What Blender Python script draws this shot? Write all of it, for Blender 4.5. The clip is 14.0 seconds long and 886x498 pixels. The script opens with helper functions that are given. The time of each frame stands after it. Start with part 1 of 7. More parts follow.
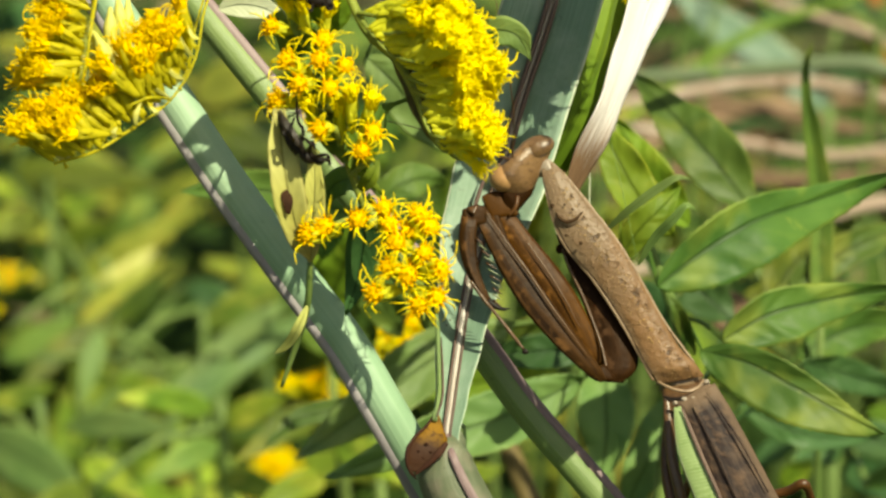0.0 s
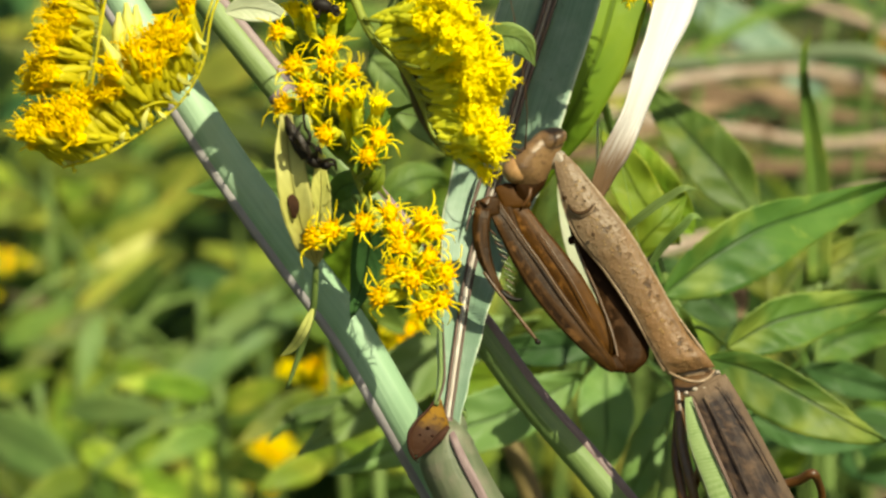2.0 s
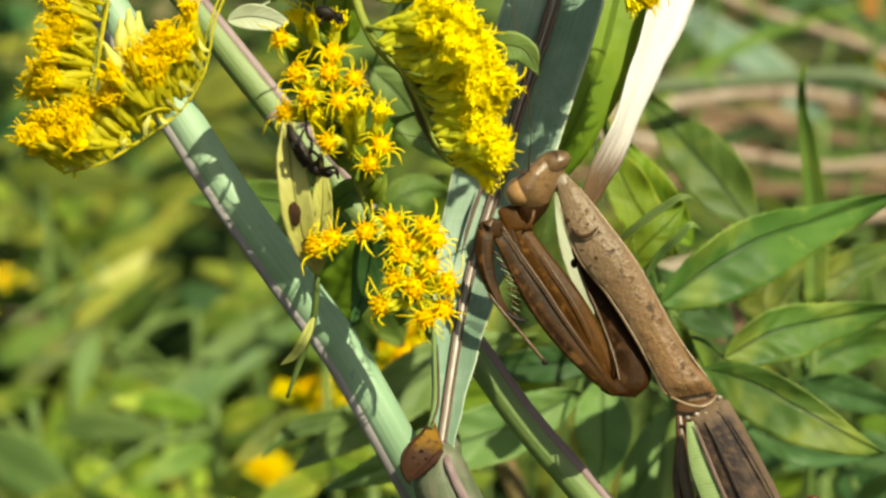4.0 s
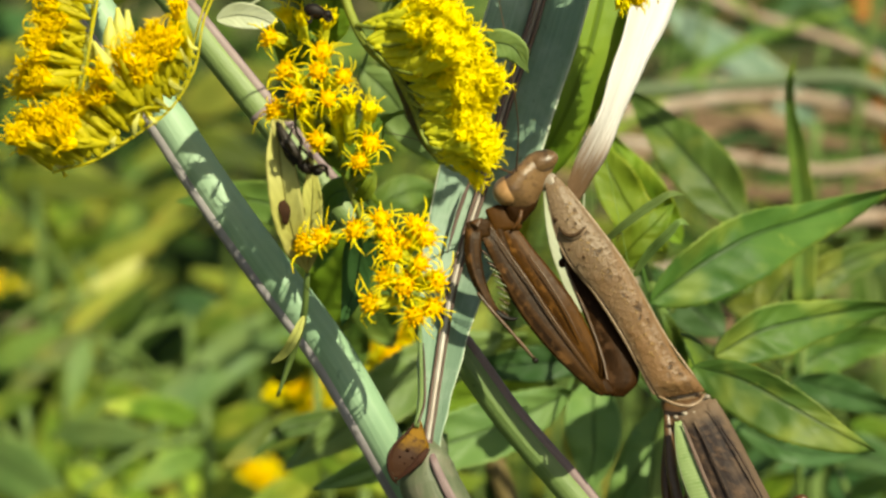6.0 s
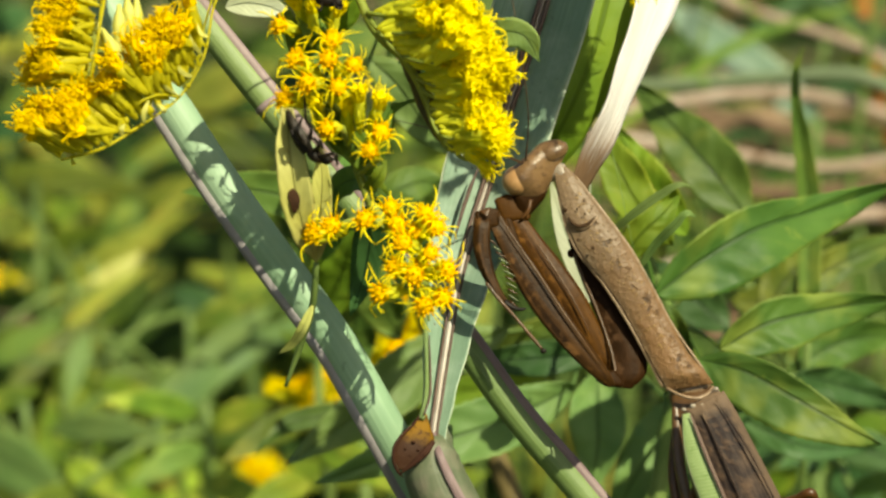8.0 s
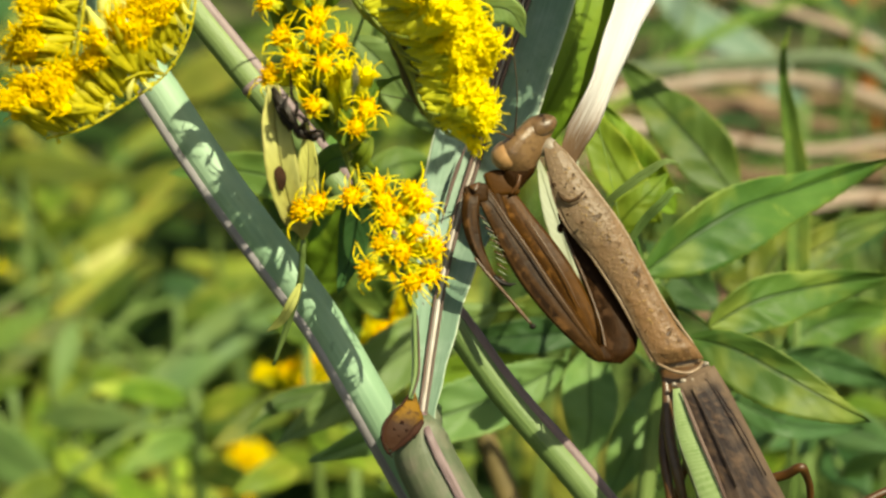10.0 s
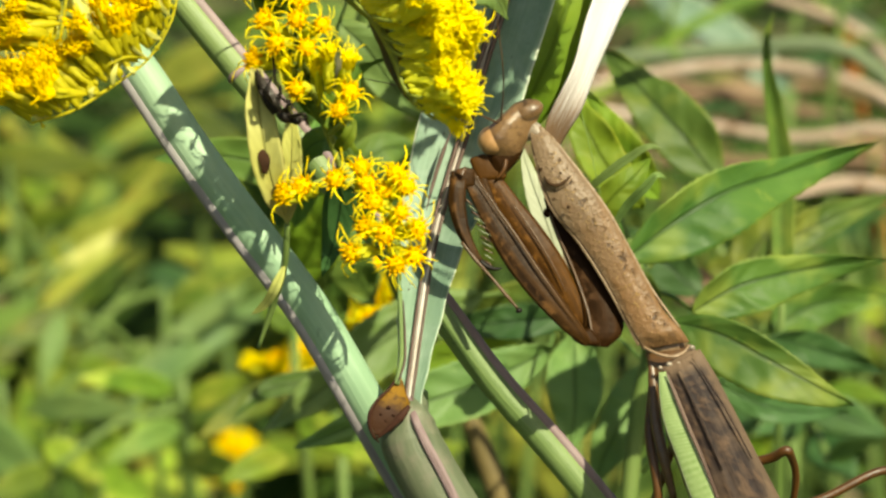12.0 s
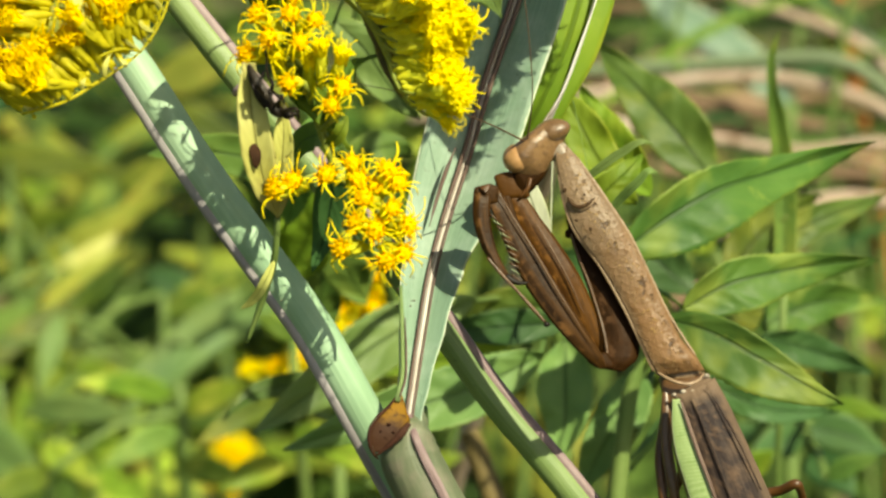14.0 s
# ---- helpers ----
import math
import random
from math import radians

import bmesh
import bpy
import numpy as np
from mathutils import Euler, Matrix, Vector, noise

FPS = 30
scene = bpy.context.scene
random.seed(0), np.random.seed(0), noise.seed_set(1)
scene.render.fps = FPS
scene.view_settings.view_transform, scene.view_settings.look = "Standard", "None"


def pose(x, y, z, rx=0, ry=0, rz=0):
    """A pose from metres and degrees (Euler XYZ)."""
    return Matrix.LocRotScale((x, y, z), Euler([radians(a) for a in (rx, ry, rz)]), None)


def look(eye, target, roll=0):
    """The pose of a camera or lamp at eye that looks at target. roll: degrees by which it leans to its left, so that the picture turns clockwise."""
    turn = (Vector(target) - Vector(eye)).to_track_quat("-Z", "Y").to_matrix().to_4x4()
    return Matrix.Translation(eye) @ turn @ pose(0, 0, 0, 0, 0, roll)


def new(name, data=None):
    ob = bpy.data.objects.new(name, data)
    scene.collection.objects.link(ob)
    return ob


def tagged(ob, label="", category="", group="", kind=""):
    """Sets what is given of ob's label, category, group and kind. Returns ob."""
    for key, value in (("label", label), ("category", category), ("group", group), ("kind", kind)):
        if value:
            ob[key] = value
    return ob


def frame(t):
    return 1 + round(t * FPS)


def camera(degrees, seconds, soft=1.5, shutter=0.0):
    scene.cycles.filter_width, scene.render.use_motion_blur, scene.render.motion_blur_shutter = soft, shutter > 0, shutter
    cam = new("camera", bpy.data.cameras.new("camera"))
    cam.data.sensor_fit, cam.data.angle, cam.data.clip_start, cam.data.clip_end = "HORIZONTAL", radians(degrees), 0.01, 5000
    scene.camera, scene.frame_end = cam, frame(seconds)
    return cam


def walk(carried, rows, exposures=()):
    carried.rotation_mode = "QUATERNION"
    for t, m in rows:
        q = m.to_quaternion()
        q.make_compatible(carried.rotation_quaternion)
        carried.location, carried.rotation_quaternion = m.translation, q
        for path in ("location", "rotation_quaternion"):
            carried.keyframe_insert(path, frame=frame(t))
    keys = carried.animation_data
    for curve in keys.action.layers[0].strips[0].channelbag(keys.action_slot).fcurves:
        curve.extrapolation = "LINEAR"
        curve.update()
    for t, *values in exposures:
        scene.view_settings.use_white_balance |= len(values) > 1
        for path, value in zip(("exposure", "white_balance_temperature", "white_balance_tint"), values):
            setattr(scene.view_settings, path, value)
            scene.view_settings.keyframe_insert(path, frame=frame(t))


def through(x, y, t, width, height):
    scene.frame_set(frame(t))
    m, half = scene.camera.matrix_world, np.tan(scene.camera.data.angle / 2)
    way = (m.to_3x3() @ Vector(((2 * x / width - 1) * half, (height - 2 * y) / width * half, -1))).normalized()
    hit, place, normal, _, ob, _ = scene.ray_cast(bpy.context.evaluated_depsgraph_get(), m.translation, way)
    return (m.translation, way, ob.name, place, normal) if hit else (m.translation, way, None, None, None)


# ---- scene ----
# ---------------------------------------------------------------- camera
cam = camera(14, 14.0, soft=2.55)
cam.data.dof.use_dof = True
cam.data.dof.focus_distance = 0.375
cam.data.dof.aperture_fstop = 50
walk(cam, [
    (0, look((-0.00034, -0.34563, 0.89131), (-0.00174, 0.00139, 0.74917), -0.62)),
    (0.5, look((-0.00057, -0.34816, 0.89257), (-0.00145, -0.00103, 0.75072), -0.29)),
    (1, look((-0.00118, -0.34382, 0.88999), (-0.002, 0.00325, 0.74796), -0.20)),
    (1.5, look((-0.00039, -0.34583, 0.89106), (-0.00091, 0.00094, 0.7483), -0.25)),
    (2, look((-0.00119, -0.3487, 0.89227), (-0.00194, -0.00214, 0.74898), -0.43)),
    (2.5, look((-0.00107, -0.34814, 0.89233), (-0.0017, -0.00145, 0.74936), -0.32)),
    (5, look((-0.00072, -0.34702, 0.89166), (-0.0013, 0.00053, 0.75083), 0.08)),
    (5.5, look((-0.00023, -0.34667, 0.89131), (-0.00077, 0.00094, 0.75062), -0.11)),
    (6, look((0.00023, -0.34761, 0.89117), (3e-05, 1e-05, 0.7505), -0.14)),
    (6.5, look((0, -0.34769, 0.89048), (0, 0, 0.75), 0.00)),
    (7, look((-0.00043, -0.34688, 0.8896), (-0.0006, 0.0007, 0.74883), -0.15)),
    (7.5, look((-0.00048, -0.34724, 0.89047), (-0.00059, 0.00032, 0.74967), 0.09)),
    (8, look((-0.00073, -0.34621, 0.88981), (-0.00059, 0.00136, 0.74903), 0.10)),
    (10.5, look((-0.00065, -0.34563, 0.88817), (0.00097, 0.00152, 0.74634), -0.26)),
    (11, look((-0.00032, -0.34642, 0.88832), (0.00175, 0.00065, 0.74632), -0.30)),
    (11.5, look((-0.00025, -0.34719, 0.88851), (0.0024, -0.00021, 0.74625), -0.42)),
    (12, look((-0.00051, -0.34724, 0.88828), (0.00216, -0.00036, 0.7458), -0.44)),
    (12.5, look((-0.00073, -0.34646, 0.88864), (0.00175, 0.0005, 0.74635), -0.22)),
    (13, look((-0.00059, -0.34622, 0.88865), (0.00211, 0.00084, 0.74658), -0.19)),
    (13.5, look((-0.00084, -0.34618, 0.88847), (0.00223, 0.00093, 0.74654), -0.20)),
    (14, look((-0.00094, -0.3458, 0.88957), (0.0019, 0.0011, 0.74712), 0.42)),
], [(0, 0.66, 7600, -6), (2.5, 0.66, 7600, -6), (5, 0.56, 7600, -6), (8, 0.55, 7600, -6), (10.5, 0.7, 7600, -6), (14, 0.82, 7600, -6)])

# ---------------------------------------------------------------- light
SUN_ELEVATION, SUN_AZIMUTH = 54, 140      # degrees; the azimuth is counted from north (+y) over east (+x)
world = bpy.data.worlds.new("daylight")
scene.world = world
world.use_nodes = True
_sky = world.node_tree.nodes.new("ShaderNodeTexSky")
_sky.sky_type = "NISHITA"
_sky.sun_disc = False
_sky.sun_elevation = radians(SUN_ELEVATION)
_sky.sun_rotation = radians(SUN_AZIMUTH)
_sky.air_density = 1.0
_sky.dust_density = 3.0
_back = world.node_tree.nodes["Background"]
_back.inputs["Strength"].default_value = 0.074
world.node_tree.links.new(_sky.outputs["Color"], _back.inputs["Color"])

_e, _a = radians(SUN_ELEVATION), radians(SUN_AZIMUTH)
TO_SUN = Vector((math.cos(_e) * math.sin(_a), math.cos(_e) * math.cos(_a), math.sin(_e)))
sun = new("sun", bpy.data.lights.new("sun", "SUN"))
sun.data.energy, sun.data.angle, sun.data.color = 5.0, radians(0.53), (1.0, 0.94, 0.82)
sun.matrix_world = look(TO_SUN * 20, (0, 0, 0))

# ---------------------------------------------------------------- directions of the place
TILT = radians(22)
RIGHT = Vector((1, 0, 0))
RISE = Vector((0, math.sin(TILT), math.cos(TILT)))
AWAY = Vector((0, math.cos(TILT), -math.sin(TILT)))
OPEN = -AWAY                             # the side of the thicket that lies open to the path
rng = random.Random(7)


# ---------------------------------------------------------------- materials
class Nodes:
    """A small builder for node materials."""

    def __init__(self, name):
        self.mat = bpy.data.materials.new(name)
        self.mat.use_nodes = True
        self.tree = self.mat.node_tree
        self.bsdf = self.tree.nodes["Principled BSDF"]
        self.out = self.tree.nodes["Material Output"]

    def node(self, kind, **inputs):
        n = self.tree.nodes.new(kind)
        for key, value in inputs.items():
            self.put(n.inputs[key.replace("_", " ")], value)
        return n

    def put(self, socket, value):
        if isinstance(value, bpy.types.NodeSocket):
            self.tree.links.new(value, socket)
        else:
            socket.default_value = value

    def coords(self, kind="Object", scale=(1, 1, 1)):
        c = self.node("ShaderNodeTexCoord")
        m = self.node("ShaderNodeMapping", Scale=scale)
        self.tree.links.new(c.outputs[kind], m.inputs["Vector"])
        return m.outputs["Vector"]

    def noise(self, vector, scale, detail=4.0, rough=0.6):
        return self.node("ShaderNodeTexNoise", Vector=vector, Scale=scale, Detail=detail, Roughness=rough).outputs["Fac"]

    def ramp(self, fac, stops):
        r = self.node("ShaderNodeValToRGB", Fac=fac)
        el = r.color_ramp.elements
        while len(el) < len(stops):
            el.new(0.5)
        for e, (p, c) in zip(el, stops):
            e.position, e.color = p, (*c, 1) if len(c) == 3 else c
        return r.outputs["Color"]

    def mix(self, fac, a, b, blend="MIX"):
        m = self.node("ShaderNodeMix")
        m.data_type, m.blend_type = "RGBA", blend
        for sock, v in ((m.inputs[0], fac), (m.inputs[6], a), (m.inputs[7], b)):
            if isinstance(v, tuple) and len(v) == 3:
                v = (*v, 1)
            self.put(sock, v)
        return m.outputs[2]

    def math(self, op, a, b=0.0, c=0.0):
        m = self.node("ShaderNodeMath")
        m.operation = op
        for i, v in enumerate((a, b, c)):
            self.put(m.inputs[i], v)
        return m.outputs[0]

    def uv(self):
        s = self.node("ShaderNodeSeparateXYZ", Vector=self.node("ShaderNodeTexCoord").outputs["UV"])
        return s.outputs[0], s.outputs[1]

    def chance(self):
        return self.node("ShaderNodeObjectInfo").outputs["Random"]

    def vary(self, color, spread=0.25, hue=0.03):
        """Each object of the material a little lighter or darker, and of its own tint."""
        r = self.chance()
        h = self.math("MULTIPLY_ADD", r, 2 * hue, 0.5 - hue)
        v = self.math("MULTIPLY_ADD", self.math("FRACT", self.math("MULTIPLY", r, 7.31)), 2 * spread, 1 - spread)
        return self.node("ShaderNodeHueSaturation", Hue=h, Value=v, Color=color).outputs["Color"]

    def bump(self, height, strength=0.3, distance=0.0003):
        b = self.node("ShaderNodeBump", Height=height, Strength=strength, Distance=distance)
        self.put(self.bsdf.inputs["Normal"], b.outputs["Normal"])
        return b.outputs["Normal"]

    def finish(self, color, rough=0.5, spec=0.5, through=0.0, glow_color=None, coat=0.0):
        self.put(self.bsdf.inputs["Base Color"], color if not isinstance(color, tuple) else (*color, 1))
        self.put(self.bsdf.inputs["Roughness"], rough)
        self.put(self.bsdf.inputs["Specular IOR Level"], spec)
        self.put(self.bsdf.inputs["Coat Weight"], coat)
        if through:
            t = self.node("ShaderNodeBsdfTranslucent")
            c = glow_color if glow_color is not None else color
            self.put(t.inputs["Color"], c if not isinstance(c, tuple) else (*c, 1))
            m = self.node("ShaderNodeMixShader", Fac=through)
            self.tree.links.new(self.bsdf.outputs[0], m.inputs[1])
            self.tree.links.new(t.outputs[0], m.inputs[2])
            self.tree.links.new(m.outputs[0], self.out.inputs["Surface"])
        return self.mat


def leaf_material(name, deep, light, yellow, blotch=0.5, through=0.35, veins=9.0, spread=0.22):
    """A lance-shaped leaf: midrib and side veins along its UV, mottling, thin flesh."""
    n = Nodes(name)
    u, v = n.uv()
    side = n.math("ABSOLUTE", n.math("SUBTRACT", v, 0.5))
    oc = n.coords("Object")
    grain = n.noise(oc, 260, 5)
    patch = n.noise(oc, 75, 3)
    base = n.mix(n.ramp(patch, [(0.35, (0, 0, 0)), (0.7, (1, 1, 1))]), deep, light)
    base = n.mix(n.math("MULTIPLY", n.ramp(n.noise(oc, 130, 2), [(0.52, (0, 0, 0)), (0.72, (1, 1, 1))]), blotch), base, yellow)
    wave = n.math("SINE", n.math("MULTIPLY", n.math("SUBTRACT", n.math("MULTIPLY", u, veins), n.math("MULTIPLY", side, 4.0)), 6.283))
    vein = n.ramp(wave, [(0.8, (0, 0, 0)), (1.0, (1, 1, 1))])
    base = n.mix(n.math("MULTIPLY", vein, 0.05), base, yellow)
    nerve = n.ramp(n.math("ABSOLUTE", n.math("SUBTRACT", side, 0.2)), [(0.0, (1, 1, 1)), (0.025, (0, 0, 0))])
    base = n.mix(n.math("MULTIPLY", nerve, 0.08), base, deep)
    rib = n.ramp(side, [(0.0, (1, 1, 1)), (0.03, (0.75, 0.75, 0.75)), (0.05, (0, 0, 0))])
    base = n.mix(n.math("MULTIPLY", rib, 0.75), base, tuple(x * 0.5 for x in deep))
    base = n.mix(n.math("MULTIPLY", n.ramp(grain, [(0.62, (0, 0, 0)), (0.75, (1, 1, 1))]), 0.25), base, deep)
    cells = n.node("ShaderNodeTexVoronoi", Vector=n.coords("Object"), Scale=900.0).outputs["Distance"]
    spots = n.ramp(n.noise(oc, 420, 2), [(0.66, (0, 0, 0)), (0.71, (1, 1, 1))])
    base = n.mix(n.math("MULTIPLY", spots, 0.4 * blotch), base, yellow)
    edge = n.ramp(n.math("ADD", side, n.math("MULTIPLY", n.math("SUBTRACT", patch, 0.5), 0.2)), [(0.46, (0, 0, 0)), (0.5, (1, 1, 1))])
    base = n.mix(n.math("MULTIPLY", edge, 0.5), base, yellow)
    base = n.vary(base, spread, 0.015)
    relief = n.math("ADD", n.math("MULTIPLY", wave, 0.05), n.math("ADD", n.math("MULTIPLY", rib, -1.2), n.math("ADD", n.math("MULTIPLY", patch, 1.6), n.math("MULTIPLY", cells, 0.2))))
    n.bump(n.math("ADD", relief, n.math("MULTIPLY", grain, 0.6)), 0.5, 0.0004)
    return n.finish(base, n.math("MULTIPLY_ADD", grain, 0.35, 0.36), 0.27, through, n.mix(0.5, base, yellow))


def streak_material(name, a, b, c, rough=0.5, count=60.0, through=0.0, patchy=40.0, spec=0.4):
    """Stalks and blades of grass: fine streaks along the UV, broad paler patches of wax."""
    n = Nodes(name)
    u, v = n.uv()
    comb = n.node("ShaderNodeCombineXYZ", X=n.math("MULTIPLY", u, 3.0), Y=n.math("MULTIPLY", v, count)).outputs[0]
    fine = n.noise(comb, 1.0, 3)
    oc = n.coords("Object")
    wax = n.noise(oc, patchy, 4)
    col = n.mix(n.ramp(fine, [(0.3, (0, 0, 0)), (0.7, (1, 1, 1))]), a, b)
    col = n.mix(n.math("MULTIPLY", n.ramp(wax, [(0.5, (0, 0, 0)), (0.75, (1, 1, 1))]), 0.6), col, c)
    dots = n.ramp(n.noise(oc, 900, 1), [(0.72, (0, 0, 0)), (0.78, (1, 1, 1))])
    col = n.mix(n.math("MULTIPLY", dots, 0.35), col, tuple(x * 0.3 for x in a))
    n.bump(fine, 0.5, 0.0002)
    return n.finish(col, n.math("MULTIPLY_ADD", wax, 0.3, rough - 0.15), spec, through)


def skin_material(name, a, b, dark, rough=0.35, scale=500.0, spec=0.5, coat=0.0, bump=0.35, through=0.0, broad=120.0):
    """Insect shell or petal: two tones over broad areas, small dark pits."""
    n = Nodes(name)
    oc = n.coords("Object")
    w = n.noise(oc, broad, 4)
    f = n.noise(oc, scale, 4)
    col = n.mix(n.ramp(w, [(0.35, (0, 0, 0)), (0.65, (1, 1, 1))]), a, b)
    col = n.mix(n.math("MULTIPLY", n.ramp(f, [(0.53, (0, 0, 0)), (0.66, (1, 1, 1))]), 0.55), col, dark)
    n.bump(f, bump, 0.0002)
    return n.finish(col, n.math("MULTIPLY_ADD", f, 0.25, rough - 0.1), spec, through, None, coat)


M = {}
M["leaf"] = leaf_material("goldenrod_leaf", (0.044, 0.094, 0.016), (0.096, 0.165, 0.028), (0.235, 0.27, 0.045), 0.7, 0.3)
M["leaf_mid"] = leaf_material("drooping_leaf", (0.085, 0.165, 0.03), (0.15, 0.25, 0.05), (0.25, 0.32, 0.06), 0.4, 0.4)
# lighter, bluer copy of the leaf; sun and sky sheen are in its colour
M["leaf_droop"] = leaf_material("lit_leaf", (0.116, 0.205, 0.056), (0.195, 0.3, 0.088), (0.28, 0.36, 0.1), 0.35, 0.4)
# darker copy of the goldenrod leaf, with deep shade put into its colour
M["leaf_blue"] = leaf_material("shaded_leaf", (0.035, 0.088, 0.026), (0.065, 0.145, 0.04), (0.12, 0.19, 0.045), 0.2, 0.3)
M["leaf_lime"] = leaf_material("young_leaf", (0.125, 0.215, 0.018), (0.21, 0.3, 0.028), (0.37, 0.38, 0.04), 0.5, 0.45)
M["leaf_far"] = leaf_material("thicket_leaf", (0.07, 0.125, 0.012), (0.185, 0.265, 0.026), (0.46, 0.46, 0.075), 0.75, 0.32, 7.0, 0.62)
M["leaf_olive"] = leaf_material("olive_leaf", (0.06, 0.085, 0.009), (0.12, 0.15, 0.014), (0.26, 0.26, 0.03), 0.5, 0.3)
M["leaf_sick"] = leaf_material("yellowed_leaf", (0.24, 0.29, 0.04), (0.4, 0.44, 0.08), (0.52, 0.46, 0.08), 0.8, 0.55)
M["leaf_pale"] = leaf_material("withering_leaf", (0.34, 0.36, 0.09), (0.54, 0.55, 0.2), (0.36, 0.27, 0.08), 0.7, 0.22)
M["bract_brown"] = streak_material("withered_bract", (0.07, 0.06, 0.014), (0.15, 0.13, 0.03), (0.24, 0.22, 0.06), 0.6, 20, 0.25)
M["leaf_white"] = leaf_material("bleached_leaf", (0.46, 0.5, 0.34), (0.6, 0.63, 0.48), (0.42, 0.44, 0.2), 0.3, 0.35)
M["leaf_withered"] = leaf_material("spotted_yellow_leaf", (0.44, 0.42, 0.1), (0.62, 0.6, 0.22), (0.2, 0.12, 0.035), 0.75, 0.15)
M["dead_spot"] = skin_material("dead_spot", (0.03, 0.013, 0.006), (0.055, 0.024, 0.01), (0.012, 0.006, 0.004), 0.85, 500, 0.15)
M["reed"] = streak_material("reed_stalk", (0.18, 0.29, 0.17), (0.235, 0.35, 0.215), (0.38, 0.48, 0.34), 0.5, 26)
M["reed_old"] = streak_material("reed_stalk_weathered", (0.07, 0.085, 0.045), (0.12, 0.132, 0.078), (0.2, 0.155, 0.125), 0.55, 18, 0, 260)
M["reed_rib"] = streak_material("reed_sheath_edge", (0.15, 0.13, 0.14), (0.27, 0.24, 0.25), (0.4, 0.37, 0.36), 0.5, 16)
M["reed_green"] = streak_material("reed_stalk_green", (0.1, 0.155, 0.045), (0.155, 0.215, 0.068), (0.24, 0.3, 0.12), 0.45, 40)
M["stalk_dull"] = streak_material("dull_green_stalk", (0.07, 0.1, 0.045), (0.12, 0.15, 0.075), (0.2, 0.22, 0.13), 0.6, 30)
M["reed_pink"] = streak_material("reed_stalk_pink", (0.11, 0.065, 0.068), (0.22, 0.15, 0.152), (0.38, 0.3, 0.29), 0.5, 14)


def blade_material():
    """Blue-green reed blade, waxy, streaked along its length, with pale rough margins."""
    n = Nodes("reed_blade")
    u, v = n.uv()
    comb = n.node("ShaderNodeCombineXYZ", X=n.math("MULTIPLY", u, 4.0), Y=n.math("MULTIPLY", v, 46.0)).outputs[0]
    fine = n.noise(comb, 1.0, 3)
    oc = n.coords("Object")
    wax, dots = n.noise(oc, 140, 4), n.noise(oc, 800, 2)
    col = n.mix(n.ramp(fine, [(0.3, (0, 0, 0)), (0.7, (1, 1, 1))]), (0.13, 0.212, 0.14), (0.2, 0.295, 0.205))
    col = n.mix(n.math("MULTIPLY", n.ramp(wax, [(0.45, (0, 0, 0)), (0.72, (1, 1, 1))]), 0.6), col, (0.36, 0.43, 0.36))
    col = n.mix(n.math("MULTIPLY", n.ramp(dots, [(0.66, (0, 0, 0)), (0.74, (1, 1, 1))]), 0.5), col, (0.05, 0.06, 0.035))
    rim = n.math("ADD", n.math("ABSOLUTE", n.math("SUBTRACT", v, 0.5)), n.math("MULTIPLY", n.math("SUBTRACT", dots, 0.5), 0.03))
    col = n.mix(n.ramp(rim, [(0.475, (0, 0, 0)), (0.49, (1, 1, 1))]), col, (0.5, 0.54, 0.4))
    n.bump(fine, 0.5, 0.0002)
    return n.finish(col, n.math("MULTIPLY_ADD", wax, 0.3, 0.35), 0.35, 0.12)


M["blade"] = blade_material()
M["midrib"] = streak_material("reed_midrib", (0.3, 0.24, 0.2), (0.52, 0.46, 0.41), (0.68, 0.64, 0.6), 0.5, 5, 0, 150)
M["rib_line"] = streak_material("reed_rib_line", (0.05, 0.025, 0.02), (0.13, 0.08, 0.06), (0.2, 0.13, 0.1), 0.6, 8)


def collar_material():
    """Orange-brown sheath mouth that goes dark reddish below."""
    n = Nodes("reed_collar")
    u, v = n.uv()
    oc = n.coords("Object")
    w, f = n.noise(oc, 450, 4), n.noise(oc, 1600, 3)
    low = n.math("ADD", n.math("SUBTRACT", u, n.math("MULTIPLY", v, 0.35)), n.math("MULTIPLY", n.math("SUBTRACT", w, 0.5), 0.6))
    col = n.mix(n.ramp(low, [(0.08, (0, 0, 0)), (0.42, (1, 1, 1))]), (0.19, 0.095, 0.007), (0.038, 0.016, 0.008))
    col = n.mix(n.math("MULTIPLY", n.ramp(f, [(0.52, (0, 0, 0)), (0.66, (1, 1, 1))]), 0.75), col, (0.04, 0.017, 0.007))
    n.bump(f, 0.4, 0.0002)
    return n.finish(col, 0.6, 0.1, 0.1)


M["collar_rim"] = skin_material("collar_rim", (0.024, 0.009, 0.006), (0.045, 0.018, 0.01), (0.014, 0.006, 0.005), 0.7, 500, 0.1)
M["dry"] = streak_material("dry_leaf", (0.66, 0.56, 0.44), (0.78, 0.7, 0.58), (0.82, 0.77, 0.7), 0.7, 40, 0.35, 60)
M["dry_brown"] = streak_material("dry_leaf_tip", (0.2, 0.11, 0.06), (0.42, 0.29, 0.19), (0.55, 0.42, 0.3), 0.7, 30, 0.2, 200)
M["straw"] = streak_material("dead_stem", (0.22, 0.155, 0.11), (0.4, 0.3, 0.235), (0.62, 0.53, 0.46), 0.8, 20)
M["straw_dark"] = streak_material("brown_stem", (0.11, 0.065, 0.035), (0.18, 0.11, 0.065), (0.24, 0.16, 0.1), 0.8, 20)
M["rust"] = streak_material("rusty_stem", (0.3, 0.1, 0.02), (0.4, 0.15, 0.035), (0.42, 0.2, 0.06), 0.8, 20)
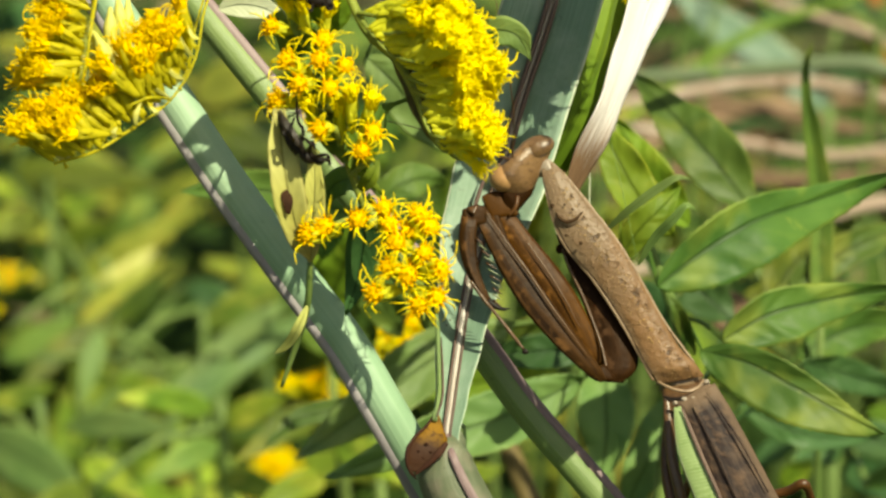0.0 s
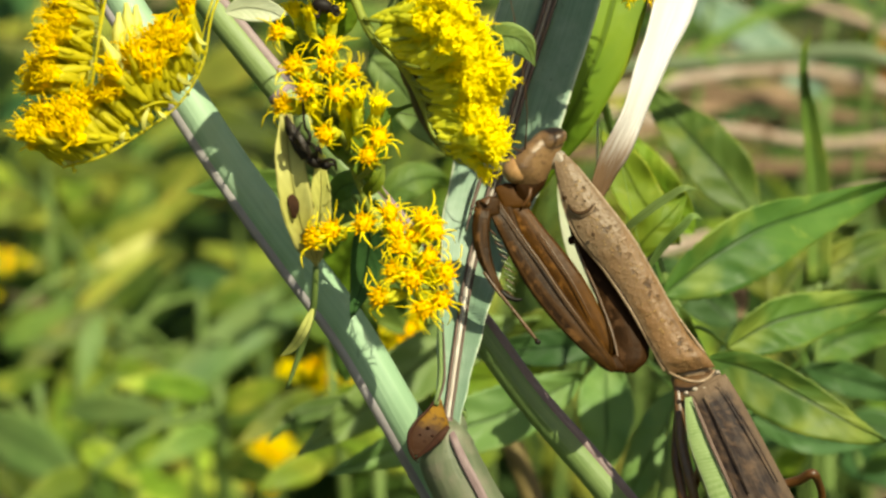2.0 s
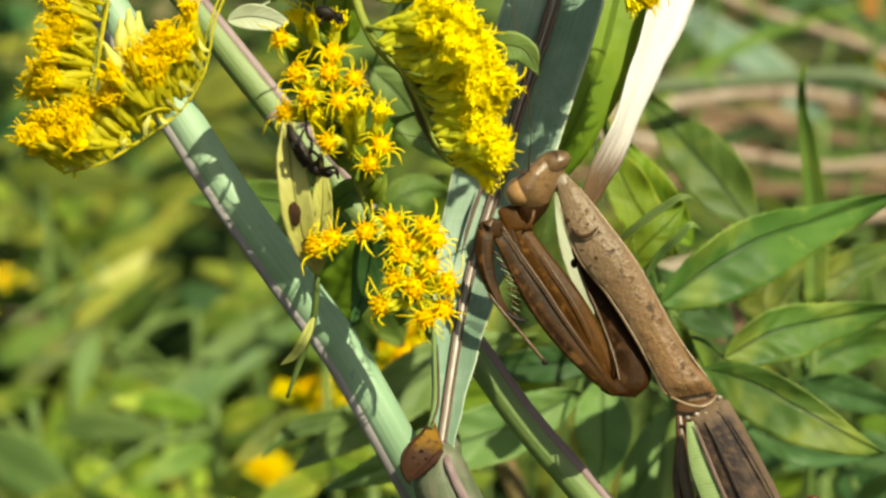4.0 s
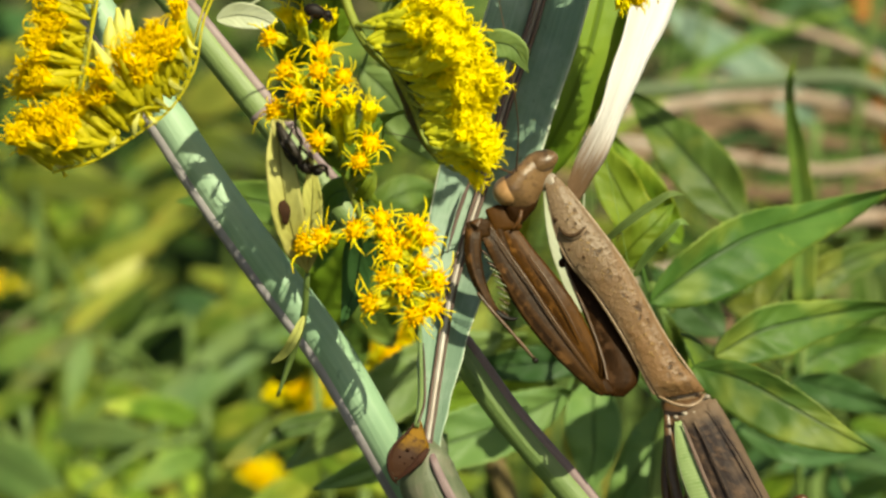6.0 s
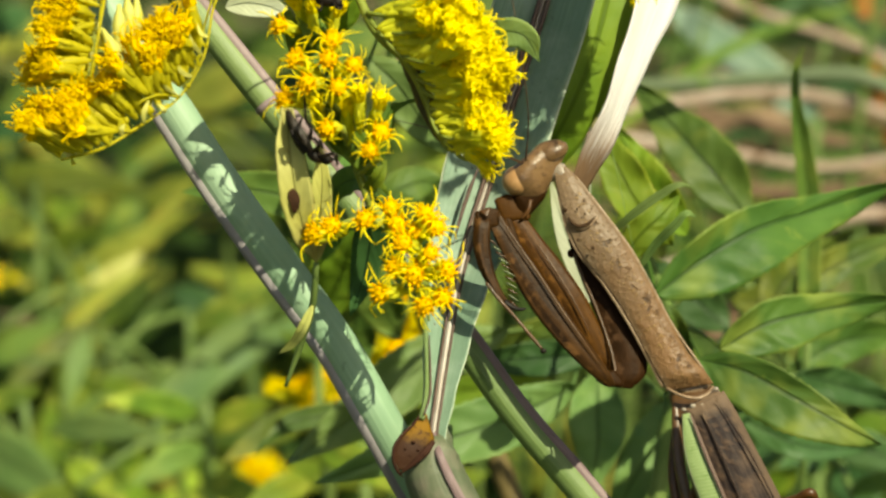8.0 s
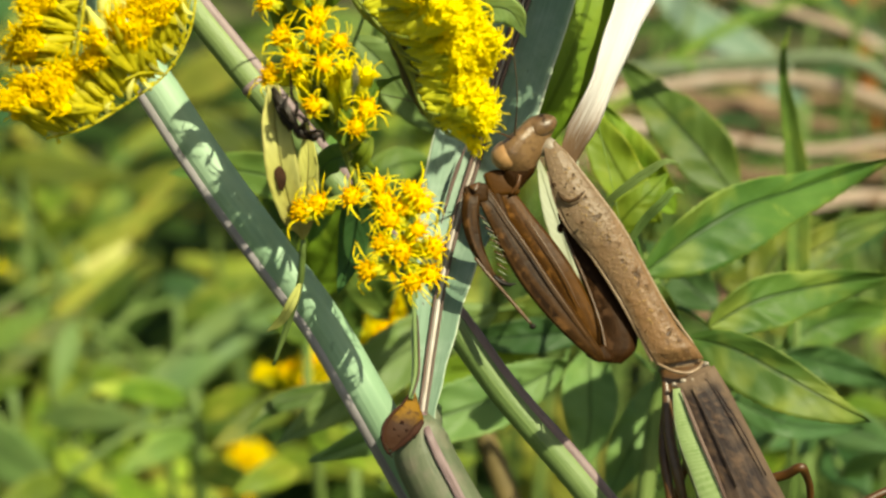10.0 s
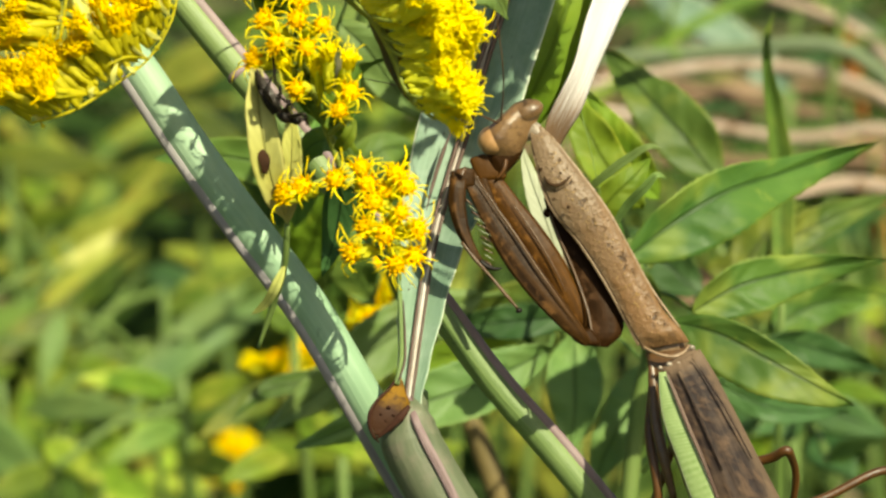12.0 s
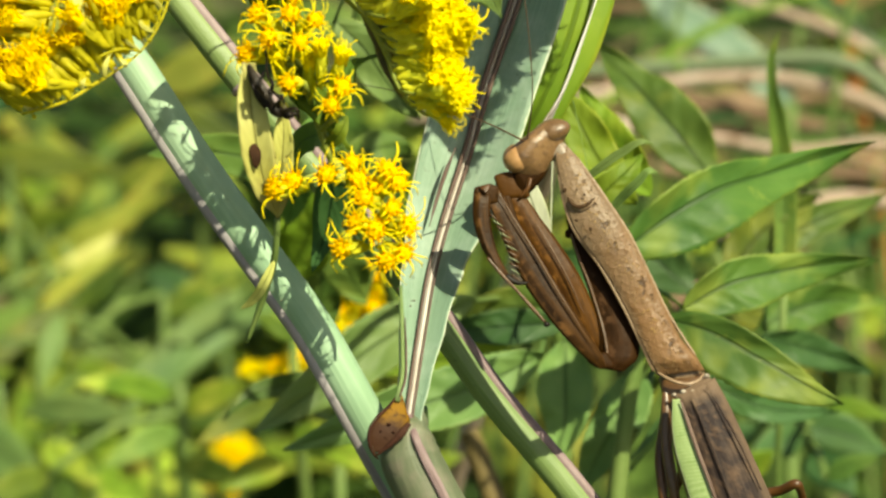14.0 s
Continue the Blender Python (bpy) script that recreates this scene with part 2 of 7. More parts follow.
M["olive"] = streak_material("olive_stem", (0.085, 0.06, 0.02), (0.14, 0.1, 0.03), (0.2, 0.14, 0.05), 0.7, 20)
M["stem"] = streak_material("green_stem", (0.07, 0.12, 0.024), (0.12, 0.18, 0.04), (0.2, 0.24, 0.07), 0.6, 20)
M["ray"] = skin_material("ray_floret", (0.87, 0.71, 0.014), (0.88, 0.77, 0.03), (0.86, 0.61, 0.008), 0.65, 900, 0.12, 0, 0.2, 0.25)
M["ray_gold"] = skin_material("ripe_ray_floret", (0.87, 0.61, 0.008), (0.88, 0.69, 0.014), (0.82, 0.48, 0.005), 0.65, 900, 0.12, 0, 0.2, 0.35)
M["disc"] = skin_material("disc_floret", (0.84, 0.46, 0.006), (0.86, 0.56, 0.01), (0.76, 0.34, 0.004), 0.65, 1500, 0.12, 0, 0.4, 0.25)
M["cup"] = skin_material("involucre", (0.66, 0.64, 0.03), (0.76, 0.74, 0.05), (0.5, 0.54, 0.03), 0.55, 900, 0.3, 0, 0.3, 0.45)
M["cup_gold"] = skin_material("ripe_involucre", (0.54, 0.48, 0.018), (0.66, 0.58, 0.028), (0.4, 0.37, 0.014), 0.5, 900, 0.25, 0, 0.3, 0.5)
M["bud"] = skin_material("flower_bud", (0.62, 0.6, 0.12), (0.72, 0.68, 0.2), (0.45, 0.45, 0.06), 0.55, 900, 0.35, 0, 0.3, 0.3)
M["pedicel"] = skin_material("flower_stalk", (0.2, 0.24, 0.035), (0.3, 0.33, 0.05), (0.13, 0.17, 0.022), 0.6, 600, 0.3, 0, 0.3, 0.2)
M["membrane"] = skin_material("mantis_membrane", (0.2, 0.155, 0.12), (0.28, 0.23, 0.18), (0.08, 0.05, 0.035), 0.35, 2600, 0.5, 0.2, 0.6)
M["flange"] = skin_material("mantis_flange", (0.2, 0.13, 0.075), (0.26, 0.175, 0.11), (0.13, 0.075, 0.04), 0.4, 1500, 0.5)
M["foreleg"] = skin_material("mantis_foreleg", (0.05, 0.02, 0.005), (0.09, 0.036, 0.008), (0.022, 0.009, 0.003), 0.35, 700, 0.4, 0.05, 0.3)
M["foreleg_edge"] = skin_material("mantis_leg_edge", (0.06, 0.027, 0.008), (0.095, 0.045, 0.015), (0.03, 0.013, 0.004), 0.35, 600, 0.5, 0.1)
M["spine"] = skin_material("mantis_spine", (0.1, 0.12, 0.055), (0.15, 0.17, 0.085), (0.04, 0.04, 0.02), 0.4)
M["head"] = skin_material("mantis_head", (0.1, 0.054, 0.024), (0.18, 0.102, 0.046), (0.05, 0.024, 0.01), 0.3, 1600, 0.5, 0.15, 0.5, 0, 420)
M["eye"] = skin_material("mantis_eye", (0.28, 0.15, 0.062), (0.36, 0.2, 0.088), (0.2, 0.1, 0.042), 0.3, 2500, 0.5, 0.15, 0.1, 0, 350)
def wing_edge_material():
    """Leathery green wing margin with fine cross veins."""
    n = Nodes("wing_edge_green")
    u, v = n.uv()
    bars = n.math("SINE", n.math("MULTIPLY", n.math("ADD", n.math("MULTIPLY", u, 46.0), n.math("MULTIPLY", v, 1.6)), 6.283))
    mottle = n.noise(n.coords("Object"), 900, 3)
    bars = n.math("MULTIPLY", bars, n.ramp(mottle, [(0.35, (0, 0, 0)), (0.6, (1, 1, 1))]))
    col = n.mix(n.math("MULTIPLY_ADD", bars, 0.12, 0.3), (0.14, 0.22, 0.055), (0.4, 0.46, 0.25))
    rims = n.math("ABSOLUTE", n.math("SUBTRACT", v, 0.5))
    col = n.mix(n.math("MULTIPLY", n.ramp(n.math("ADD", rims, n.math("MULTIPLY", mottle, 0.1)), [(0.36, (0, 0, 0)), (0.5, (1, 1, 1))]), 0.75), col, (0.6, 0.62, 0.42))
    col = n.mix(n.math("MULTIPLY", n.ramp(mottle, [(0.58, (0, 0, 0)), (0.7, (1, 1, 1))]), 0.5), col, (0.1, 0.18, 0.035))
    n.bump(n.math("ADD", n.math("MULTIPLY", bars, 0.08), mottle), 0.5, 0.0002)
    return n.finish(col, 0.45, 0.35, 0.15)


M["wing_green"] = wing_edge_material()
M["black"] = skin_material("black_shell", (0.006, 0.004, 0.003), (0.012, 0.008, 0.005), (0.003, 0.002, 0.002), 0.5, 900, 0.18, 0)
M["bug_wing"] = streak_material("insect_wing", (0.012, 0.008, 0.005), (0.03, 0.02, 0.012), (0.055, 0.04, 0.025), 0.4, 14)
M["soil"] = skin_material("soil", (0.07, 0.06, 0.03), (0.07, 0.095, 0.03), (0.03, 0.03, 0.014), 0.95, 60, 0.2, 0, 0.8, 0, 6)


def wing_material():
    """Folded fore wing: brown, darker purple-brown in the middle field, raised net of veins."""
    n = Nodes("mantis_wing")
    u, v = n.uv()
    comb = n.node("ShaderNodeCombineXYZ", X=n.math("MULTIPLY", u, 5.0), Y=n.math("MULTIPLY", v, 16.0)).outputs[0]
    ribs = n.noise(comb, 1.0, 2)
    oc = n.coords("Object")
    net = n.node("ShaderNodeTexVoronoi", Vector=oc, Scale=1500.0).outputs["Distance"]
    patch = n.noise(oc, 260, 4)
    col = n.mix(n.ramp(patch, [(0.45, (0, 0, 0)), (0.75, (1, 1, 1))]), (0.02, 0.013, 0.0125), (0.075, 0.048, 0.034))
    col = n.mix(n.math("MULTIPLY", n.ramp(ribs, [(0.5, (0, 0, 0)), (0.66, (1, 1, 1))]), 0.2), col, (0.12, 0.08, 0.055))
    fold = n.noise(n.node("ShaderNodeCombineXYZ", X=n.math("MULTIPLY", u, 16.0), Y=n.math("SUBTRACT", n.math("MULTIPLY", v, 7.0), n.math("MULTIPLY", u, 9.0))).outputs[0], 1.0, 3)
    col = n.mix(n.math("MULTIPLY", n.ramp(fold, [(0.5, (0, 0, 0)), (0.64, (1, 1, 1))]), 0.5), col, (0.12, 0.07, 0.042))
    root = n.ramp(n.math("ADD", u, n.math("MULTIPLY", patch, 0.12)), [(0.1, (1, 1, 1)), (0.22, (0, 0, 0))])
    col = n.mix(n.math("MULTIPLY", root, 0.8), col, (0.15, 0.1, 0.065))
    hem = n.math("ADD", v, n.math("MULTIPLY", n.math("SUBTRACT", patch, 0.5), 0.3))
    col = n.mix(n.math("MULTIPLY", n.ramp(hem, [(0.66, (0, 0, 0)), (0.8, (1, 1, 1))]), 0.65), col, (0.12, 0.08, 0.052))
    n.bump(n.math("ADD", n.math("MULTIPLY", n.math("ADD", ribs, fold), 0.6), n.math("MULTIPLY", net, 0.14)), 0.5, 0.0003)
    return n.finish(col, 0.6, 0.14)


M["wing"] = wing_material()


def dry_material():
    """Bleached grass leaf, fibrous along its length, gone brown towards the end."""
    n = Nodes("dry_leaf")
    u, v = n.uv()
    comb = n.node("ShaderNodeCombineXYZ", X=n.math("MULTIPLY", u, 5.0), Y=n.math("MULTIPLY", v, 22.0)).outputs[0]
    fibre = n.noise(comb, 1.0, 4)
    col = n.mix(n.ramp(fibre, [(0.3, (0, 0, 0)), (0.7, (1, 1, 1))]), (0.83, 0.77, 0.74), (0.91, 0.89, 0.9))
    end = n.math("ADD", u, n.math("MULTIPLY", n.math("SUBTRACT", fibre, 0.5), 0.55))
    col = n.mix(n.ramp(end, [(0.54, (0, 0, 0)), (0.8, (1, 1, 1))]), col, n.mix(fibre, (0.12, 0.055, 0.025), (0.34, 0.21, 0.12)))
    n.bump(fibre, 0.5, 0.0003)
    return n.finish(col, 0.7, 0.3, 0.3)


def femur_material(name, dark, light, gloss=0.12):
    """Polished shell in lengthwise bands of dark and lighter brown."""
    n = Nodes(name)
    u, v = n.uv()
    comb = n.node("ShaderNodeCombineXYZ", X=n.math("MULTIPLY", u, 2.0), Y=n.math("MULTIPLY", v, 4.5)).outputs[0]
    band = n.noise(comb, 1.0, 3)
    oc = n.coords("Object")
    fine = n.noise(oc, 1800, 4)
    col = n.mix(n.ramp(band, [(0.36, (0, 0, 0)), (0.74, (1, 1, 1))]), dark, light)
    patch = n.noise(oc, 700, 5)
    belt = n.ramp(n.math("ABSOLUTE", n.math("SUBTRACT", v, 0.34)), [(0.04, (1, 1, 1)), (0.18, (0, 0, 0))])
    worn = n.math("MULTIPLY", n.ramp(patch, [(0.5, (0, 0, 0)), (0.62, (1, 1, 1))]), belt)
    col = n.mix(n.math("MULTIPLY", worn, 0.6), col, tuple(c * 2.2 + 0.012 for c in light))
    col = n.mix(n.math("MULTIPLY", n.ramp(fine, [(0.55, (0, 0, 0)), (0.7, (1, 1, 1))]), 0.45), col, tuple(c * 0.5 for c in dark))
    n.bump(n.math("ADD", n.math("MULTIPLY", band, 0.5), n.math("ADD", n.math("MULTIPLY", patch, 0.5), n.math("MULTIPLY", fine, 0.3))), 0.5, 0.0003)
    return n.finish(col, n.math("MULTIPLY_ADD", fine, 0.3, 0.33), gloss)


def pronotum_material():
    """Grey-tan shell that turns orange-brown towards the hind end, with gold grains along the back and rows of dark pits."""
    n = Nodes("mantis_pronotum")
    u, v = n.uv()
    oc = n.coords("Object")
    broad, mid, fine = n.noise(oc, 330, 4), n.noise(oc, 1100, 3), n.noise(oc, 3200, 3)
    hind = n.math("ADD", u, n.math("MULTIPLY", n.math("SUBTRACT", broad, 0.5), 0.7))
    col = n.mix(n.ramp(hind, [(0.35, (0, 0, 0)), (0.75, (1, 1, 1))]), (0.165, 0.108, 0.064), (0.158, 0.082, 0.034))
    streak = n.noise(n.node("ShaderNodeCombineXYZ", X=n.math("MULTIPLY", u, 3.0), Y=n.math("MULTIPLY", v, 7.0)).outputs[0], 1.0, 4)
    col = n.mix(n.math("MULTIPLY", n.ramp(streak, [(0.45, (0, 0, 0)), (0.7, (1, 1, 1))]), 0.7), col, (0.085, 0.046, 0.02))
    side = n.math("ADD", v, n.math("MULTIPLY", n.math("SUBTRACT", mid, 0.5), 0.3))
    col = n.mix(n.ramp(side, [(0.1, (0.6, 0.6, 0.6)), (0.3, (0, 0, 0))]), col, (0.22, 0.15, 0.092))
    back = n.ramp(n.math("ABSOLUTE", n.math("SUBTRACT", side, 0.52)), [(0.05, (1, 1, 1)), (0.22, (0, 0, 0))])
    grains = n.ramp(fine, [(0.58, (0, 0, 0)), (0.66, (1, 1, 1))])
    col = n.mix(n.math("MULTIPLY", n.math("MULTIPLY", grains, back), 0.7), col, (0.36, 0.23, 0.085))
    row = n.ramp(n.math("ABSOLUTE", n.math("SUBTRACT", side, 0.66)), [(0.04, (1, 1, 1)), (0.16, (0, 0, 0))])
    pits = n.math("MULTIPLY", n.ramp(mid, [(0.56, (0, 0, 0)), (0.63, (1, 1, 1))]), row)
    col = n.mix(n.math("MULTIPLY", pits, 0.85), col, (0.035, 0.017, 0.008))
    col = n.mix(n.math("MULTIPLY", n.ramp(mid, [(0.62, (0, 0, 0)), (0.74, (1, 1, 1))]), 0.25), col, (0.07, 0.038, 0.018))
    n.bump(n.math("ADD", n.math("MULTIPLY", broad, 1.2), n.math("ADD", n.math("MULTIPLY", mid, 0.9), n.math("SUBTRACT", n.math("MULTIPLY", grains, 0.3), n.math("MULTIPLY", pits, 0.6)))), 0.8, 0.0003)
    return n.finish(col, n.math("MULTIPLY_ADD", mid, 0.3, 0.36), 0.35)


M["pronotum"] = pronotum_material()
M["groove"] = skin_material("mantis_hollow_shade", (0.045, 0.024, 0.012), (0.065, 0.036, 0.018), (0.03, 0.015, 0.008), 0.6, 1500, 0.1)
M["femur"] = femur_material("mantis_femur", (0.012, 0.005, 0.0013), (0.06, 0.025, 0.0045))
# darker copy of the femur; shade under the fore body is coloured in
M["coxa"] = femur_material("mantis_coxa_shaded", (0.014, 0.006, 0.0018), (0.034, 0.014, 0.004), 0.05)
# lighter copy of the femur, with the light on the far leg coloured in
M["femur_lit"] = femur_material("mantis_femur_lit", (0.032, 0.012, 0.0018), (0.09, 0.036, 0.0045))


# ---------------------------------------------------------------- mesh helpers
def V(p):
    return p if isinstance(p, Vector) else Vector(p)


def spline(pts, n):
    """n + 1 places on a smooth curve through the points, with no overshoot between near and far ones."""
    pts = [V(p) for p in pts]
    last = len(pts) - 1
    gap = [max((pts[k + 1] - pts[k]).length, 1e-9) for k in range(last)]
    slope = []
    for k in range(last + 1):
        if k == 0:
            slope.append((pts[1] - pts[0]) / gap[0])
        elif k == last:
            slope.append((pts[last] - pts[last - 1]) / gap[-1])
        else:
            g, h = gap[k - 1], gap[k]
            slope.append(((pts[k] - pts[k - 1]) / g * h + (pts[k + 1] - pts[k]) / h * g) / (g + h))
    out = []
    for i in range(n + 1):
        x = i / n * last
        k = min(int(x), last - 1)
        f = x - k
        h = gap[k]
        out.append(pts[k] * (2 * f ** 3 - 3 * f * f + 1) + slope[k] * (h * (f ** 3 - 2 * f * f + f)) + pts[k + 1] * (3 * f * f - 2 * f ** 3) + slope[k + 1] * (h * (f ** 3 - f * f)))
    return out


def along(values, s):
    """A value between the listed ones at s from 0 to 1."""
    x = s * (len(values) - 1)
    k = min(int(x), len(values) - 2)
    f = x - k
    f = f * f * (3 - 2 * f)
    return values[k] * (1 - f) + values[k + 1] * f


def thing(name, base, label, category, group="", kind=""):
    """An Empty at the thing's base, to carry its parts."""
    ob = new(name)
    ob.empty_display_size = 0.01
    ob.location = V(base)
    return tagged(ob, label, category, group, kind)


def base_of(ob):
    while ob.parent:
        ob = ob.parent
    return Vector(ob.location)


def part(name, bm, material, parent, label="", smooth=True, local=False):
    """Link a bmesh, built in the place's own metres, as one mesh under a thing or a part."""
    mesh = bpy.data.meshes.new(name)
    if not local:
        bmesh.ops.translate(bm, verts=bm.verts, vec=-base_of(parent))
    bmesh.ops.recalc_face_normals(bm, faces=bm.faces)
    bm.to_mesh(mesh)
    bm.free()
    for m in material if isinstance(material, (list, tuple)) else [material]:
        mesh.materials.append(m)
    if smooth:
        mesh.shade_smooth()
    ob = new(name, mesh)
    ob.parent = parent
    return tagged(ob, label)


def sweep(bm, pts, radii, seg=10, n=16, flat=1.0, face=None, cap=True, bumpy=0.0, peak=0.0):
    """A tube along a curve, its section flattened by flat towards the direction face."""
    uv = bm.loops.layers.uv.verify()
    path = spline(pts, n)
    face = V(face) if face else OPEN
    rings = []
    for i, p in enumerate(path):
        t = (path[min(i + 1, n)] - path[max(i - 1, 0)]).normalized()
        side = t.cross(face)
        side = side.normalized() if side.length > 1e-6 else t.orthogonal().normalized()
        up = side.cross(t).normalized()
        r = max(along(radii, i / n), 1e-6)
        ring = []
        for j in range(seg):
            a = 2 * math.pi * j / seg
            rr = r * (1 + bumpy * (rng.random() - 0.5)) if bumpy else r
            ring.append(bm.verts.new(p + side * (rr * math.cos(a)) + up * (rr * flat * math.sin(a) * (1 + peak * max(0.0, math.sin(a)) ** 6))))
        rings.append(ring)
    for i in range(n):
        for j in range(seg):
            k = (j + 1) % seg
            f = bm.faces.new((rings[i][j], rings[i][k], rings[i + 1][k], rings[i + 1][j]))
            for loop, (uu, vv) in zip(f.loops, ((i / n, j / seg), (i / n, (j + 1) / seg), ((i + 1) / n, (j + 1) / seg), ((i + 1) / n, j / seg))):
                loop[uv].uv = (uu, vv)
    if cap:
        bm.faces.new(rings[0])
        bm.faces.new(rings[-1])
    return bm


def lance(s, blunt=0.8):
    """Outline of a lance-shaped leaf, 0 to 1 to 0."""
    return max(math.sin(math.pi * s ** blunt), 0.0) ** 0.85 * (1 - 0.15 * s) + 0.02


def blade(bm, pts, half, roll=0.0, fold=0.15, wave=0.03, outline=None, n=26, m=5, thick=0.00018, face=None, seed=0, curl=0.0, teeth=0.0, other=None, skew=1.0):
    """A thin closed leaf along a curve. half: half its width; roll: its turn about its own axis; fold: how far the two halves rise (other: the far half)."""
    r = random.Random(seed)
    uv = bm.loops.layers.uv.verify()
    path = spline(pts, n)
    length = sum((path[i + 1] - path[i]).length for i in range(n))
    face = V(face) if face else OPEN
    ph = r.uniform(0, 6.28)
    top, low = [], []
    for i, p in enumerate(path):
        s = i / n
        t = (path[min(i + 1, n)] - path[max(i - 1, 0)]).normalized()
        side = t.cross(face).normalized()
        nor = side.cross(t).normalized()
        turn = Matrix.Rotation(radians(roll + curl * s), 3, t)
        side, nor = turn @ side, turn @ nor
        w = half * (along(outline, s) if outline else lance(s))
        a, b = [], []
        for j in range(-m, m + 1):
            v = j / m
            edge = w * (1 + (teeth * (1 if i % 2 else -1) if abs(j) == m else 0))
            z = (fold if v > 0 or other is None else other) * abs(v) ** 1.3 * w + wave * half * math.sin(ph + s * 9 + v * 1.7) * abs(v)
            z += 0.5 * wave * half * math.sin(ph * 2 + s * 21 + (2 if v > 0 else 0)) * v * v
            if teeth:
                z += min(0.06 * w, 0.006 * length) * math.sin(6.283 * (s * 7 - abs(v) * 1.1) + ph) * 4 * abs(v) * (1 - abs(v)) * (0.6 + 0.4 * math.sin(s * 17 + ph))
            q = p + side * (v * edge * (skew if v > 0 else 1.0)) + nor * z
            th = thick * (1.5 - abs(v)) * 0.5
            a.append(bm.verts.new(q + nor * th))
            b.append(bm.verts.new(q - nor * th))
        top.append(a)
        low.append(b)
    k = 2 * m + 1

    def face4(vs, coords):
        f = bm.faces.new(vs)
        for loop, c in zip(f.loops, coords):
            loop[uv].uv = c

    for i in range(n):
        for j in range(k - 1):
            c = ((i / n, j / (k - 1)), (i / n, (j + 1) / (k - 1)), ((i + 1) / n, (j + 1) / (k - 1)), ((i + 1) / n, j / (k - 1)))
            face4((top[i][j], top[i][j + 1], top[i + 1][j + 1], top[i + 1][j]), c)
            face4((low[i + 1][j], low[i + 1][j + 1], low[i][j + 1], low[i][j]), (c[3], c[2], c[1], c[0]))
        for j, e in ((0, 0.0), (k - 1, 1.0)):
            c = ((i / n, e), (i / n, e), ((i + 1) / n, e), ((i + 1) / n, e))
            face4((top[i][j], low[i][j], low[i + 1][j], top[i + 1][j]), c)
    for row in (0, n):
        bm.faces.new(top[row] + low[row][::-1])
    return bm


def shell(bm, left, right, high=0.5, back=0.3, creases=(), n=36, m=20, tip=0.15):
    """A closed body between a left and a right edge, domed towards the open side; creases: (place across from -1 to 1, height, width)."""
    uv = bm.loops.layers.uv.verify()
    a, b = spline(left, n), spline(right, n)
    front, rear = [], []
    for i in range(n + 1):
        mid, half = (a[i] + b[i]) / 2, (b[i] - a[i]) / 2
        w = half.length
        end = min(1.0, tip + (1 - tip) * min(i, n - i) / (0.08 * n)) if tip < 1 else 1.0
        f, r = [], []
        for j in range(m + 1):
            v = -math.cos(math.pi * j / m)
            dome = math.sqrt(max(0.0, 1 - v * v)) * end
            ridge = sum(h * math.exp(-((v - p) / s) ** 2) for p, h, s in creases) * (0 < j < m)
            f.append(bm.verts.new(mid + half * v + OPEN * (w * (high * dome + ridge))))
            r.append(bm.verts.new(mid + half * v - OPEN * (w * back * dome)) if 0 < j < m else f[-1])
        front.append(f)
        rear.append(r)
    for i in range(n):
        for j in range(m):
            c = ((i / n, j / m), (i / n, (j + 1) / m), ((i + 1) / n, (j + 1) / m), ((i + 1) / n, j / m))
            for side, turn in ((front, False), (rear, True)):
                vs = (side[i][j], side[i][j + 1], side[i + 1][j + 1], side[i + 1][j])
                fc = bm.faces.new(vs[::-1] if turn else vs)
                for loop, k in zip(fc.loops, c[::-1] if turn else c):
                    loop[uv].uv = k
    for i in (0, n):
        bm.faces.new(front[i] + rear[i][1:-1][::-1])
    return bm


def hull(bm, balls, seg=14):
    """The smooth skin round a set of balls: (centre, radius or three radii)."""
    vs = []
    for c, r in balls:
        c = V(c)
        rx, ry, rz = (r, r, r) if isinstance(r, (int, float)) else r
        for i in range(seg + 1):
            th = math.pi * i / seg
            for j in range(2 * seg if 0 < i < seg else 1):
                ph = math.pi * j / seg
                vs.append(bm.verts.new(c + RIGHT * (rx * math.sin(th) * math.cos(ph)) + RISE * (rz * math.cos(th)) + AWAY * (ry * math.sin(th) * math.sin(ph))))
    res = bmesh.ops.convex_hull(bm, input=vs)
    junk = {g for key in ("geom_interior", "geom_unused") for g in res[key] if isinstance(g, bmesh.types.BMVert)}
    bmesh.ops.delete(bm, geom=[v for v in junk if v.is_valid], context="VERTS")
    return bm


def ball(bm, c, radii, seg=12, turn=None):
    res = bmesh.ops.create_uvsphere(bm, u_segments=seg, v_segments=max(6, seg * 2 // 3), radius=1.0)
    m = Matrix.Translation(V(c)) @ (turn.to_4x4() if turn else Matrix.Identity(4)) @ Matrix.Diagonal((*radii, 1))
    bmesh.ops.transform(bm, matrix=m, verts=res["verts"])
    return bm


def aim(d, spin=0.0):
    """A turn that points +z along d."""
    return V(d).normalized().to_track_quat("Z", "Y").to_matrix() @ Matrix.Rotation(spin, 3, "Z")


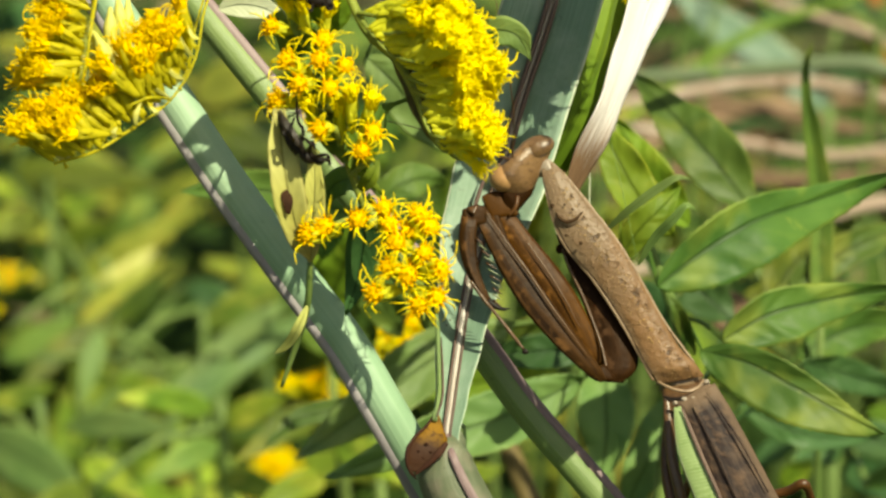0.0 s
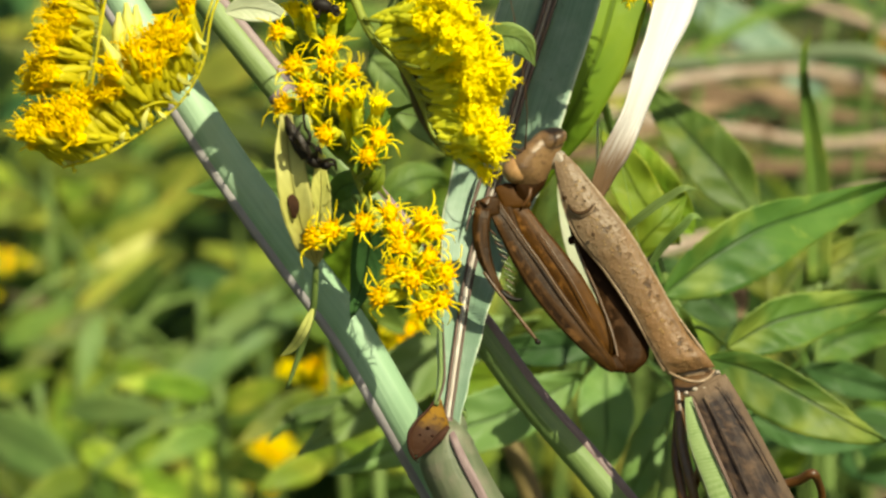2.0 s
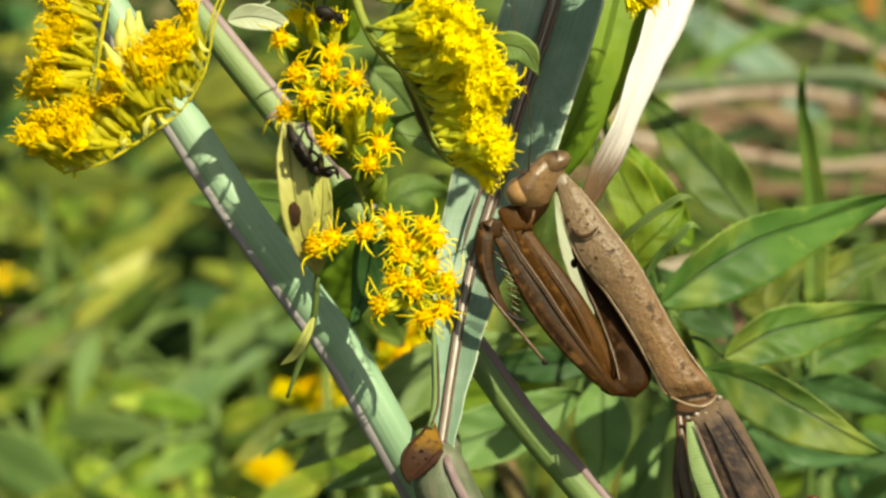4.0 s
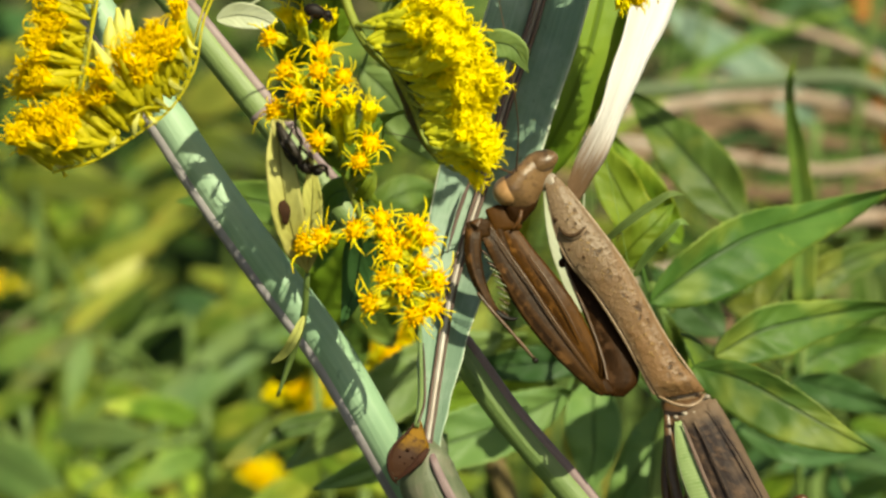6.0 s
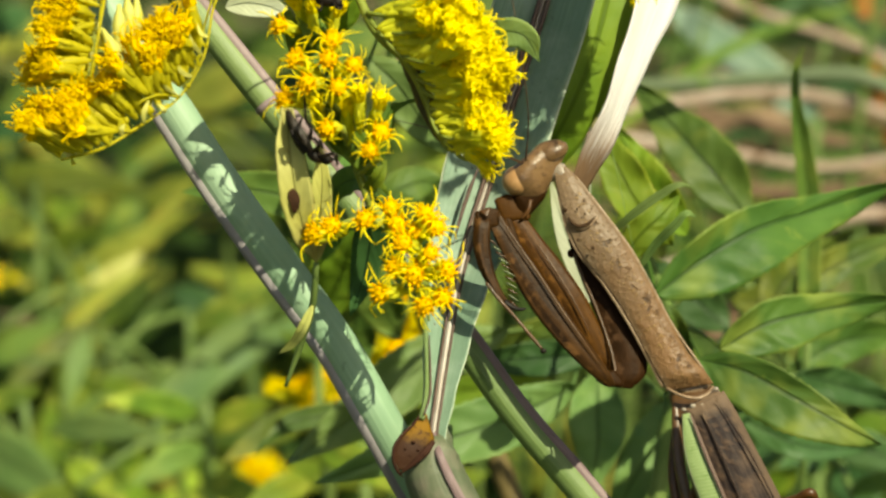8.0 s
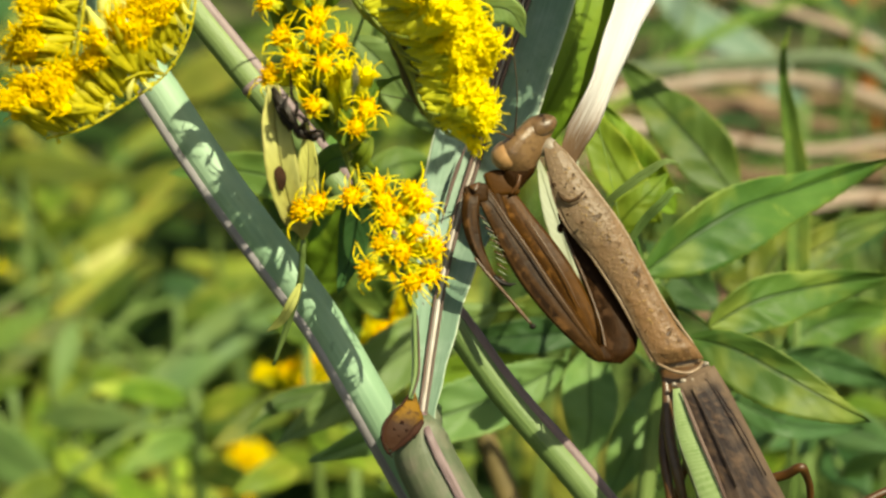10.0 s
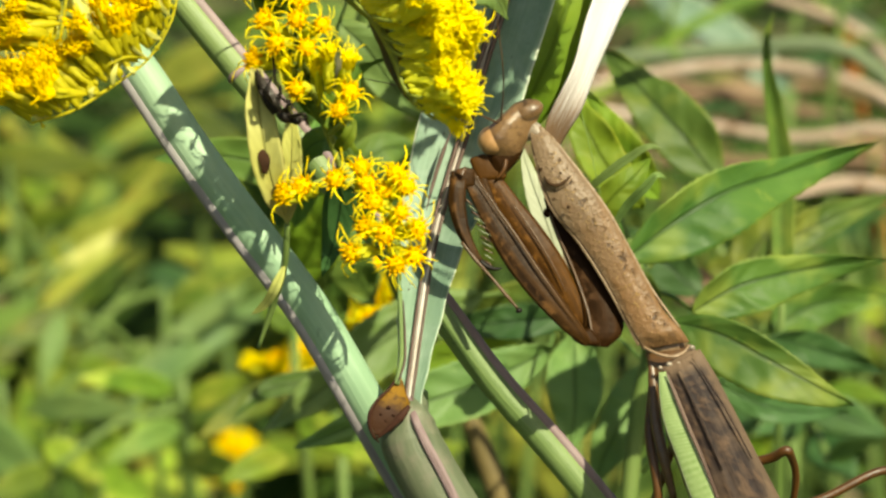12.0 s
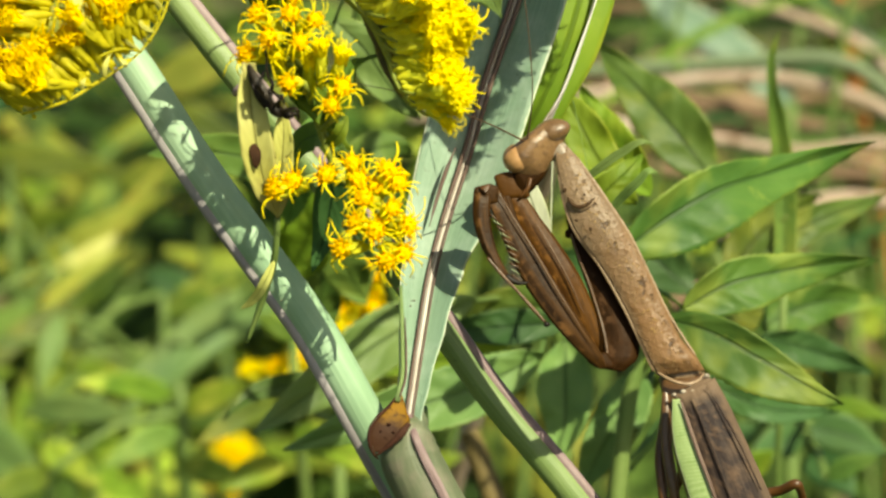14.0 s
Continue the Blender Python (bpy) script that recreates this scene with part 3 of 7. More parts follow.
# ---------------------------------------------------------------- ground
def make_ground():
    bm = bmesh.new()
    n = 90
    xs = [math.copysign(abs(i / n * 2 - 1) ** 3.0, i / n * 2 - 1) * 400 for i in range(n + 1)]
    grid = [[bm.verts.new((x, y + 1.0, 0.02 * noise.noise((x * 3, y * 3, 0)) * math.exp(-(x * x + y * y) / 50))) for x in xs] for y in xs]
    for i in range(n):
        for j in range(n):
            bm.faces.new((grid[i][j], grid[i][j + 1], grid[i + 1][j + 1], grid[i + 1][j]))
    mesh = bpy.data.meshes.new("ground")
    bm.to_mesh(mesh)
    bm.free()
    mesh.materials.append(M["soil"])
    mesh.shade_smooth()
    tagged(new("ground", mesh), "dark crumbly soil under the weeds", "ground", kind="structure")


make_ground()


# ---------------------------------------------------------------- reeds
def root_of(p, lean=(0.0, 0.0)):
    """The place on the ground from which something grows up to p."""
    return Vector((p[0] + lean[0], p[1] + lean[1], 0.0))


def reed(name_label, pts, radii, stalk_mat, rib_mat, rib_side, rib_width, ground_lean):
    """A round stalk wrapped in its sheath, whose overlapped edge runs down one side."""
    low = V(pts[-1])
    foot = root_of(low, ground_lean)
    mid = low.lerp(foot, 0.5) + Vector((-ground_lean[0] * 0.18, 0, 0))
    full = [*pts, mid, foot]
    reed_thing = thing("reed", foot, name_label, "reed", "reeds")
    rad = [*radii, radii[-1] * 1.05, radii[-1] * 1.1]
    part("stalk", sweep(bmesh.new(), full, rad, 20, 90), stalk_mat, reed_thing)
    # the sheath's edge: a flat strip that lies on the stalk
    path = spline(full, 90)
    strip = []
    for i, p in enumerate(path):
        t = (path[min(i + 1, 90)] - path[max(i - 1, 0)]).normalized()
        side = t.cross(OPEN).normalized()
        r = along(rad, i / 90)
        strip.append(p + side * (rib_side * r * 0.80) + OPEN * (r * 0.42))
    part("sheath_edge", sweep(bmesh.new(), strip, [x * rib_width for x in rad], 10, 90, 0.75), rib_mat, reed_thing, "lilac-grey edge of the leaf sheath")
    return reed_thing


def make_reeds():
    reed("thick blue-green reed stalk with a lilac-grey sheath edge", [(-0.04238, 0.01685, 0.78103), (-0.03582, 0.01212, 0.77198), (-0.02875, 0.00718, 0.76244), (-0.0245, 0.00471, 0.75631), (-0.01743, 7e-05, 0.7475), (-0.01142, -0.00302, 0.73985), (-0.00789, -0.00529, 0.73423), (-0.0032, -0.00664, 0.72555), (0.00095, -0.00839, 0.71856)],
         [0.001938, 0.001997, 0.002056, 0.002056, 0.002114, 0.002114, 0.002114, 0.002114, 0.002114], M["reed"], M["reed_rib"], 1, 0.36, (0.12, 0.05))
    slender = reed("slender green reed stalk with a purple-pink sheath edge", [(-0.03429, 0.02747, 0.77529), (-0.02723, 0.02236, 0.76797), (-0.01878, 0.01749, 0.7586), (-0.00861, 0.01194, 0.74753), (0.00176, 0.0072, 0.73578), (0.00649, 0.00472, 0.72966), (0.01455, 0.00116, 0.72083), (0.01964, -0.00123, 0.71493)],
         [0.001515, 0.001515, 0.001576, 0.001576, 0.001576, 0.001576, 0.001636, 0.001636], M["reed_green"], M["reed_pink"], -1, 0.42, (0.1, 0.05))
    part("joint", sweep(bmesh.new(), [(-0.01957, 0.01784, 0.75944), (-0.01926, 0.0177, 0.7591), (-0.01896, 0.01756, 0.75876)], [0.0015, 0.0017, 0.0015], 20, 6), M["reed_pink"], slender, "pinkish joint of the stalk")
    # the stalk that carries the long blade
    low = V((0.00296, -0.01555, 0.72219))
    foot = root_of(low, (0.1, 0.03))
    r = thing("reed", foot, "blue-green reed with a long pale-ribbed blade folded at a brown collar", "reed", "reeds")
    part("stalk", sweep(bmesh.new(), [(-0.00088, -0.00825, 0.73333), (-0.00117, -0.00993, 0.73237), (-0.00157, -0.01142, 0.73134), (-0.0014, -0.01234, 0.72959), (-0.00023, -0.01339, 0.72727), low, low.lerp(foot, 0.5) + Vector((-0.02, 0, 0)), foot], [0.000705, 0.00164, 0.00276, 0.00311, 0.00317, 0.00317, 0.00305, 0.00282], 22, 130), M["reed_old"], r)
    part("sheath_edge", sweep(bmesh.new(), [(-0.00157, -0.01051, 0.73412), (-0.00139, -0.01231, 0.73342), (-0.00086, -0.01432, 0.73271), (0, -0.01532, 0.73102), (0.00161, -0.01658, 0.72818), (0.0038, -0.0184, 0.72396)], [0.000235, 0.000294, 0.000411, 0.00047, 0.00047, 0.00047], 10, 36, 0.35), M["reed_pink"], r, "pinkish rib of the sheath")
    # the collar and its dark rim
    part("collar", shell(bmesh.new(), [(-0.0025, -0.01, 0.73593), (-0.00359, -0.01195, 0.73511), (-0.00485, -0.01336, 0.7343), (-0.00542, -0.01424, 0.73344), (-0.00542, -0.01463, 0.73248), (-0.00502, -0.01461, 0.73119)], [(-0.00215, -0.01072, 0.73549), (-0.0018, -0.01183, 0.7346), (-0.00145, -0.01276, 0.73389), (-0.00156, -0.01341, 0.73336), (-0.00242, -0.01391, 0.73265), (-0.00404, -0.01448, 0.73126)], -0.22, 0.5, (), 30, 14), collar_material(), r, "orange-brown collar with dark spots")
    part("collar_blotch", sweep(bmesh.new(), [(-0.0015, -0.01349, 0.73397), (-0.00225, -0.01422, 0.73324), (-0.00346, -0.01476, 0.73216), (-0.00485, -0.0149, 0.73101)], [0.000235, 0.000411, 0.000294, 0.000117], 8, 20, 0.4, None, True, 0.3), M["collar_rim"], r, "dark band where the blade leaves the stalk")
    for q, z in (((-0.00358, -0.01335, 0.73378), 4), ((-0.00312, -0.01365, 0.73303), 3), ((-0.00438, -0.01388, 0.73327), 2.5), ((-0.00393, -0.01396, 0.73254), 2)):
        part("spot", ball(bmesh.new(), q, (z * 5.87e-05, z * 2.35e-05, z * 4.7e-05), 8), M["collar_rim"], r)
    part("collar_rim", sweep(bmesh.new(), [(-0.00209, -0.00933, 0.73652), (-0.00256, -0.0102, 0.73596), (-0.00364, -0.01213, 0.73519), (-0.0049, -0.01352, 0.73443), (-0.00553, -0.0144, 0.73358), (-0.00559, -0.01481, 0.73256), (-0.00513, -0.01483, 0.73117), (-0.00462, -0.0146, 0.73042)], [7.05e-05, 0.000106, 0.000141, 0.000164, 0.000188, 0.000188, 0.000153, 5.87e-05], 8, 40), M["collar_rim"], r, "dark brown rim of the collar")
    spine = [(-0.00139, -0.01178, 0.73151), (-0.00151, -0.01101, 0.73288), (-0.00105, -0.00785, 0.73591), (-0.00024, -0.00256, 0.73965), (0.00077, 0.00287, 0.74377), (0.00252, 0.00807, 0.74862), (0.00434, 0.01158, 0.75331), (0.00652, 0.01541, 0.76012), (0.0092, 0.0193, 0.76707), (0.01145, 0.02441, 0.77306), (0.01646, 0.03572, 0.78501)]
    bl = part("blade", blade(bmesh.new(), spine, 0.0052, 0, 0.6, 0.025, [0.2, 0.24, 0.32, 0.46, 0.62, 0.86, 0.96, 1.0, 1.0, 1.0, 0.1], 84, 7, 0.0003, None, 3, 0, 0, 0.15), M["blade"], r, "long blue-green blade")
    ridge = [V(q) + OPEN * 0.0006 for q in spine]
    part("midrib", blade(bmesh.new(), ridge, 0.00027, 0, -0.5, 0.02, [1.0, 1.0, 1.1, 1.1, 1.1, 1.0, 0.9, 0.9, 0.9, 0.9, 0.3], 84, 3, 0.0004, None, 4), M["midrib"], bl, "whitish midrib with brown edges")
    for a in (-8, 8):
        part("rib_line", sweep(bmesh.new(), [shift(q, a * k) + OPEN * 0.0003 for q, k in zip(ridge, (0.6, 0.7, 0.8, 0.9, 0.9, 0.9, 0.9, 0.95, 1.0, 1.0, 0.6))], [0.0001, 0.00012, 0.00013, 0.00013, 0.00014, 0.00018, 0.00022, 0.00026, 0.00026, 0.0002, 6e-05], 6, 84), M["rib_line"], bl, "thin dark line along the midrib")
    part("rib_line", sweep(bmesh.new(), [(0.00323, 0.00918, 0.75538), (0.00215, 0.00771, 0.75306), (0.00119, 0.00613, 0.75048), (0.00048, 0.00429, 0.74833)], [5.873e-05, 0.0002349, 0.0001997, 4.698e-05], 6, 20, 0.5), M["rib_line"], bl, "dark crack in the blade")
    r2 = random.Random(12)
    for k in range(16):
        s = r2.uniform(0.34, 0.62)
        q = spline(spine, 100)[int(s * 100)] + RIGHT * r2.uniform(-0.0042, -0.001) + OPEN * 0.00055
        z = r2.uniform(0.00005, 0.00013)
        part("fleck", ball(bmesh.new(), q, (z, z * 0.5, z * r2.uniform(1.2, 2.6)), 6), M["rib_line"], bl)
    part("margin", sweep(bmesh.new(), [(-0.00278, -0.0113, 0.73538), (-0.00232, -0.00967, 0.73674), (-0.00222, -0.00619, 0.73868), (-0.00235, -0.00304, 0.74114), (-0.00248, 1e-05, 0.74336)], [0.000294, 0.000323, 0.000294, 0.000264, 0.000176], 8, 30), M["reed_green"], bl, "green rolled margin with a dark edge")
    part("margin_line", sweep(bmesh.new(), [(-0.00249, -0.01167, 0.73606), (-0.00197, -0.01006, 0.73711), (-0.00187, -0.00665, 0.73889), (-0.002, -0.0035, 0.74134)], [8.22e-05, 0.000106, 9.4e-05, 5.87e-05], 6, 24), M["rib_line"], bl, "dark line along the rolled margin")


def shift(p, a):
    return Vector((p[0] + a * 5.87e-5, p[1], p[2]))


make_reeds()


# ---------------------------------------------------------------- leaves in the middle ground
def single_blade(name, pts, half, material, label, category, roll=0.0, fold=0.1, outline=None, tip=None, seed=1, wave=0.03, curl=0.0):
    """A long leaf that grows up from the ground by itself."""
    foot = root_of(pts[0], (0.01, 0.06))
    t = thing(name, foot, label, category)
    mid = V(pts[0]).lerp(foot, 0.45) + Vector((0.0, -0.012, 0))
    part("stalk", sweep(bmesh.new(), [foot, mid, pts[0]], [half * 0.42, half * 0.38, half * 0.3], 10, 30), M["stem"], t)
    part("blade", blade(bmesh.new(), pts, half, roll, fold, wave, outline, 40, 5, 0.00025, None, seed, curl), material, t)
    return t


def goldenrod(base, top_pts, radii, leaves, label):
    """A goldenrod plant: one stem and lance leaves on it. leaves: curve, half width, material, roll, fold, seed."""
    t = thing("goldenrod_plant", base, label, "goldenrod", "goldenrod plants")
    stem = [V(base), *[V(p) for p in top_pts]]
    part("stem", sweep(bmesh.new(), stem, radii, 10, 60, 1, None, True, 0.04), M["stem"], t)
    path = spline(stem, 200)
    for i, (pts, half, mat, roll, fold, *skew) in enumerate(leaves):
        first = V(pts[0])
        near = min(path, key=lambda q: (q - first).length + 0.8 * max(0, q.z - first.z))
        bm = blade(bmesh.new(), pts, half, roll, fold * 1.25, 0.2 if half > 0.0019 else 0.06, None, 48, 7, 0.0002, None, i * 7 + 1, 0, 0.025 if half > 0.0019 else 0.0, None, *skew)
        if (near - first).length > 0.0006:
            sweep(bm, [near, near.lerp(first, 0.6) + Vector((0, 0, 0.001)), first + (V(pts[1]) - first) * 0.04], [half * 0.10, half * 0.08, half * 0.07], 6, 8)
        part("leaf", bm, M[mat], t)
    return t


SWAY = {}


def make_near_leaves():
    base = root_of((0.02671, 0.09324, 0.66578), (0.0, 0.02))
    SWAY["leaves"] = goldenrod(base, [(0.02512, 0.05836, 0.67555), (0.02715, 0.06459, 0.69631), (0.0288, 0.06703, 0.70769), (0.02363, 0.06916, 0.72365), (0.01804, 0.0599, 0.74343), (0.01508, 0.03972, 0.76021), (0.01275, 0.03972, 0.76823), (0.00892, 0.0272, 0.77728)],
        [0.001457, 0.001165, 0.001092, 0.0008739, 0.0006413, 0.000545, 0.00052, 0.000444, 0.000433], [
        ([(0.02434, 0.04603, 0.72513), (0.0299, 0.04851, 0.72859), (0.03542, 0.05158, 0.73083), (0.04353, 0.05905, 0.73065), (0.05738, 0.07164, 0.72978)], 0.00313, "leaf", 4, 0.3, 1.75),
        ([(0.03234, 0.04821, 0.71717), (0.0377, 0.05025, 0.71953), (0.04411, 0.05362, 0.71987), (0.05757, 0.06247, 0.71777)], 0.00285, "leaf", 3, 0.3, 1.4),
        ([(0.02915, 0.03865, 0.7202), (0.03394, 0.03633, 0.71979), (0.04042, 0.03413, 0.71703), (0.04502, 0.03315, 0.7146), (0.05018, 0.03398, 0.71131)], 0.00221, "leaf", -4, 0.26, 2.1),
        ([(0.0462, 0.10868, 0.69865), (0.0534, 0.11213, 0.70184), (0.06612, 0.1213, 0.70321)], 0.002646, "leaf", 0, 0.3),
        ([(0.04745, 0.10962, 0.68764), (0.05483, 0.11369, 0.68971), (0.06677, 0.12041, 0.68765)], 0.003309, "leaf", 0, 0.3),
        # shade low between the leaves, put into a darker leaf colour
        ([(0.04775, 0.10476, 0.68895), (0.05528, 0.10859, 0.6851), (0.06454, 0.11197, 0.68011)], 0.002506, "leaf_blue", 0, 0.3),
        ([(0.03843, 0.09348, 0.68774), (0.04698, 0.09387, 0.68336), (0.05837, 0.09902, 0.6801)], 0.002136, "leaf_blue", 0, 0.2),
        ([(0.04029, 0.09851, 0.71352), (0.03503, 0.10104, 0.7198), (0.02996, 0.10611, 0.72434), (0.02509, 0.11193, 0.72806)], 0.004285, "leaf", 10, 0.2),
        ([(0.02671, 0.05566, 0.72759), (0.02224, 0.05583, 0.73337), (0.0198, 0.05756, 0.73764), (0.01785, 0.06081, 0.74035)], 0.0029, "leaf_lime", 4, 0.2),
        ([(0.02941, 0.06545, 0.72513), (0.02539, 0.06552, 0.73064), (0.02276, 0.06697, 0.73424), (0.02063, 0.07036, 0.73728)], 0.0027, "leaf_lime", -6, 0.2),
        ([(0.01646, 0.01866, 0.74279), (0.01989, 0.01703, 0.74676), (0.02278, 0.01688, 0.74906), (0.02483, 0.01682, 0.75026), (0.02621, 0.0172, 0.74985)], 0.00052, "leaf_droop", -12, 0.2),
        ([(0.01956, 0.03989, 0.73127), (0.02194, 0.03933, 0.73524), (0.02456, 0.04029, 0.7376), (0.02664, 0.04298, 0.73893)], 0.001903, "leaf_lime", 0, 0.1),
        ([(0.02075, 0.02111, 0.73817), (0.02263, 0.02042, 0.74182), (0.02474, 0.0194, 0.74463), (0.02595, 0.0194, 0.74596), (0.02697, 0.01968, 0.74532)], 0.00055, "leaf_droop", -14, 0.3),
        ([(0.02936, 0.0503, 0.71432), (0.02768, 0.04698, 0.71947), (0.02648, 0.04523, 0.72314), (0.02595, 0.04561, 0.72407)], 0.0009428, "leaf", 0, 0.4),
        ([(0.01491, 0.00876, 0.73966), (0.01338, 0.01012, 0.74435), (0.01199, 0.01159, 0.74799), (0.01079, 0.01376, 0.75202)], 0.00135, "leaf_white", 10, 0.15),
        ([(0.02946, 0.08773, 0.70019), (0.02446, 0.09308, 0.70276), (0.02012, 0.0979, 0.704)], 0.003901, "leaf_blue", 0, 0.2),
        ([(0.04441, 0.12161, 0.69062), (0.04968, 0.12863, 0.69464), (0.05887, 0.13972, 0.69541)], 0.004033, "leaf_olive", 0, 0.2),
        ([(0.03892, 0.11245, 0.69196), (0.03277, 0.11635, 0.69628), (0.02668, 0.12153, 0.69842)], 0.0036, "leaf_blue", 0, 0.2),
        ], "goldenrod plant with broad toothed green leaves")
    base = root_of((0.02133, 0.11324, 0.66455), (0.0, 0.01))
    SWAY["low"] = goldenrod(base, [(0.02133, 0.10723, 0.64968), (0.02105, 0.11352, 0.67327), (0.02025, 0.11316, 0.68304), (0.0193, 0.11186, 0.6905)], [0.001499, 0.001294, 0.00109, 0.0008856, 0.000545], [
        ([(0.00784, 0.08581, 0.70345), (-0.0025, 0.0814, 0.70055), (-0.01194, 0.07515, 0.69576), (-0.02059, 0.07108, 0.69102)], 0.00405, "leaf_droop", 5, 0.26),
        ([(-0.00628, 0.0869, 0.69281), (-0.01369, 0.08444, 0.69205), (-0.02104, 0.08201, 0.69138), (-0.02493, 0.07892, 0.68907)], 0.001624, "leaf", 20, 0.3),
        ([(0.016, 0.06479, 0.70481), (0.00675, 0.06047, 0.70213), (-0.00446, 0.05553, 0.70058), (-0.01589, 0.05035, 0.69844)], 0.00388, "leaf_droop", 0, 0.26),
        ([(0.01997, 0.07554, 0.70473), (0.01056, 0.07527, 0.70406), (0.00116, 0.07592, 0.70298)], 0.002396, "leaf_blue", 0, 0.3),
        ([(0.01925, 0.07473, 0.70272), (0.01912, 0.06983, 0.6986), (0.01904, 0.0664, 0.69546), (0.01796, 0.06426, 0.69015)], 0.00386, "leaf_droop", 0, 0.2),
        ([(0.02896, 0.07779, 0.69696), (0.02654, 0.07211, 0.69357), (0.02354, 0.06841, 0.68974), (0.02137, 0.06651, 0.68505)], 0.00349, "leaf_droop", 0, 0.2),
        ([(0.02286, 0.08984, 0.70008), (0.0162, 0.09196, 0.69998), (0.00876, 0.09415, 0.69739), (0.00349, 0.09633, 0.69478)], 0.003239, "leaf", 0, 0.2),
        ([(0.01587, 0.12411, 0.67811), (0.00943, 0.12593, 0.67729), (0.00131, 0.12745, 0.67571), (-0.00685, 0.12684, 0.6742)], 0.002689, "leaf_lime", 0, 0.2),
        ], "goldenrod plant with long drooping green leaves")
    # broad leaf and bleached leaf beside the long blade
    single_blade("grass_blade", [(-0.00057, 0.01887, 0.72063), (0.00101, 0.02266, 0.73001), (0.00414, 0.0232, 0.73934), (0.00871, 0.02053, 0.74877), (0.01231, 0.01979, 0.75627), (0.01529, 0.02195, 0.76296), (0.01741, 0.02589, 0.77003), (0.01895, 0.03342, 0.77798)], 0.0037, M["leaf_lime"],
                 "bright green broad grass blade standing upright", "grass blade", 12, 0.08, [0.12, 0.14, 0.2, 0.4, 0.8, 1.0, 1.0, 0.05], None, 5, 0.08)
    single_blade("grass_blade", [(0.04946, 0.10839, 0.69793), (0.0493, 0.11405, 0.71195), (0.04818, 0.11493, 0.71947), (0.04721, 0.11507, 0.72515), (0.0472, 0.11557, 0.72905), (0.04802, 0.11571, 0.73208)], 0.0016, M["leaf"],
                 "narrow pointed green grass blade standing upright", "grass blade", 0, 0.6, [1.0, 1.0, 0.75, 0.42, 0.3, 0.05], None, 8)
    dry = thing("dry_leaf", (0.0245, 0.03247, 0.77698), "bleached dry grass leaf with a brown withered end", "dry leaf")
    part("blade", blade(bmesh.new(), [(0.02912, 0.03866, 0.78162), (0.02536, 0.03058, 0.77498), (0.02229, 0.02495, 0.76904), (0.02003, 0.02171, 0.76369), (0.01771, 0.01931, 0.75775), (0.01612, 0.01805, 0.75463), (0.01457, 0.01773, 0.75116), (0.01314, 0.01739, 0.74767)], 0.003674, -45, 0.12, 0.08, [0.6, 0.9, 1.0, 0.7, 0.52, 0.45, 0.42, 0.25], 60, 5, 0.00025, None, 11),
         dry_material(), dry)
    part("stalk", sweep(bmesh.new(), [(0.02912, 0.03862, 0.78151), (0.04134, 0.05854, 0.78811), (0.0724, 0.09396, 0.76899), (0.09617, 0.12471, 0.71164), root_of((0.11233, 0.14295, 0.64999), (0.02, 0.03))], [0.0012, 0.0010, 0.0012, 0.0016, 0.002], 8, 60), M["straw"], dry)
    SWAY["dry"] = dry
    # yellowed leaf with a dead spot, beside the small flower clusters
    sick = thing("yellowed_leaf", (-0.01404, -0.00262, 0.74352), "yellowing narrow leaf with a brown dead spot", "leaf")
    b = part("blade", blade(bmesh.new(), [(-0.01351, -0.01359, 0.75372), (-0.01487, -0.01583, 0.75887), (-0.01579, -0.01561, 0.76476), (-0.01623, -0.01352, 0.76992)], 0.00162, 10, 0.35, 0.05, [0.1, 0.8, 1.0, 0.9, 0.4], 24, 5, 0.0002, None, 21), M["leaf_withered"], sick)
    part("dead_spot", shell(bmesh.new(), [(-0.01591, -0.0162, 0.76249), (-0.01613, -0.0165, 0.76201), (-0.01591, -0.0168, 0.76129), (-0.01571, -0.0168, 0.76021)], [(-0.01547, -0.0162, 0.76249), (-0.01496, -0.01655, 0.7619), (-0.01491, -0.01684, 0.76118), (-0.01526, -0.01684, 0.76011)], 0.1, 0.1, (), 12, 8), M["dead_spot"], b, "ragged brown dead spot")
    part("second_blade", blade(bmesh.new(), [(-0.01351, -0.01359, 0.75372), (-0.01316, -0.01397, 0.75813), (-0.01284, -0.01343, 0.76214), (-0.01301, -0.012, 0.76567)], 0.001333, -10, 0.3, 0.05, None, 24, 5, 0.0002, None, 22), M["leaf_withered"], sick)
    part("stalk", sweep(bmesh.new(), [(-0.01351, -0.01364, 0.75362), (-0.01387, -0.01323, 0.74928), (-0.01517, -0.01106, 0.74399), (-0.01687, -0.01095, 0.73891)], [0.0003015, 0.0003618, 0.0003618, 0.0001809], 8, 20), M["stem"], sick)
    part("stipule", blade(bmesh.new(), [(-0.01387, -0.01334, 0.74901), (-0.01472, -0.01409, 0.74717), (-0.01623, -0.01306, 0.74436), (-0.01743, -0.01245, 0.74322)], 0.0005286, 0, 0.3, 0.05, None, 18, 4, 0.0002, None, 23), M["leaf_withered"], sick)
    SWAY["sick"] = sick
    # leaves that hang behind the flower clusters, on the flowering stem
    base = root_of((0.0013, 0.11774, 0.66235), (0.0, 0.02))
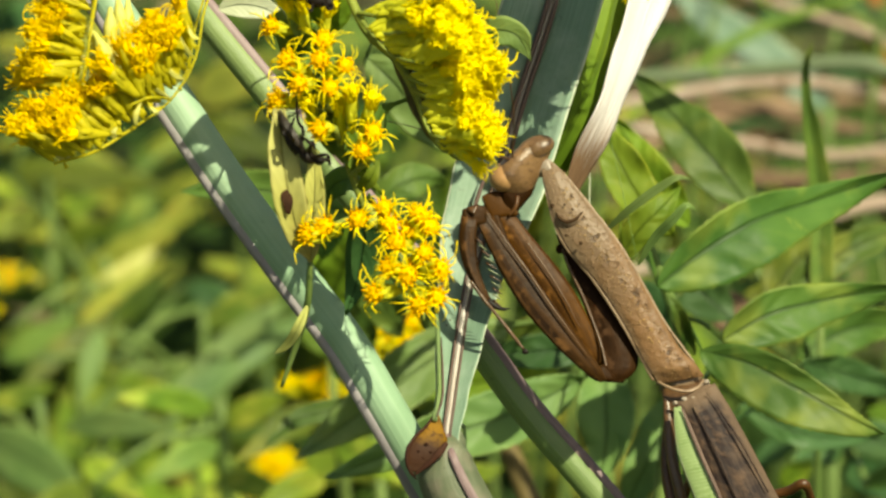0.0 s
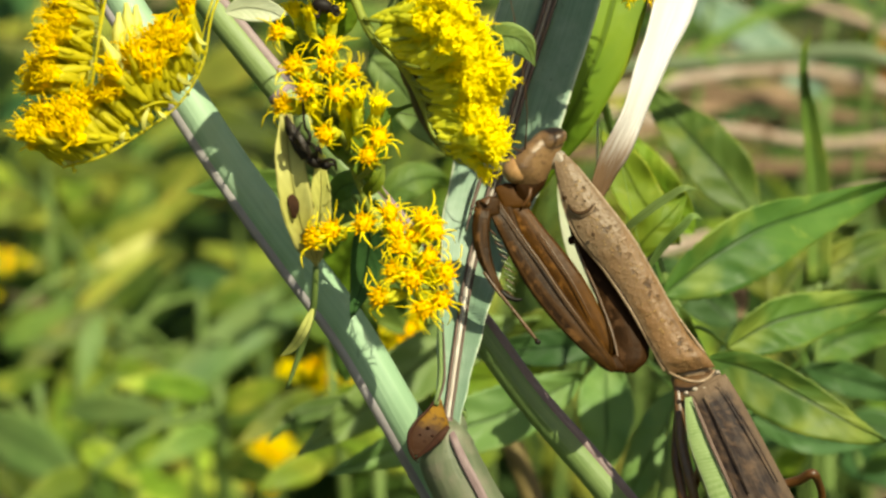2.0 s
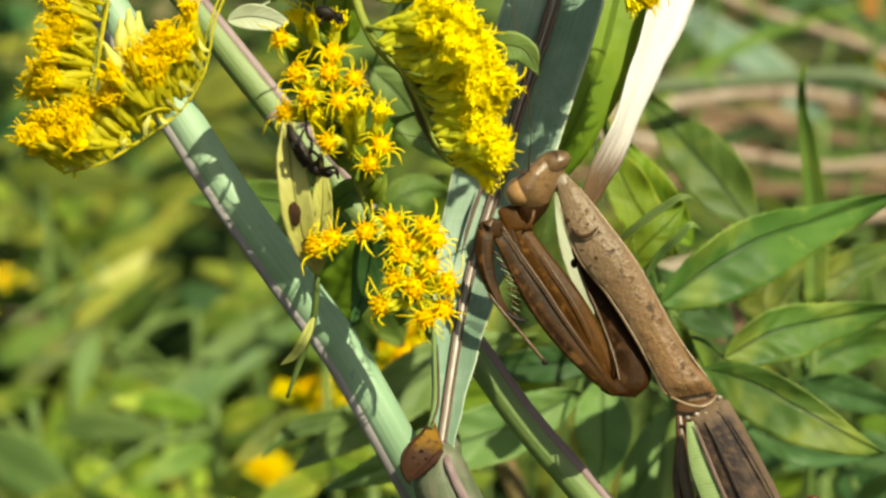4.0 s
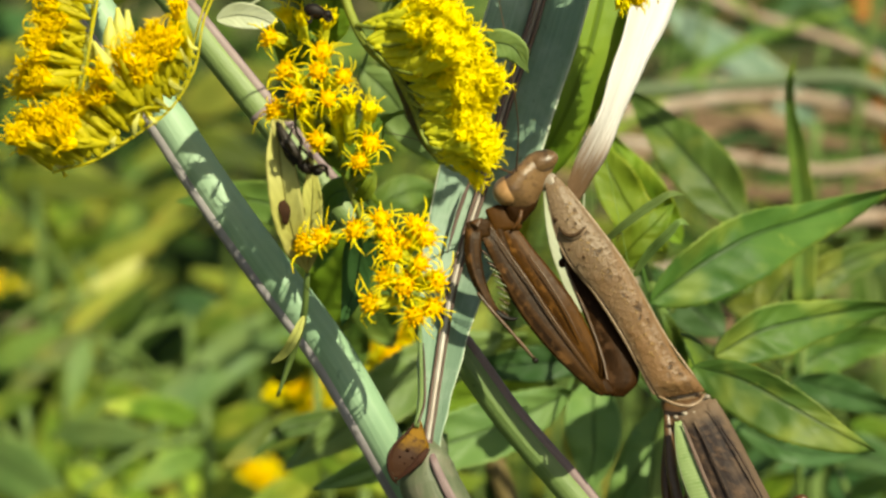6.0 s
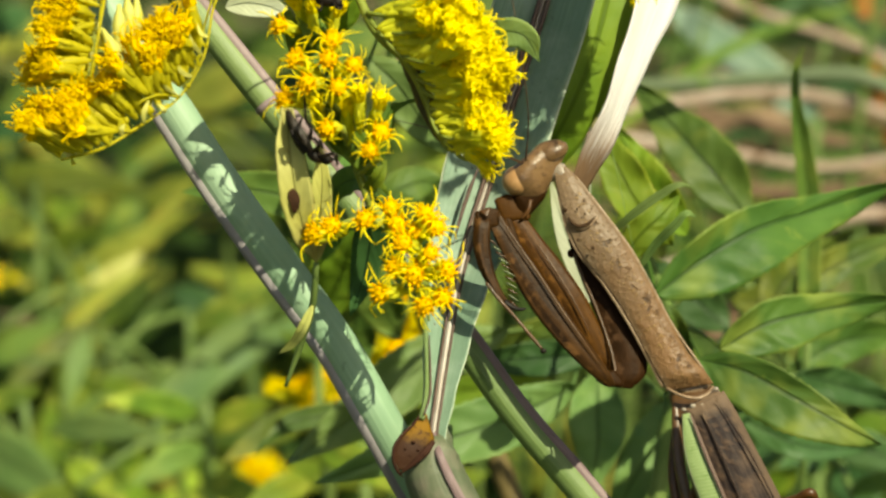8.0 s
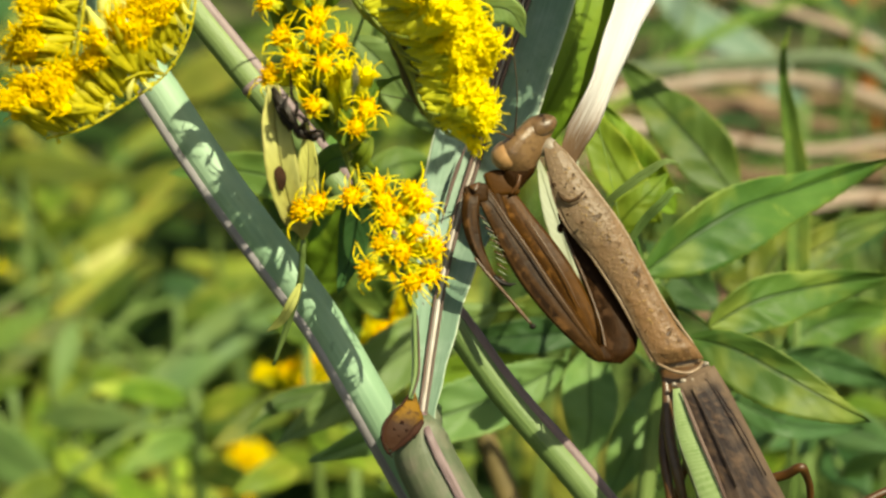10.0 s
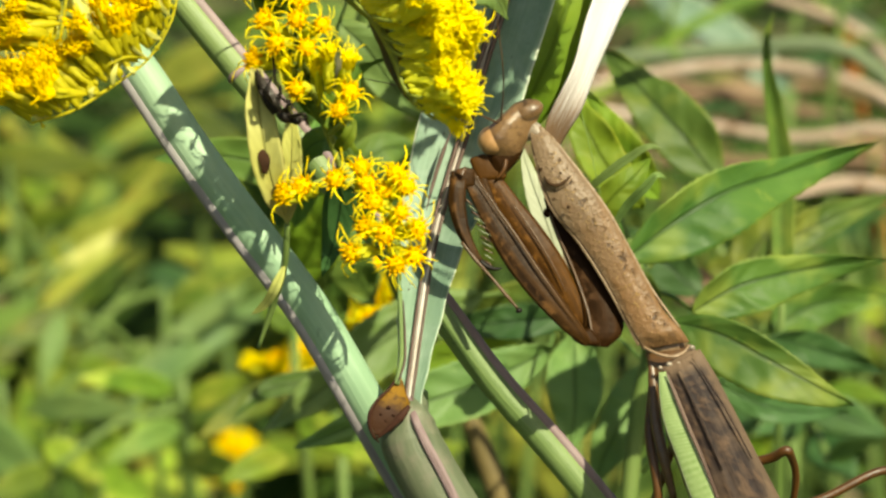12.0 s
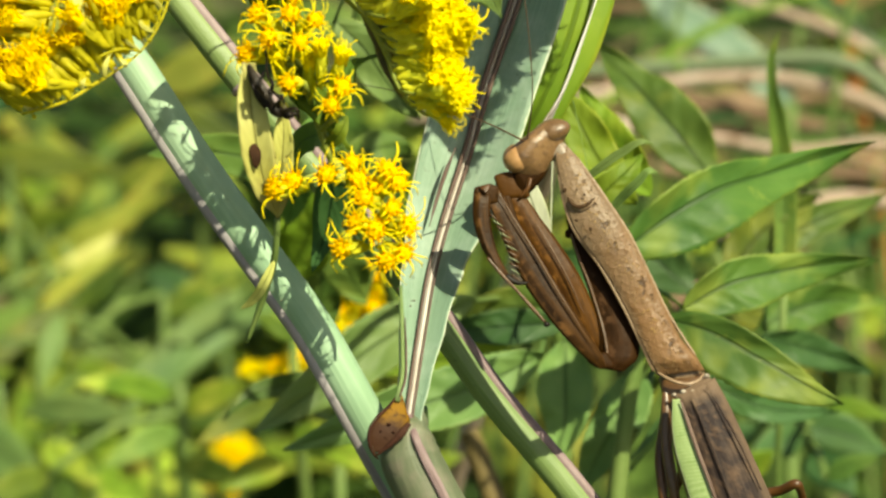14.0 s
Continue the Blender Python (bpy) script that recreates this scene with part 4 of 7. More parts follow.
    SWAY["back"] = goldenrod(base, [(0.0013, 0.1147, 0.65484), (-0.00071, 0.11468, 0.68148), (-0.00533, 0.1077, 0.70157), (-0.01001, 0.09852, 0.72156), (-0.00687, 0.09574, 0.74137), (-0.00024, 0.01426, 0.77996), (0.0009, -0.0007, 0.79097), (0.00251, -0.00566, 0.8054)], [0.001331, 0.001198, 0.0009867, 0.0008449, 0.0006977, 0.0005497, 0.0004698, 0.0004111], [
        ([(-0.01013, 0.06956, 0.72463), (-0.01701, 0.06686, 0.72862), (-0.02537, 0.06749, 0.73017), (-0.03304, 0.06925, 0.72919)], 0.002927, "leaf_mid", 0, 0.1),
        ([(-0.00993, 0.09228, 0.71679), (-0.00622, 0.09367, 0.72023), (-0.0029, 0.09581, 0.7202), (-0.0003, 0.09726, 0.71844)], 0.002446, "leaf_mid", 0, 0.1),
        # this leaf gets its lit look from the lighter colour
        ([(-0.00963, 0.05651, 0.75104), (-0.00629, 0.05525, 0.74794), (-0.00296, 0.05538, 0.74292), (0.00041, 0.05587, 0.73879)], 0.002736, "leaf_droop", 0, 0.15),
        ([(-0.0168, 0.09308, 0.70276), (-0.01443, 0.09107, 0.70847), (-0.01284, 0.08904, 0.71411), (-0.01058, 0.08856, 0.71826)], 0.004278, "leaf_lime", 0, 0.1),
        ([(-0.00633, 0.09379, 0.69919), (-0.00926, 0.0918, 0.70493), (-0.01071, 0.09191, 0.71054), (-0.00993, 0.092, 0.7161)], 0.00325, "leaf_mid", 0, 0.1),
        ([(-0.01589, 0.07155, 0.71887), (-0.01476, 0.07155, 0.72421), (-0.0137, 0.0734, 0.7288), (-0.0127, 0.07673, 0.7317)], 0.00226, "leaf_mid", 0, 0.1),
        ([(-0.0151, 0.10586, 0.68633), (-0.01349, 0.10606, 0.69218), (-0.01266, 0.10597, 0.69728), (-0.01338, 0.10585, 0.70234)], 0.003391, "leaf", 0, 0.1),
        ([(-0.0016, 0.05611, 0.7554), (-0.00361, 0.05626, 0.75042), (-0.0043, 0.05664, 0.74603), (-0.00331, 0.0565, 0.74035)], 0.002487, "leaf_blue", 0, 0.1),
        ([(-0.02293, 0.0016, 0.77533), (-0.02063, 0.00173, 0.77565), (-0.01816, 0.00156, 0.77522), (-0.01563, 0.00096, 0.77373)], 0.0014, "leaf_white", 0, 0.3),
        # unseen leaf above the flowers, placed to shade the thick reed
        ([(-0.00467, -0.0054, 0.79002), (-0.00912, -0.00665, 0.78693), (-0.0136, -0.00711, 0.78312), (-0.018, -0.0072, 0.78023)], 0.002702, "leaf", 0, 0.1),
        ], "flowering goldenrod stem with lance-shaped green leaves")


make_near_leaves()


# ---------------------------------------------------------------- flowers
def head_meshes(kind):
    """One flower head in three pieces: the green cup, the ring of ray florets, the disc florets. It faces +z."""
    r = random.Random(kind * 13 + 5)
    openness = (0.95, 0.42, 0.34)[kind % 3]
    cup, rays, disc = bmesh.new(), bmesh.new(), bmesh.new()
    k = 0.001
    deep, slim = (1.0, 1.0) if kind % 3 == 0 else (1.12, 0.85 if kind in (5, 7, 8) else 0.8)
    sweep(cup, [(0, 0, -3.4 * k * deep), (0, 0, -3.0 * k * deep), (0.03 * k, 0, -1.6 * k * deep), (0, 0, -0.1 * k)], [0.14 * k, 0.3 * k, 0.66 * k * slim, 0.6 * k * slim], 9, 8, 1, (1, 0, 0))
    for i in range(9 if kind % 3 == 0 else 5):             # scales of the cup
        a = i * 2.4
        z = -2.4 * k * deep + (i % 3) * 0.75 * k * deep
        rad = (0.62 * k + 0.06 * k * (i % 3)) * slim
        d = Vector((math.cos(a), math.sin(a), 0))
        blade(cup, [d * rad * 0.9 + Vector((0, 0, z)), d * rad * 1.12 + Vector((0, 0, z + 0.7 * k)), d * rad * 1.06 + Vector((0, 0, z + 1.5 * k * deep))], 0.27 * k, 0, 0, 0, None, 3, 1, 0.00005, d)
    n = r.randint(9, 12) if kind % 3 == 0 else r.randint(20, 25)
    for i in range(n):
        a = 2 * math.pi * (i + r.uniform(-0.42, 0.42)) / n
        d = Vector((math.cos(a), math.sin(a), 0))
        length = (r.uniform(1.1, 2.5) if kind % 3 == 0 else r.uniform(0.8, 1.9)) * k
        o = openness * r.uniform(0.75, 1.08)
        lift = (1.3 - o) * length * r.uniform(0.6, 1.3) + 0.1 * k
        skew = Vector((-d.y, d.x, 0)) * length * r.uniform(-0.4, 0.4)
        tip = d * (0.55 * k + length * o) + Vector((0, 0, lift - (1.1 if kind % 3 == 0 else 0.45) * k * o * r.random())) + skew
        mid = d * (0.6 * k + length * o * 0.45) + Vector((0, 0, lift * 0.7 + 0.3 * k))
        blade(rays, [d * 0.4 * k, mid, tip], (r.uniform(0.05, 0.085) if kind % 3 == 0 else r.uniform(0.045, 0.08)) * k, r.uniform(-50, 50), 0.4, 0, [0.5, 0.9, 1.0, 0.8, 0.2], 5, 1, 0.00007, (0, 0, 1))
    tall = 0.85 if kind % 3 == 0 else 1.0
    wide = 0.82 if kind % 3 == 0 else 0.6
    ball(disc, (0, 0, 0.2 * k), (wide * k, wide * k, 0.95 * k * tall), 12)
    for i in range(r.randint(15, 19)):
        a, q = i * 2.4, (0.235 if kind % 3 == 0 else 0.185) * k * math.sqrt(i)
        c = Vector((math.cos(a) * q, math.sin(a) * q, 0))
        h = (1.45 - 0.6 * i / 17) * r.uniform(0.8, 1.1) * k * tall
        sweep(disc, [c * 0.6 - Vector((0, 0, 0.2 * k)), c + Vector((0, 0, h * 0.6)), c * 1.25 + Vector((0, 0, h))], [0.1 * k, 0.12 * k, 0.14 * k, 0.06 * k], 5, 4, 1, (1, 0, 0))
    out = []
    for nm, bm, mat in (("flower_head", cup, M["cup_gold" if kind in (5, 7, 8) else "cup"]), ("ray_ring", rays, M["ray_gold" if kind in (5, 7, 8) else "ray"]), ("disc", disc, M["ray" if kind in (1, 2, 4) else "ray_gold" if kind in (5, 7, 8) else "disc"])):
        bmesh.ops.recalc_face_normals(bm, faces=bm.faces)
        me = bpy.data.meshes.new(nm)
        bm.to_mesh(me)
        bm.free()
        me.materials.append(mat)
        me.shade_smooth()
        out.append(me)
    return out


HEADS = [head_meshes(k) for k in range(9)]


def add_head(parent, place, facing, size, kind):
    """One flower head under a plume, with its florets as its own pieces."""
    cup, rays, disc = HEADS[kind]
    ob = new("flower_head", cup)
    ob.parent = parent
    ob.matrix_basis = Matrix.Translation(V(place) - base_of(parent)) @ aim(facing, rng.uniform(0, 6.28)).to_4x4() @ Matrix.Scale(size, 4)
    for nm, me in (("ray_ring", rays), ("disc", disc)):
        o = new(nm, me)
        o.parent = ob
    return ob


def add_branch(parent, pts, r0, r1, count, side, reach, size, kinds, spread=0.35, lift=0.3, first=0.05, skin="pedicel"):
    """A flowering side branch: a curved stalk whose heads stand on short pedicels, all to one side."""
    bm = bmesh.new()
    sweep(bm, pts, [r0, (r0 + r1) / 2, r1], 8, 24, 1, None, True, 0.08)
    path = spline(pts, 100)
    side = V(side).normalized()
    for i in range(count):
        s = first + (1 - first) * (i + rng.uniform(0.1, 0.9)) / count
        k = min(int(s * 100), 99)
        p = path[k]
        t = (path[k + 1] - path[max(k - 1, 0)]).normalized()
        wild = Vector((rng.gauss(0, 1), rng.gauss(0, 1), rng.gauss(0, 1))) * spread
        d = (side + wild + OPEN * lift + t * 0.35).normalized()
        far = reach * rng.uniform(0.55, 1.15)
        q = p + d * far
        part("pedicel", sweep(bmesh.new(), [p, p + d * far * 0.5 - t * far * 0.1, q], [r1 * 0.6, r1 * 0.5, r1 * 0.5], 5, 4, 1), M["pedicel"], parent)
        z = size * rng.uniform(0.85, 1.15)
        add_head(parent, q + d * 0.0037 * z, (d + wild * 0.4).normalized(), z, rng.choice(kinds))
    part("branch", bm, M[skin], parent)


def add_buds(parent, places, size):
    for p, d in places:
        bm = bmesh.new()
        d = V(d).normalized()
        sweep(bm, [V(p) - d * size * 1.6, V(p) - d * size * 0.9, V(p), V(p) + d * size], [size * 0.08, size * 0.22, size * 0.34, size * 0.1], 8, 10)
        part("bud", bm, M["bud"], parent, "closed pale yellow bud")


def make_flowers():
    p = thing("goldenrod_plume", (-0.02047, -0.00365, 0.78367), "arching golden-yellow goldenrod plume in full bloom", "flower plume", "goldenrod plumes")
    add_branch(p, [(-0.02047, -0.00365, 0.78367), (-0.02348, -0.00787, 0.77857), (-0.02442, -0.0107, 0.77423), (-0.02669, -0.01311, 0.77095), (-0.03016, -0.01505, 0.76882), (-0.03432, -0.01596, 0.76655), (-0.03831, -0.01544, 0.76517)], 0.00013, 0.0001, 24, RISE - RIGHT * 0.42, 0.0007, 1.18, (5, 7, 8, 7), 0.2, 0.3, 0.42, skin="cup_gold")
    add_branch(p, [(-0.03016, -0.01505, 0.76882), (-0.03412, -0.01784, 0.76725), (-0.03809, -0.01731, 0.76588)], 0.0001762, 0.0001292, 8, RISE * 0.8 - RIGHT * 0.6, 0.0005873, 1.1, (5, 7, 8), 0.22, 0.6, 0.2, skin="cup_gold")
    add_branch(p, [(-0.02047, -0.00365, 0.78367), (-0.03019, -0.00152, 0.7836), (-0.03437, -0.00279, 0.78046), (-0.03486, -0.00639, 0.7769), (-0.03532, -0.00902, 0.77306), (-0.036, -0.01007, 0.77046)], 0.0001879, 0.000141, 26, -RIGHT + RISE * 0.7, 0.0006, 1.08, (5, 7, 8, 7), 0.14, 0.25, 0.4, skin="cup_gold")
    add_branch(p, [(-0.03407, -0.00491, 0.78055), (-0.03457, -0.00945, 0.77733), (-0.03525, -0.01207, 0.77352), (-0.0358, -0.01294, 0.77136)], 0.0001527, 0.0001175, 10, -RIGHT + RISE * 0.6, 0.0006, 1.0, (5, 7, 8), 0.18, 0.5, skin="cup_gold")
    add_branch(p, [(-0.02047, -0.00365, 0.78367), (-0.02323, -0.00417, 0.77972), (-0.02456, -0.00776, 0.77617), (-0.02576, -0.01143, 0.77242), (-0.02691, -0.01269, 0.77198)], 0.00012, 0.0001, 12, RISE - RIGHT * 0.12, 0.0007048, 1.25, (5, 7, 8, 7), 0.18, 0.4, 0.6, skin="cup_gold")
    add_branch(p, [(-0.02669, -0.01311, 0.77095), (-0.02886, -0.01495, 0.77172), (-0.03043, -0.01614, 0.77145)], 0.0001527, 0.0001175, 5, RISE - RIGHT * 0.15, 0.0005873, 1.15, (5, 7, 8), 0.18, 0.4, skin="cup_gold")
    add_branch(p, [(-0.02047, -0.00365, 0.78367), (-0.02744, -0.00035, 0.78383), (-0.03169, -0.0012, 0.78173), (-0.03302, -0.00279, 0.78046)], 0.0002349, 0.0001762, 10, RISE, 0.0009397, 1.3, (5, 7), 0.3, 0.4, 0.3, skin="cup_gold")
    add_buds(p, [((-0.03291, -0.00765, 0.77643), RISE), ((-0.03205, -0.00635, 0.777), RISE - RIGHT * 0.1), ((-0.03431, -0.00822, 0.77503), RISE - RIGHT * 0.5), ((-0.0348, -0.00797, 0.77299), RISE * 0.4 - RIGHT), ((-0.03135, -0.00548, 0.77648), RISE), ((-0.03643, -0.00803, 0.77283), RISE - RIGHT * 0.3), ((-0.0327, -0.00607, 0.77501), RISE - RIGHT * 0.2), ((-0.03349, -0.00944, 0.77468), RISE - RIGHT * 0.5)], 0.0021)
    arc = spline([(-0.02357, -0.01019, 0.77816), (-0.02432, -0.01212, 0.77472), (-0.02661, -0.01405, 0.77128), (-0.03007, -0.01599, 0.76916), (-0.03422, -0.0169, 0.7669), (-0.0382, -0.01638, 0.76553)], 40)
    r = random.Random(61)
    for k in range(4, 40, 2):
        a = arc[k]
        b = a + (RISE * r.uniform(-0.5, 0.9) - RIGHT * r.uniform(-0.3, 1)) * 0.0016 + OPEN * 0.0006
        c = b + (RISE * r.uniform(0.2, 1.2) + RIGHT * r.uniform(-0.8, 0.5)) * 0.0011
        part("bract", blade(bmesh.new(), [a, b, c], r.uniform(0.00018, 0.0003), r.uniform(-40, 40), 0.4, 0, None, 10, 2, 0.0001, None, k), M["cup_gold" if k % 4 else "bud"], p, "curled yellow-green bract")
    SWAY["plume_left"] = p

    p = thing("goldenrod_plume", (-0.0104, -0.00173, 0.78308), "dense bright yellow goldenrod plume hanging over the reed blade", "flower plume", "goldenrod plumes")
    stalk = [(-0.0104, -0.00173, 0.78308), (-0.00911, -0.00576, 0.77846), (-0.00723, -0.00801, 0.77555), (-0.00471, -0.00894, 0.77326), (-0.00257, -0.01139, 0.76986), (-0.00151, -0.01248, 0.76716), (-0.00011, -0.01405, 0.76596), (0.00134, -0.01446, 0.76492), (0.00234, -0.0145, 0.76482)]
    part("branch", sweep(bmesh.new(), stalk, [0.00047, 0.00047, 0.00047, 0.000411, 0.000352, 0.000294, 0.000235, 0.000176, 0.000117], 8, 50, 1, None, True, 0.06), M["pedicel"], p)
    kinds = (1, 1, 4, 2)
    for base, count, way, reach, size, lift in (
            ([(-0.00936, -0.00396, 0.78024), (-0.00585, -0.00529, 0.77961), (-0.00275, -0.00587, 0.78085)], 16, RIGHT * 0.8 + RISE * 0.5, 0.000587, 1.12, 0.3),
            ([(-0.00841, -0.00717, 0.77763), (-0.00608, -0.00916, 0.77805), (-0.00345, -0.0099, 0.77889)], 20, RIGHT + RISE * 0.3, 0.000587, 1.12, 0.35),
            ([(-0.00723, -0.00789, 0.77586), (-0.00495, -0.01078, 0.77672), (-0.00243, -0.01251, 0.77777)], 18, RIGHT + RISE * 0.35, 0.000587, 1.1, 0.45),
            ([(-0.00561, -0.00852, 0.7743), (-0.00335, -0.01045, 0.77485), (-0.00111, -0.01132, 0.77538)], 22, RIGHT + RISE * 0.3, 0.000587, 1.12, 0.35),
            ([(-0.00471, -0.00889, 0.77337), (-0.00234, -0.01104, 0.7734), (0.00022, -0.01198, 0.77373)], 20, RIGHT + RISE * 0.12, 0.00047, 1.12, 0.3),
            ([(-0.00503, -0.00971, 0.77401), (-0.0031, -0.01371, 0.7748), (-0.00187, -0.0147, 0.77502)], 12, RIGHT * 0.8 + RISE * 0.5, 0.00047, 1.05, 0.55),
            ([(-0.0038, -0.01043, 0.77224), (-0.00211, -0.01265, 0.77208), (0.00011, -0.01277, 0.77177)], 15, RIGHT + RISE * 0.2, 0.00047, 1.0, 0.3),
            ([(-0.00313, -0.01093, 0.771), (-0.00178, -0.01311, 0.77095), (-0.00044, -0.01323, 0.77064)], 9, RIGHT + RISE * 0.3, 0.00047, 0.95, 0.35),
            ([(-0.00805, -0.0084, 0.77727), (-0.00636, -0.00969, 0.77541), (-0.00401, -0.01112, 0.77319)], 12, RIGHT + RISE * 0.25, 0.00047, 0.95, 0.35),
            ([(-0.00257, -0.01147, 0.76965), (-0.00178, -0.01262, 0.76947), (-0.00089, -0.01262, 0.76947)], 9, RIGHT * 0.9 + RISE * 0.35, 0.00047, 1.0, 0.3),
            ([(-0.00218, -0.01189, 0.76861), (-0.001, -0.01313, 0.76823), (0, -0.01415, 0.76837)], 15, RIGHT + RISE * 0.2, 0.00047, 1.05, 0.35),
            ([(-0.00145, -0.01252, 0.76706), (-0.00056, -0.01461, 0.76723), (0.00022, -0.01559, 0.76748)], 15, RIGHT + RISE * 0.15, 0.00047, 1.05, 0.4),
            ([(-0.001, -0.01379, 0.76658), (-0.00045, -0.01405, 0.76596), (0.00011, -0.01421, 0.76554)], 12, RIGHT * 0.95 + RISE * 0.25, 0.000352, 0.88, 0.3),
            ([(-0.00257, -0.0119, 0.76992), (-0.00151, -0.01342, 0.76751), (0.00011, -0.01451, 0.76613)], 10, RIGHT + RISE * 0.3, 0.000352, 0.9, 0.4)):
        add_branch(p, base, 0.000235, 0.000141, count, way, reach, size, kinds, 0.2, lift, 0.02)
    part("withered_bract", blade(bmesh.new(), [(-0.00529, -0.00774, 0.77356), (-0.00371, -0.00892, 0.77171), (-0.00258, -0.01011, 0.76928), (-0.00157, -0.01154, 0.76682), (-0.00067, -0.0125, 0.7655)], 0.00094, 12, 0.3, 0.1, [0.3, 0.9, 1.0, 0.5, 0.1], 24, 4, 0.0002, None, 72), M["bract_brown"], p, "withered olive-brown bract along the stalk")
    part("bract", blade(bmesh.new(), [(-0.00275, -0.00938, 0.7695), (-0.00472, -0.00997, 0.76911), (-0.00606, -0.01041, 0.76855), (-0.00673, -0.01175, 0.7663), (-0.00695, -0.0128, 0.7637)], 0.000705, 20, 0.3, 0.1, [0.3, 0.35, 0.8, 1.0, 0.1], 24, 4, 0.0002, None, 73), M["leaf_lime"], p, "narrow pale green bract")
    part("bract", blade(bmesh.new(), [(0.00325, -0.00843, 0.77451), (0.00481, -0.00884, 0.77618), (0.00681, -0.0093, 0.7761), (0.00861, -0.00992, 0.77349)], 0.0015, 10, 0.25, 0.1, [0.3, 0.8, 1.0, 0.85, 0.05], 20, 4, 0.00018, None, 71), M["leaf_droop"], p, "small pale green leaf with a bleached edge")
    SWAY["plume_right"] = p

    p = thing("goldenrod_sprig", (-0.0128, 0.00146, 0.7803), "small goldenrod sprig with open star-like yellow heads", "flower sprig", "goldenrod sprigs")
    stem = [(-0.01366, 0.00146, 0.7803), (-0.01323, -0.00164, 0.77532), (-0.01188, -0.00472, 0.77036), (-0.01018, -0.00748, 0.76351), (-0.00819, -0.00957, 0.75834)]
    bm = sweep(bmesh.new(), stem, [0.0003524, 0.0003524, 0.0004111, 0.0004698, 0.0004698], 8, 30)
    path = spline(stem, 60)
    for q, way, kind in (((-0.01692, -0.00671, 0.77612), -RIGHT * 0.6, 0), ((-0.01383, -0.00609, 0.77763), RISE, 1), ((-0.01147, -0.00622, 0.77731), RISE + RIGHT * 0.3, 1), ((-0.01176, -0.01016, 0.77557), RISE * 0.6, 3), ((-0.01512, -0.01182, 0.77414), -RIGHT * 0.7 + RISE * 0.3, 0), ((-0.01212, -0.01169, 0.77445), -RISE * 0.3, 6),
                         ((-0.0099, -0.01198, 0.77373), RIGHT * 0.7 + RISE * 0.2, 3), ((-0.01408, -0.01355, 0.77252), -RIGHT * 0.3 - RISE * 0.2, 0), ((-0.0112, -0.01376, 0.772), RIGHT * 0.2 + RISE * 0.2, 6), ((-0.01617, -0.01225, 0.7704), -RIGHT * 0.8, 3), ((-0.00912, -0.01311, 0.77095), RISE * 0.9, 1), ((-0.00717, -0.01336, 0.77033), RISE * 0.8 + RIGHT * 0.3, 4),
                         ((-0.01205, -0.01615, 0.76875), -RISE * 0.2 - RIGHT * 0.3, 0), ((-0.0071, -0.01542, 0.76789), RIGHT * 0.4 + RISE * 0.3, 6), ((-0.00796, -0.01698, 0.7667), -RIGHT * 0.2, 3), ((-0.01545, -0.00502, 0.77763), RISE * 0.8 - RIGHT * 0.4, 1), ((-0.01029, -0.01177, 0.76893), RISE * 0.7, 2), ((-0.01331, -0.01164, 0.76924), RISE * 0.7 - RIGHT * 0.2, 2)):
        q = V(q)
        root = min(path, key=lambda a: (a - q).length + abs((a - q).dot(RISE) + 0.002) * 0.6)
        f = (way + OPEN * 0.75 + RISE * 0.15).normalized()
        end = q - f * 0.0032
        part("pedicel", sweep(bmesh.new(), [root, root.lerp(end, 0.5) + OPEN * 0.0004, end], [0.0002936, 0.0002936, 0.0003524], 7, 6), M["pedicel"], p)
        add_head(p, q, f, rng.uniform(0.92, 1.15), kind)
    # the broad bracts and the leaf behind them are added to shade the reed
    for k, pts in enumerate(([(-0.01046, -0.00731, 0.76393), (-0.01203, -0.0105, 0.76673), (-0.01278, -0.01081, 0.76864)], [(-0.00944, -0.00834, 0.7614), (-0.00756, -0.01051, 0.76404), (-0.00631, -0.00935, 0.76691), (-0.00599, -0.00777, 0.76814)], [(-0.01103, -0.00631, 0.76641), (-0.01035, -0.00934, 0.7696), (-0.00967, -0.00871, 0.77116)], [(-0.01277, -0.0027, 0.77267), (-0.01404, -0.00618, 0.77475), (-0.01534, -0.00544, 0.77658)], [(-0.00875, -0.00908, 0.75956), (-0.00729, -0.01042, 0.76159), (-0.00656, -0.00978, 0.76316)], [(-0.01025, -0.00744, 0.76228), (-0.01168, -0.00694, 0.76754), (-0.01338, -0.0046, 0.77332), (-0.01489, -0.00173, 0.77774)], [(-0.01277, -0.00206, 0.77426), (-0.011, -0.0029, 0.77753), (-0.01043, -0.00141, 0.78121)])):
        part("bract", blade(bmesh.new(), pts, 0.0007635 if k < 5 else 0.002349, 0, 0.3, 0.1, None, 14, 3, 0.00015, None, 60 + k), M["leaf_lime"], p, "pale green bract, broad where added to shade the reed")
    part("leaf", blade(bmesh.new(), [(-0.01694, -0.00237, 0.77616), (-0.01338, -0.00609, 0.76964), (-0.01019, -0.00857, 0.76482), (-0.00637, -0.00923, 0.75919)], 0.00159, 0, 0.2, 0.06, [0.5, 1.0, 1.0, 0.1], 24, 5, 0.0002, None, 62), M["leaf_lime"], p, "narrow green leaf behind the flowers")
    part("branch", bm, M["pedicel"], p)
    SWAY["sprig_top"] = p

    p = thing("goldenrod_sprig", (-0.00819, -0.00957, 0.75834), "curved goldenrod sprig with open star-like orange-yellow heads", "flower sprig", "goldenrod sprigs")
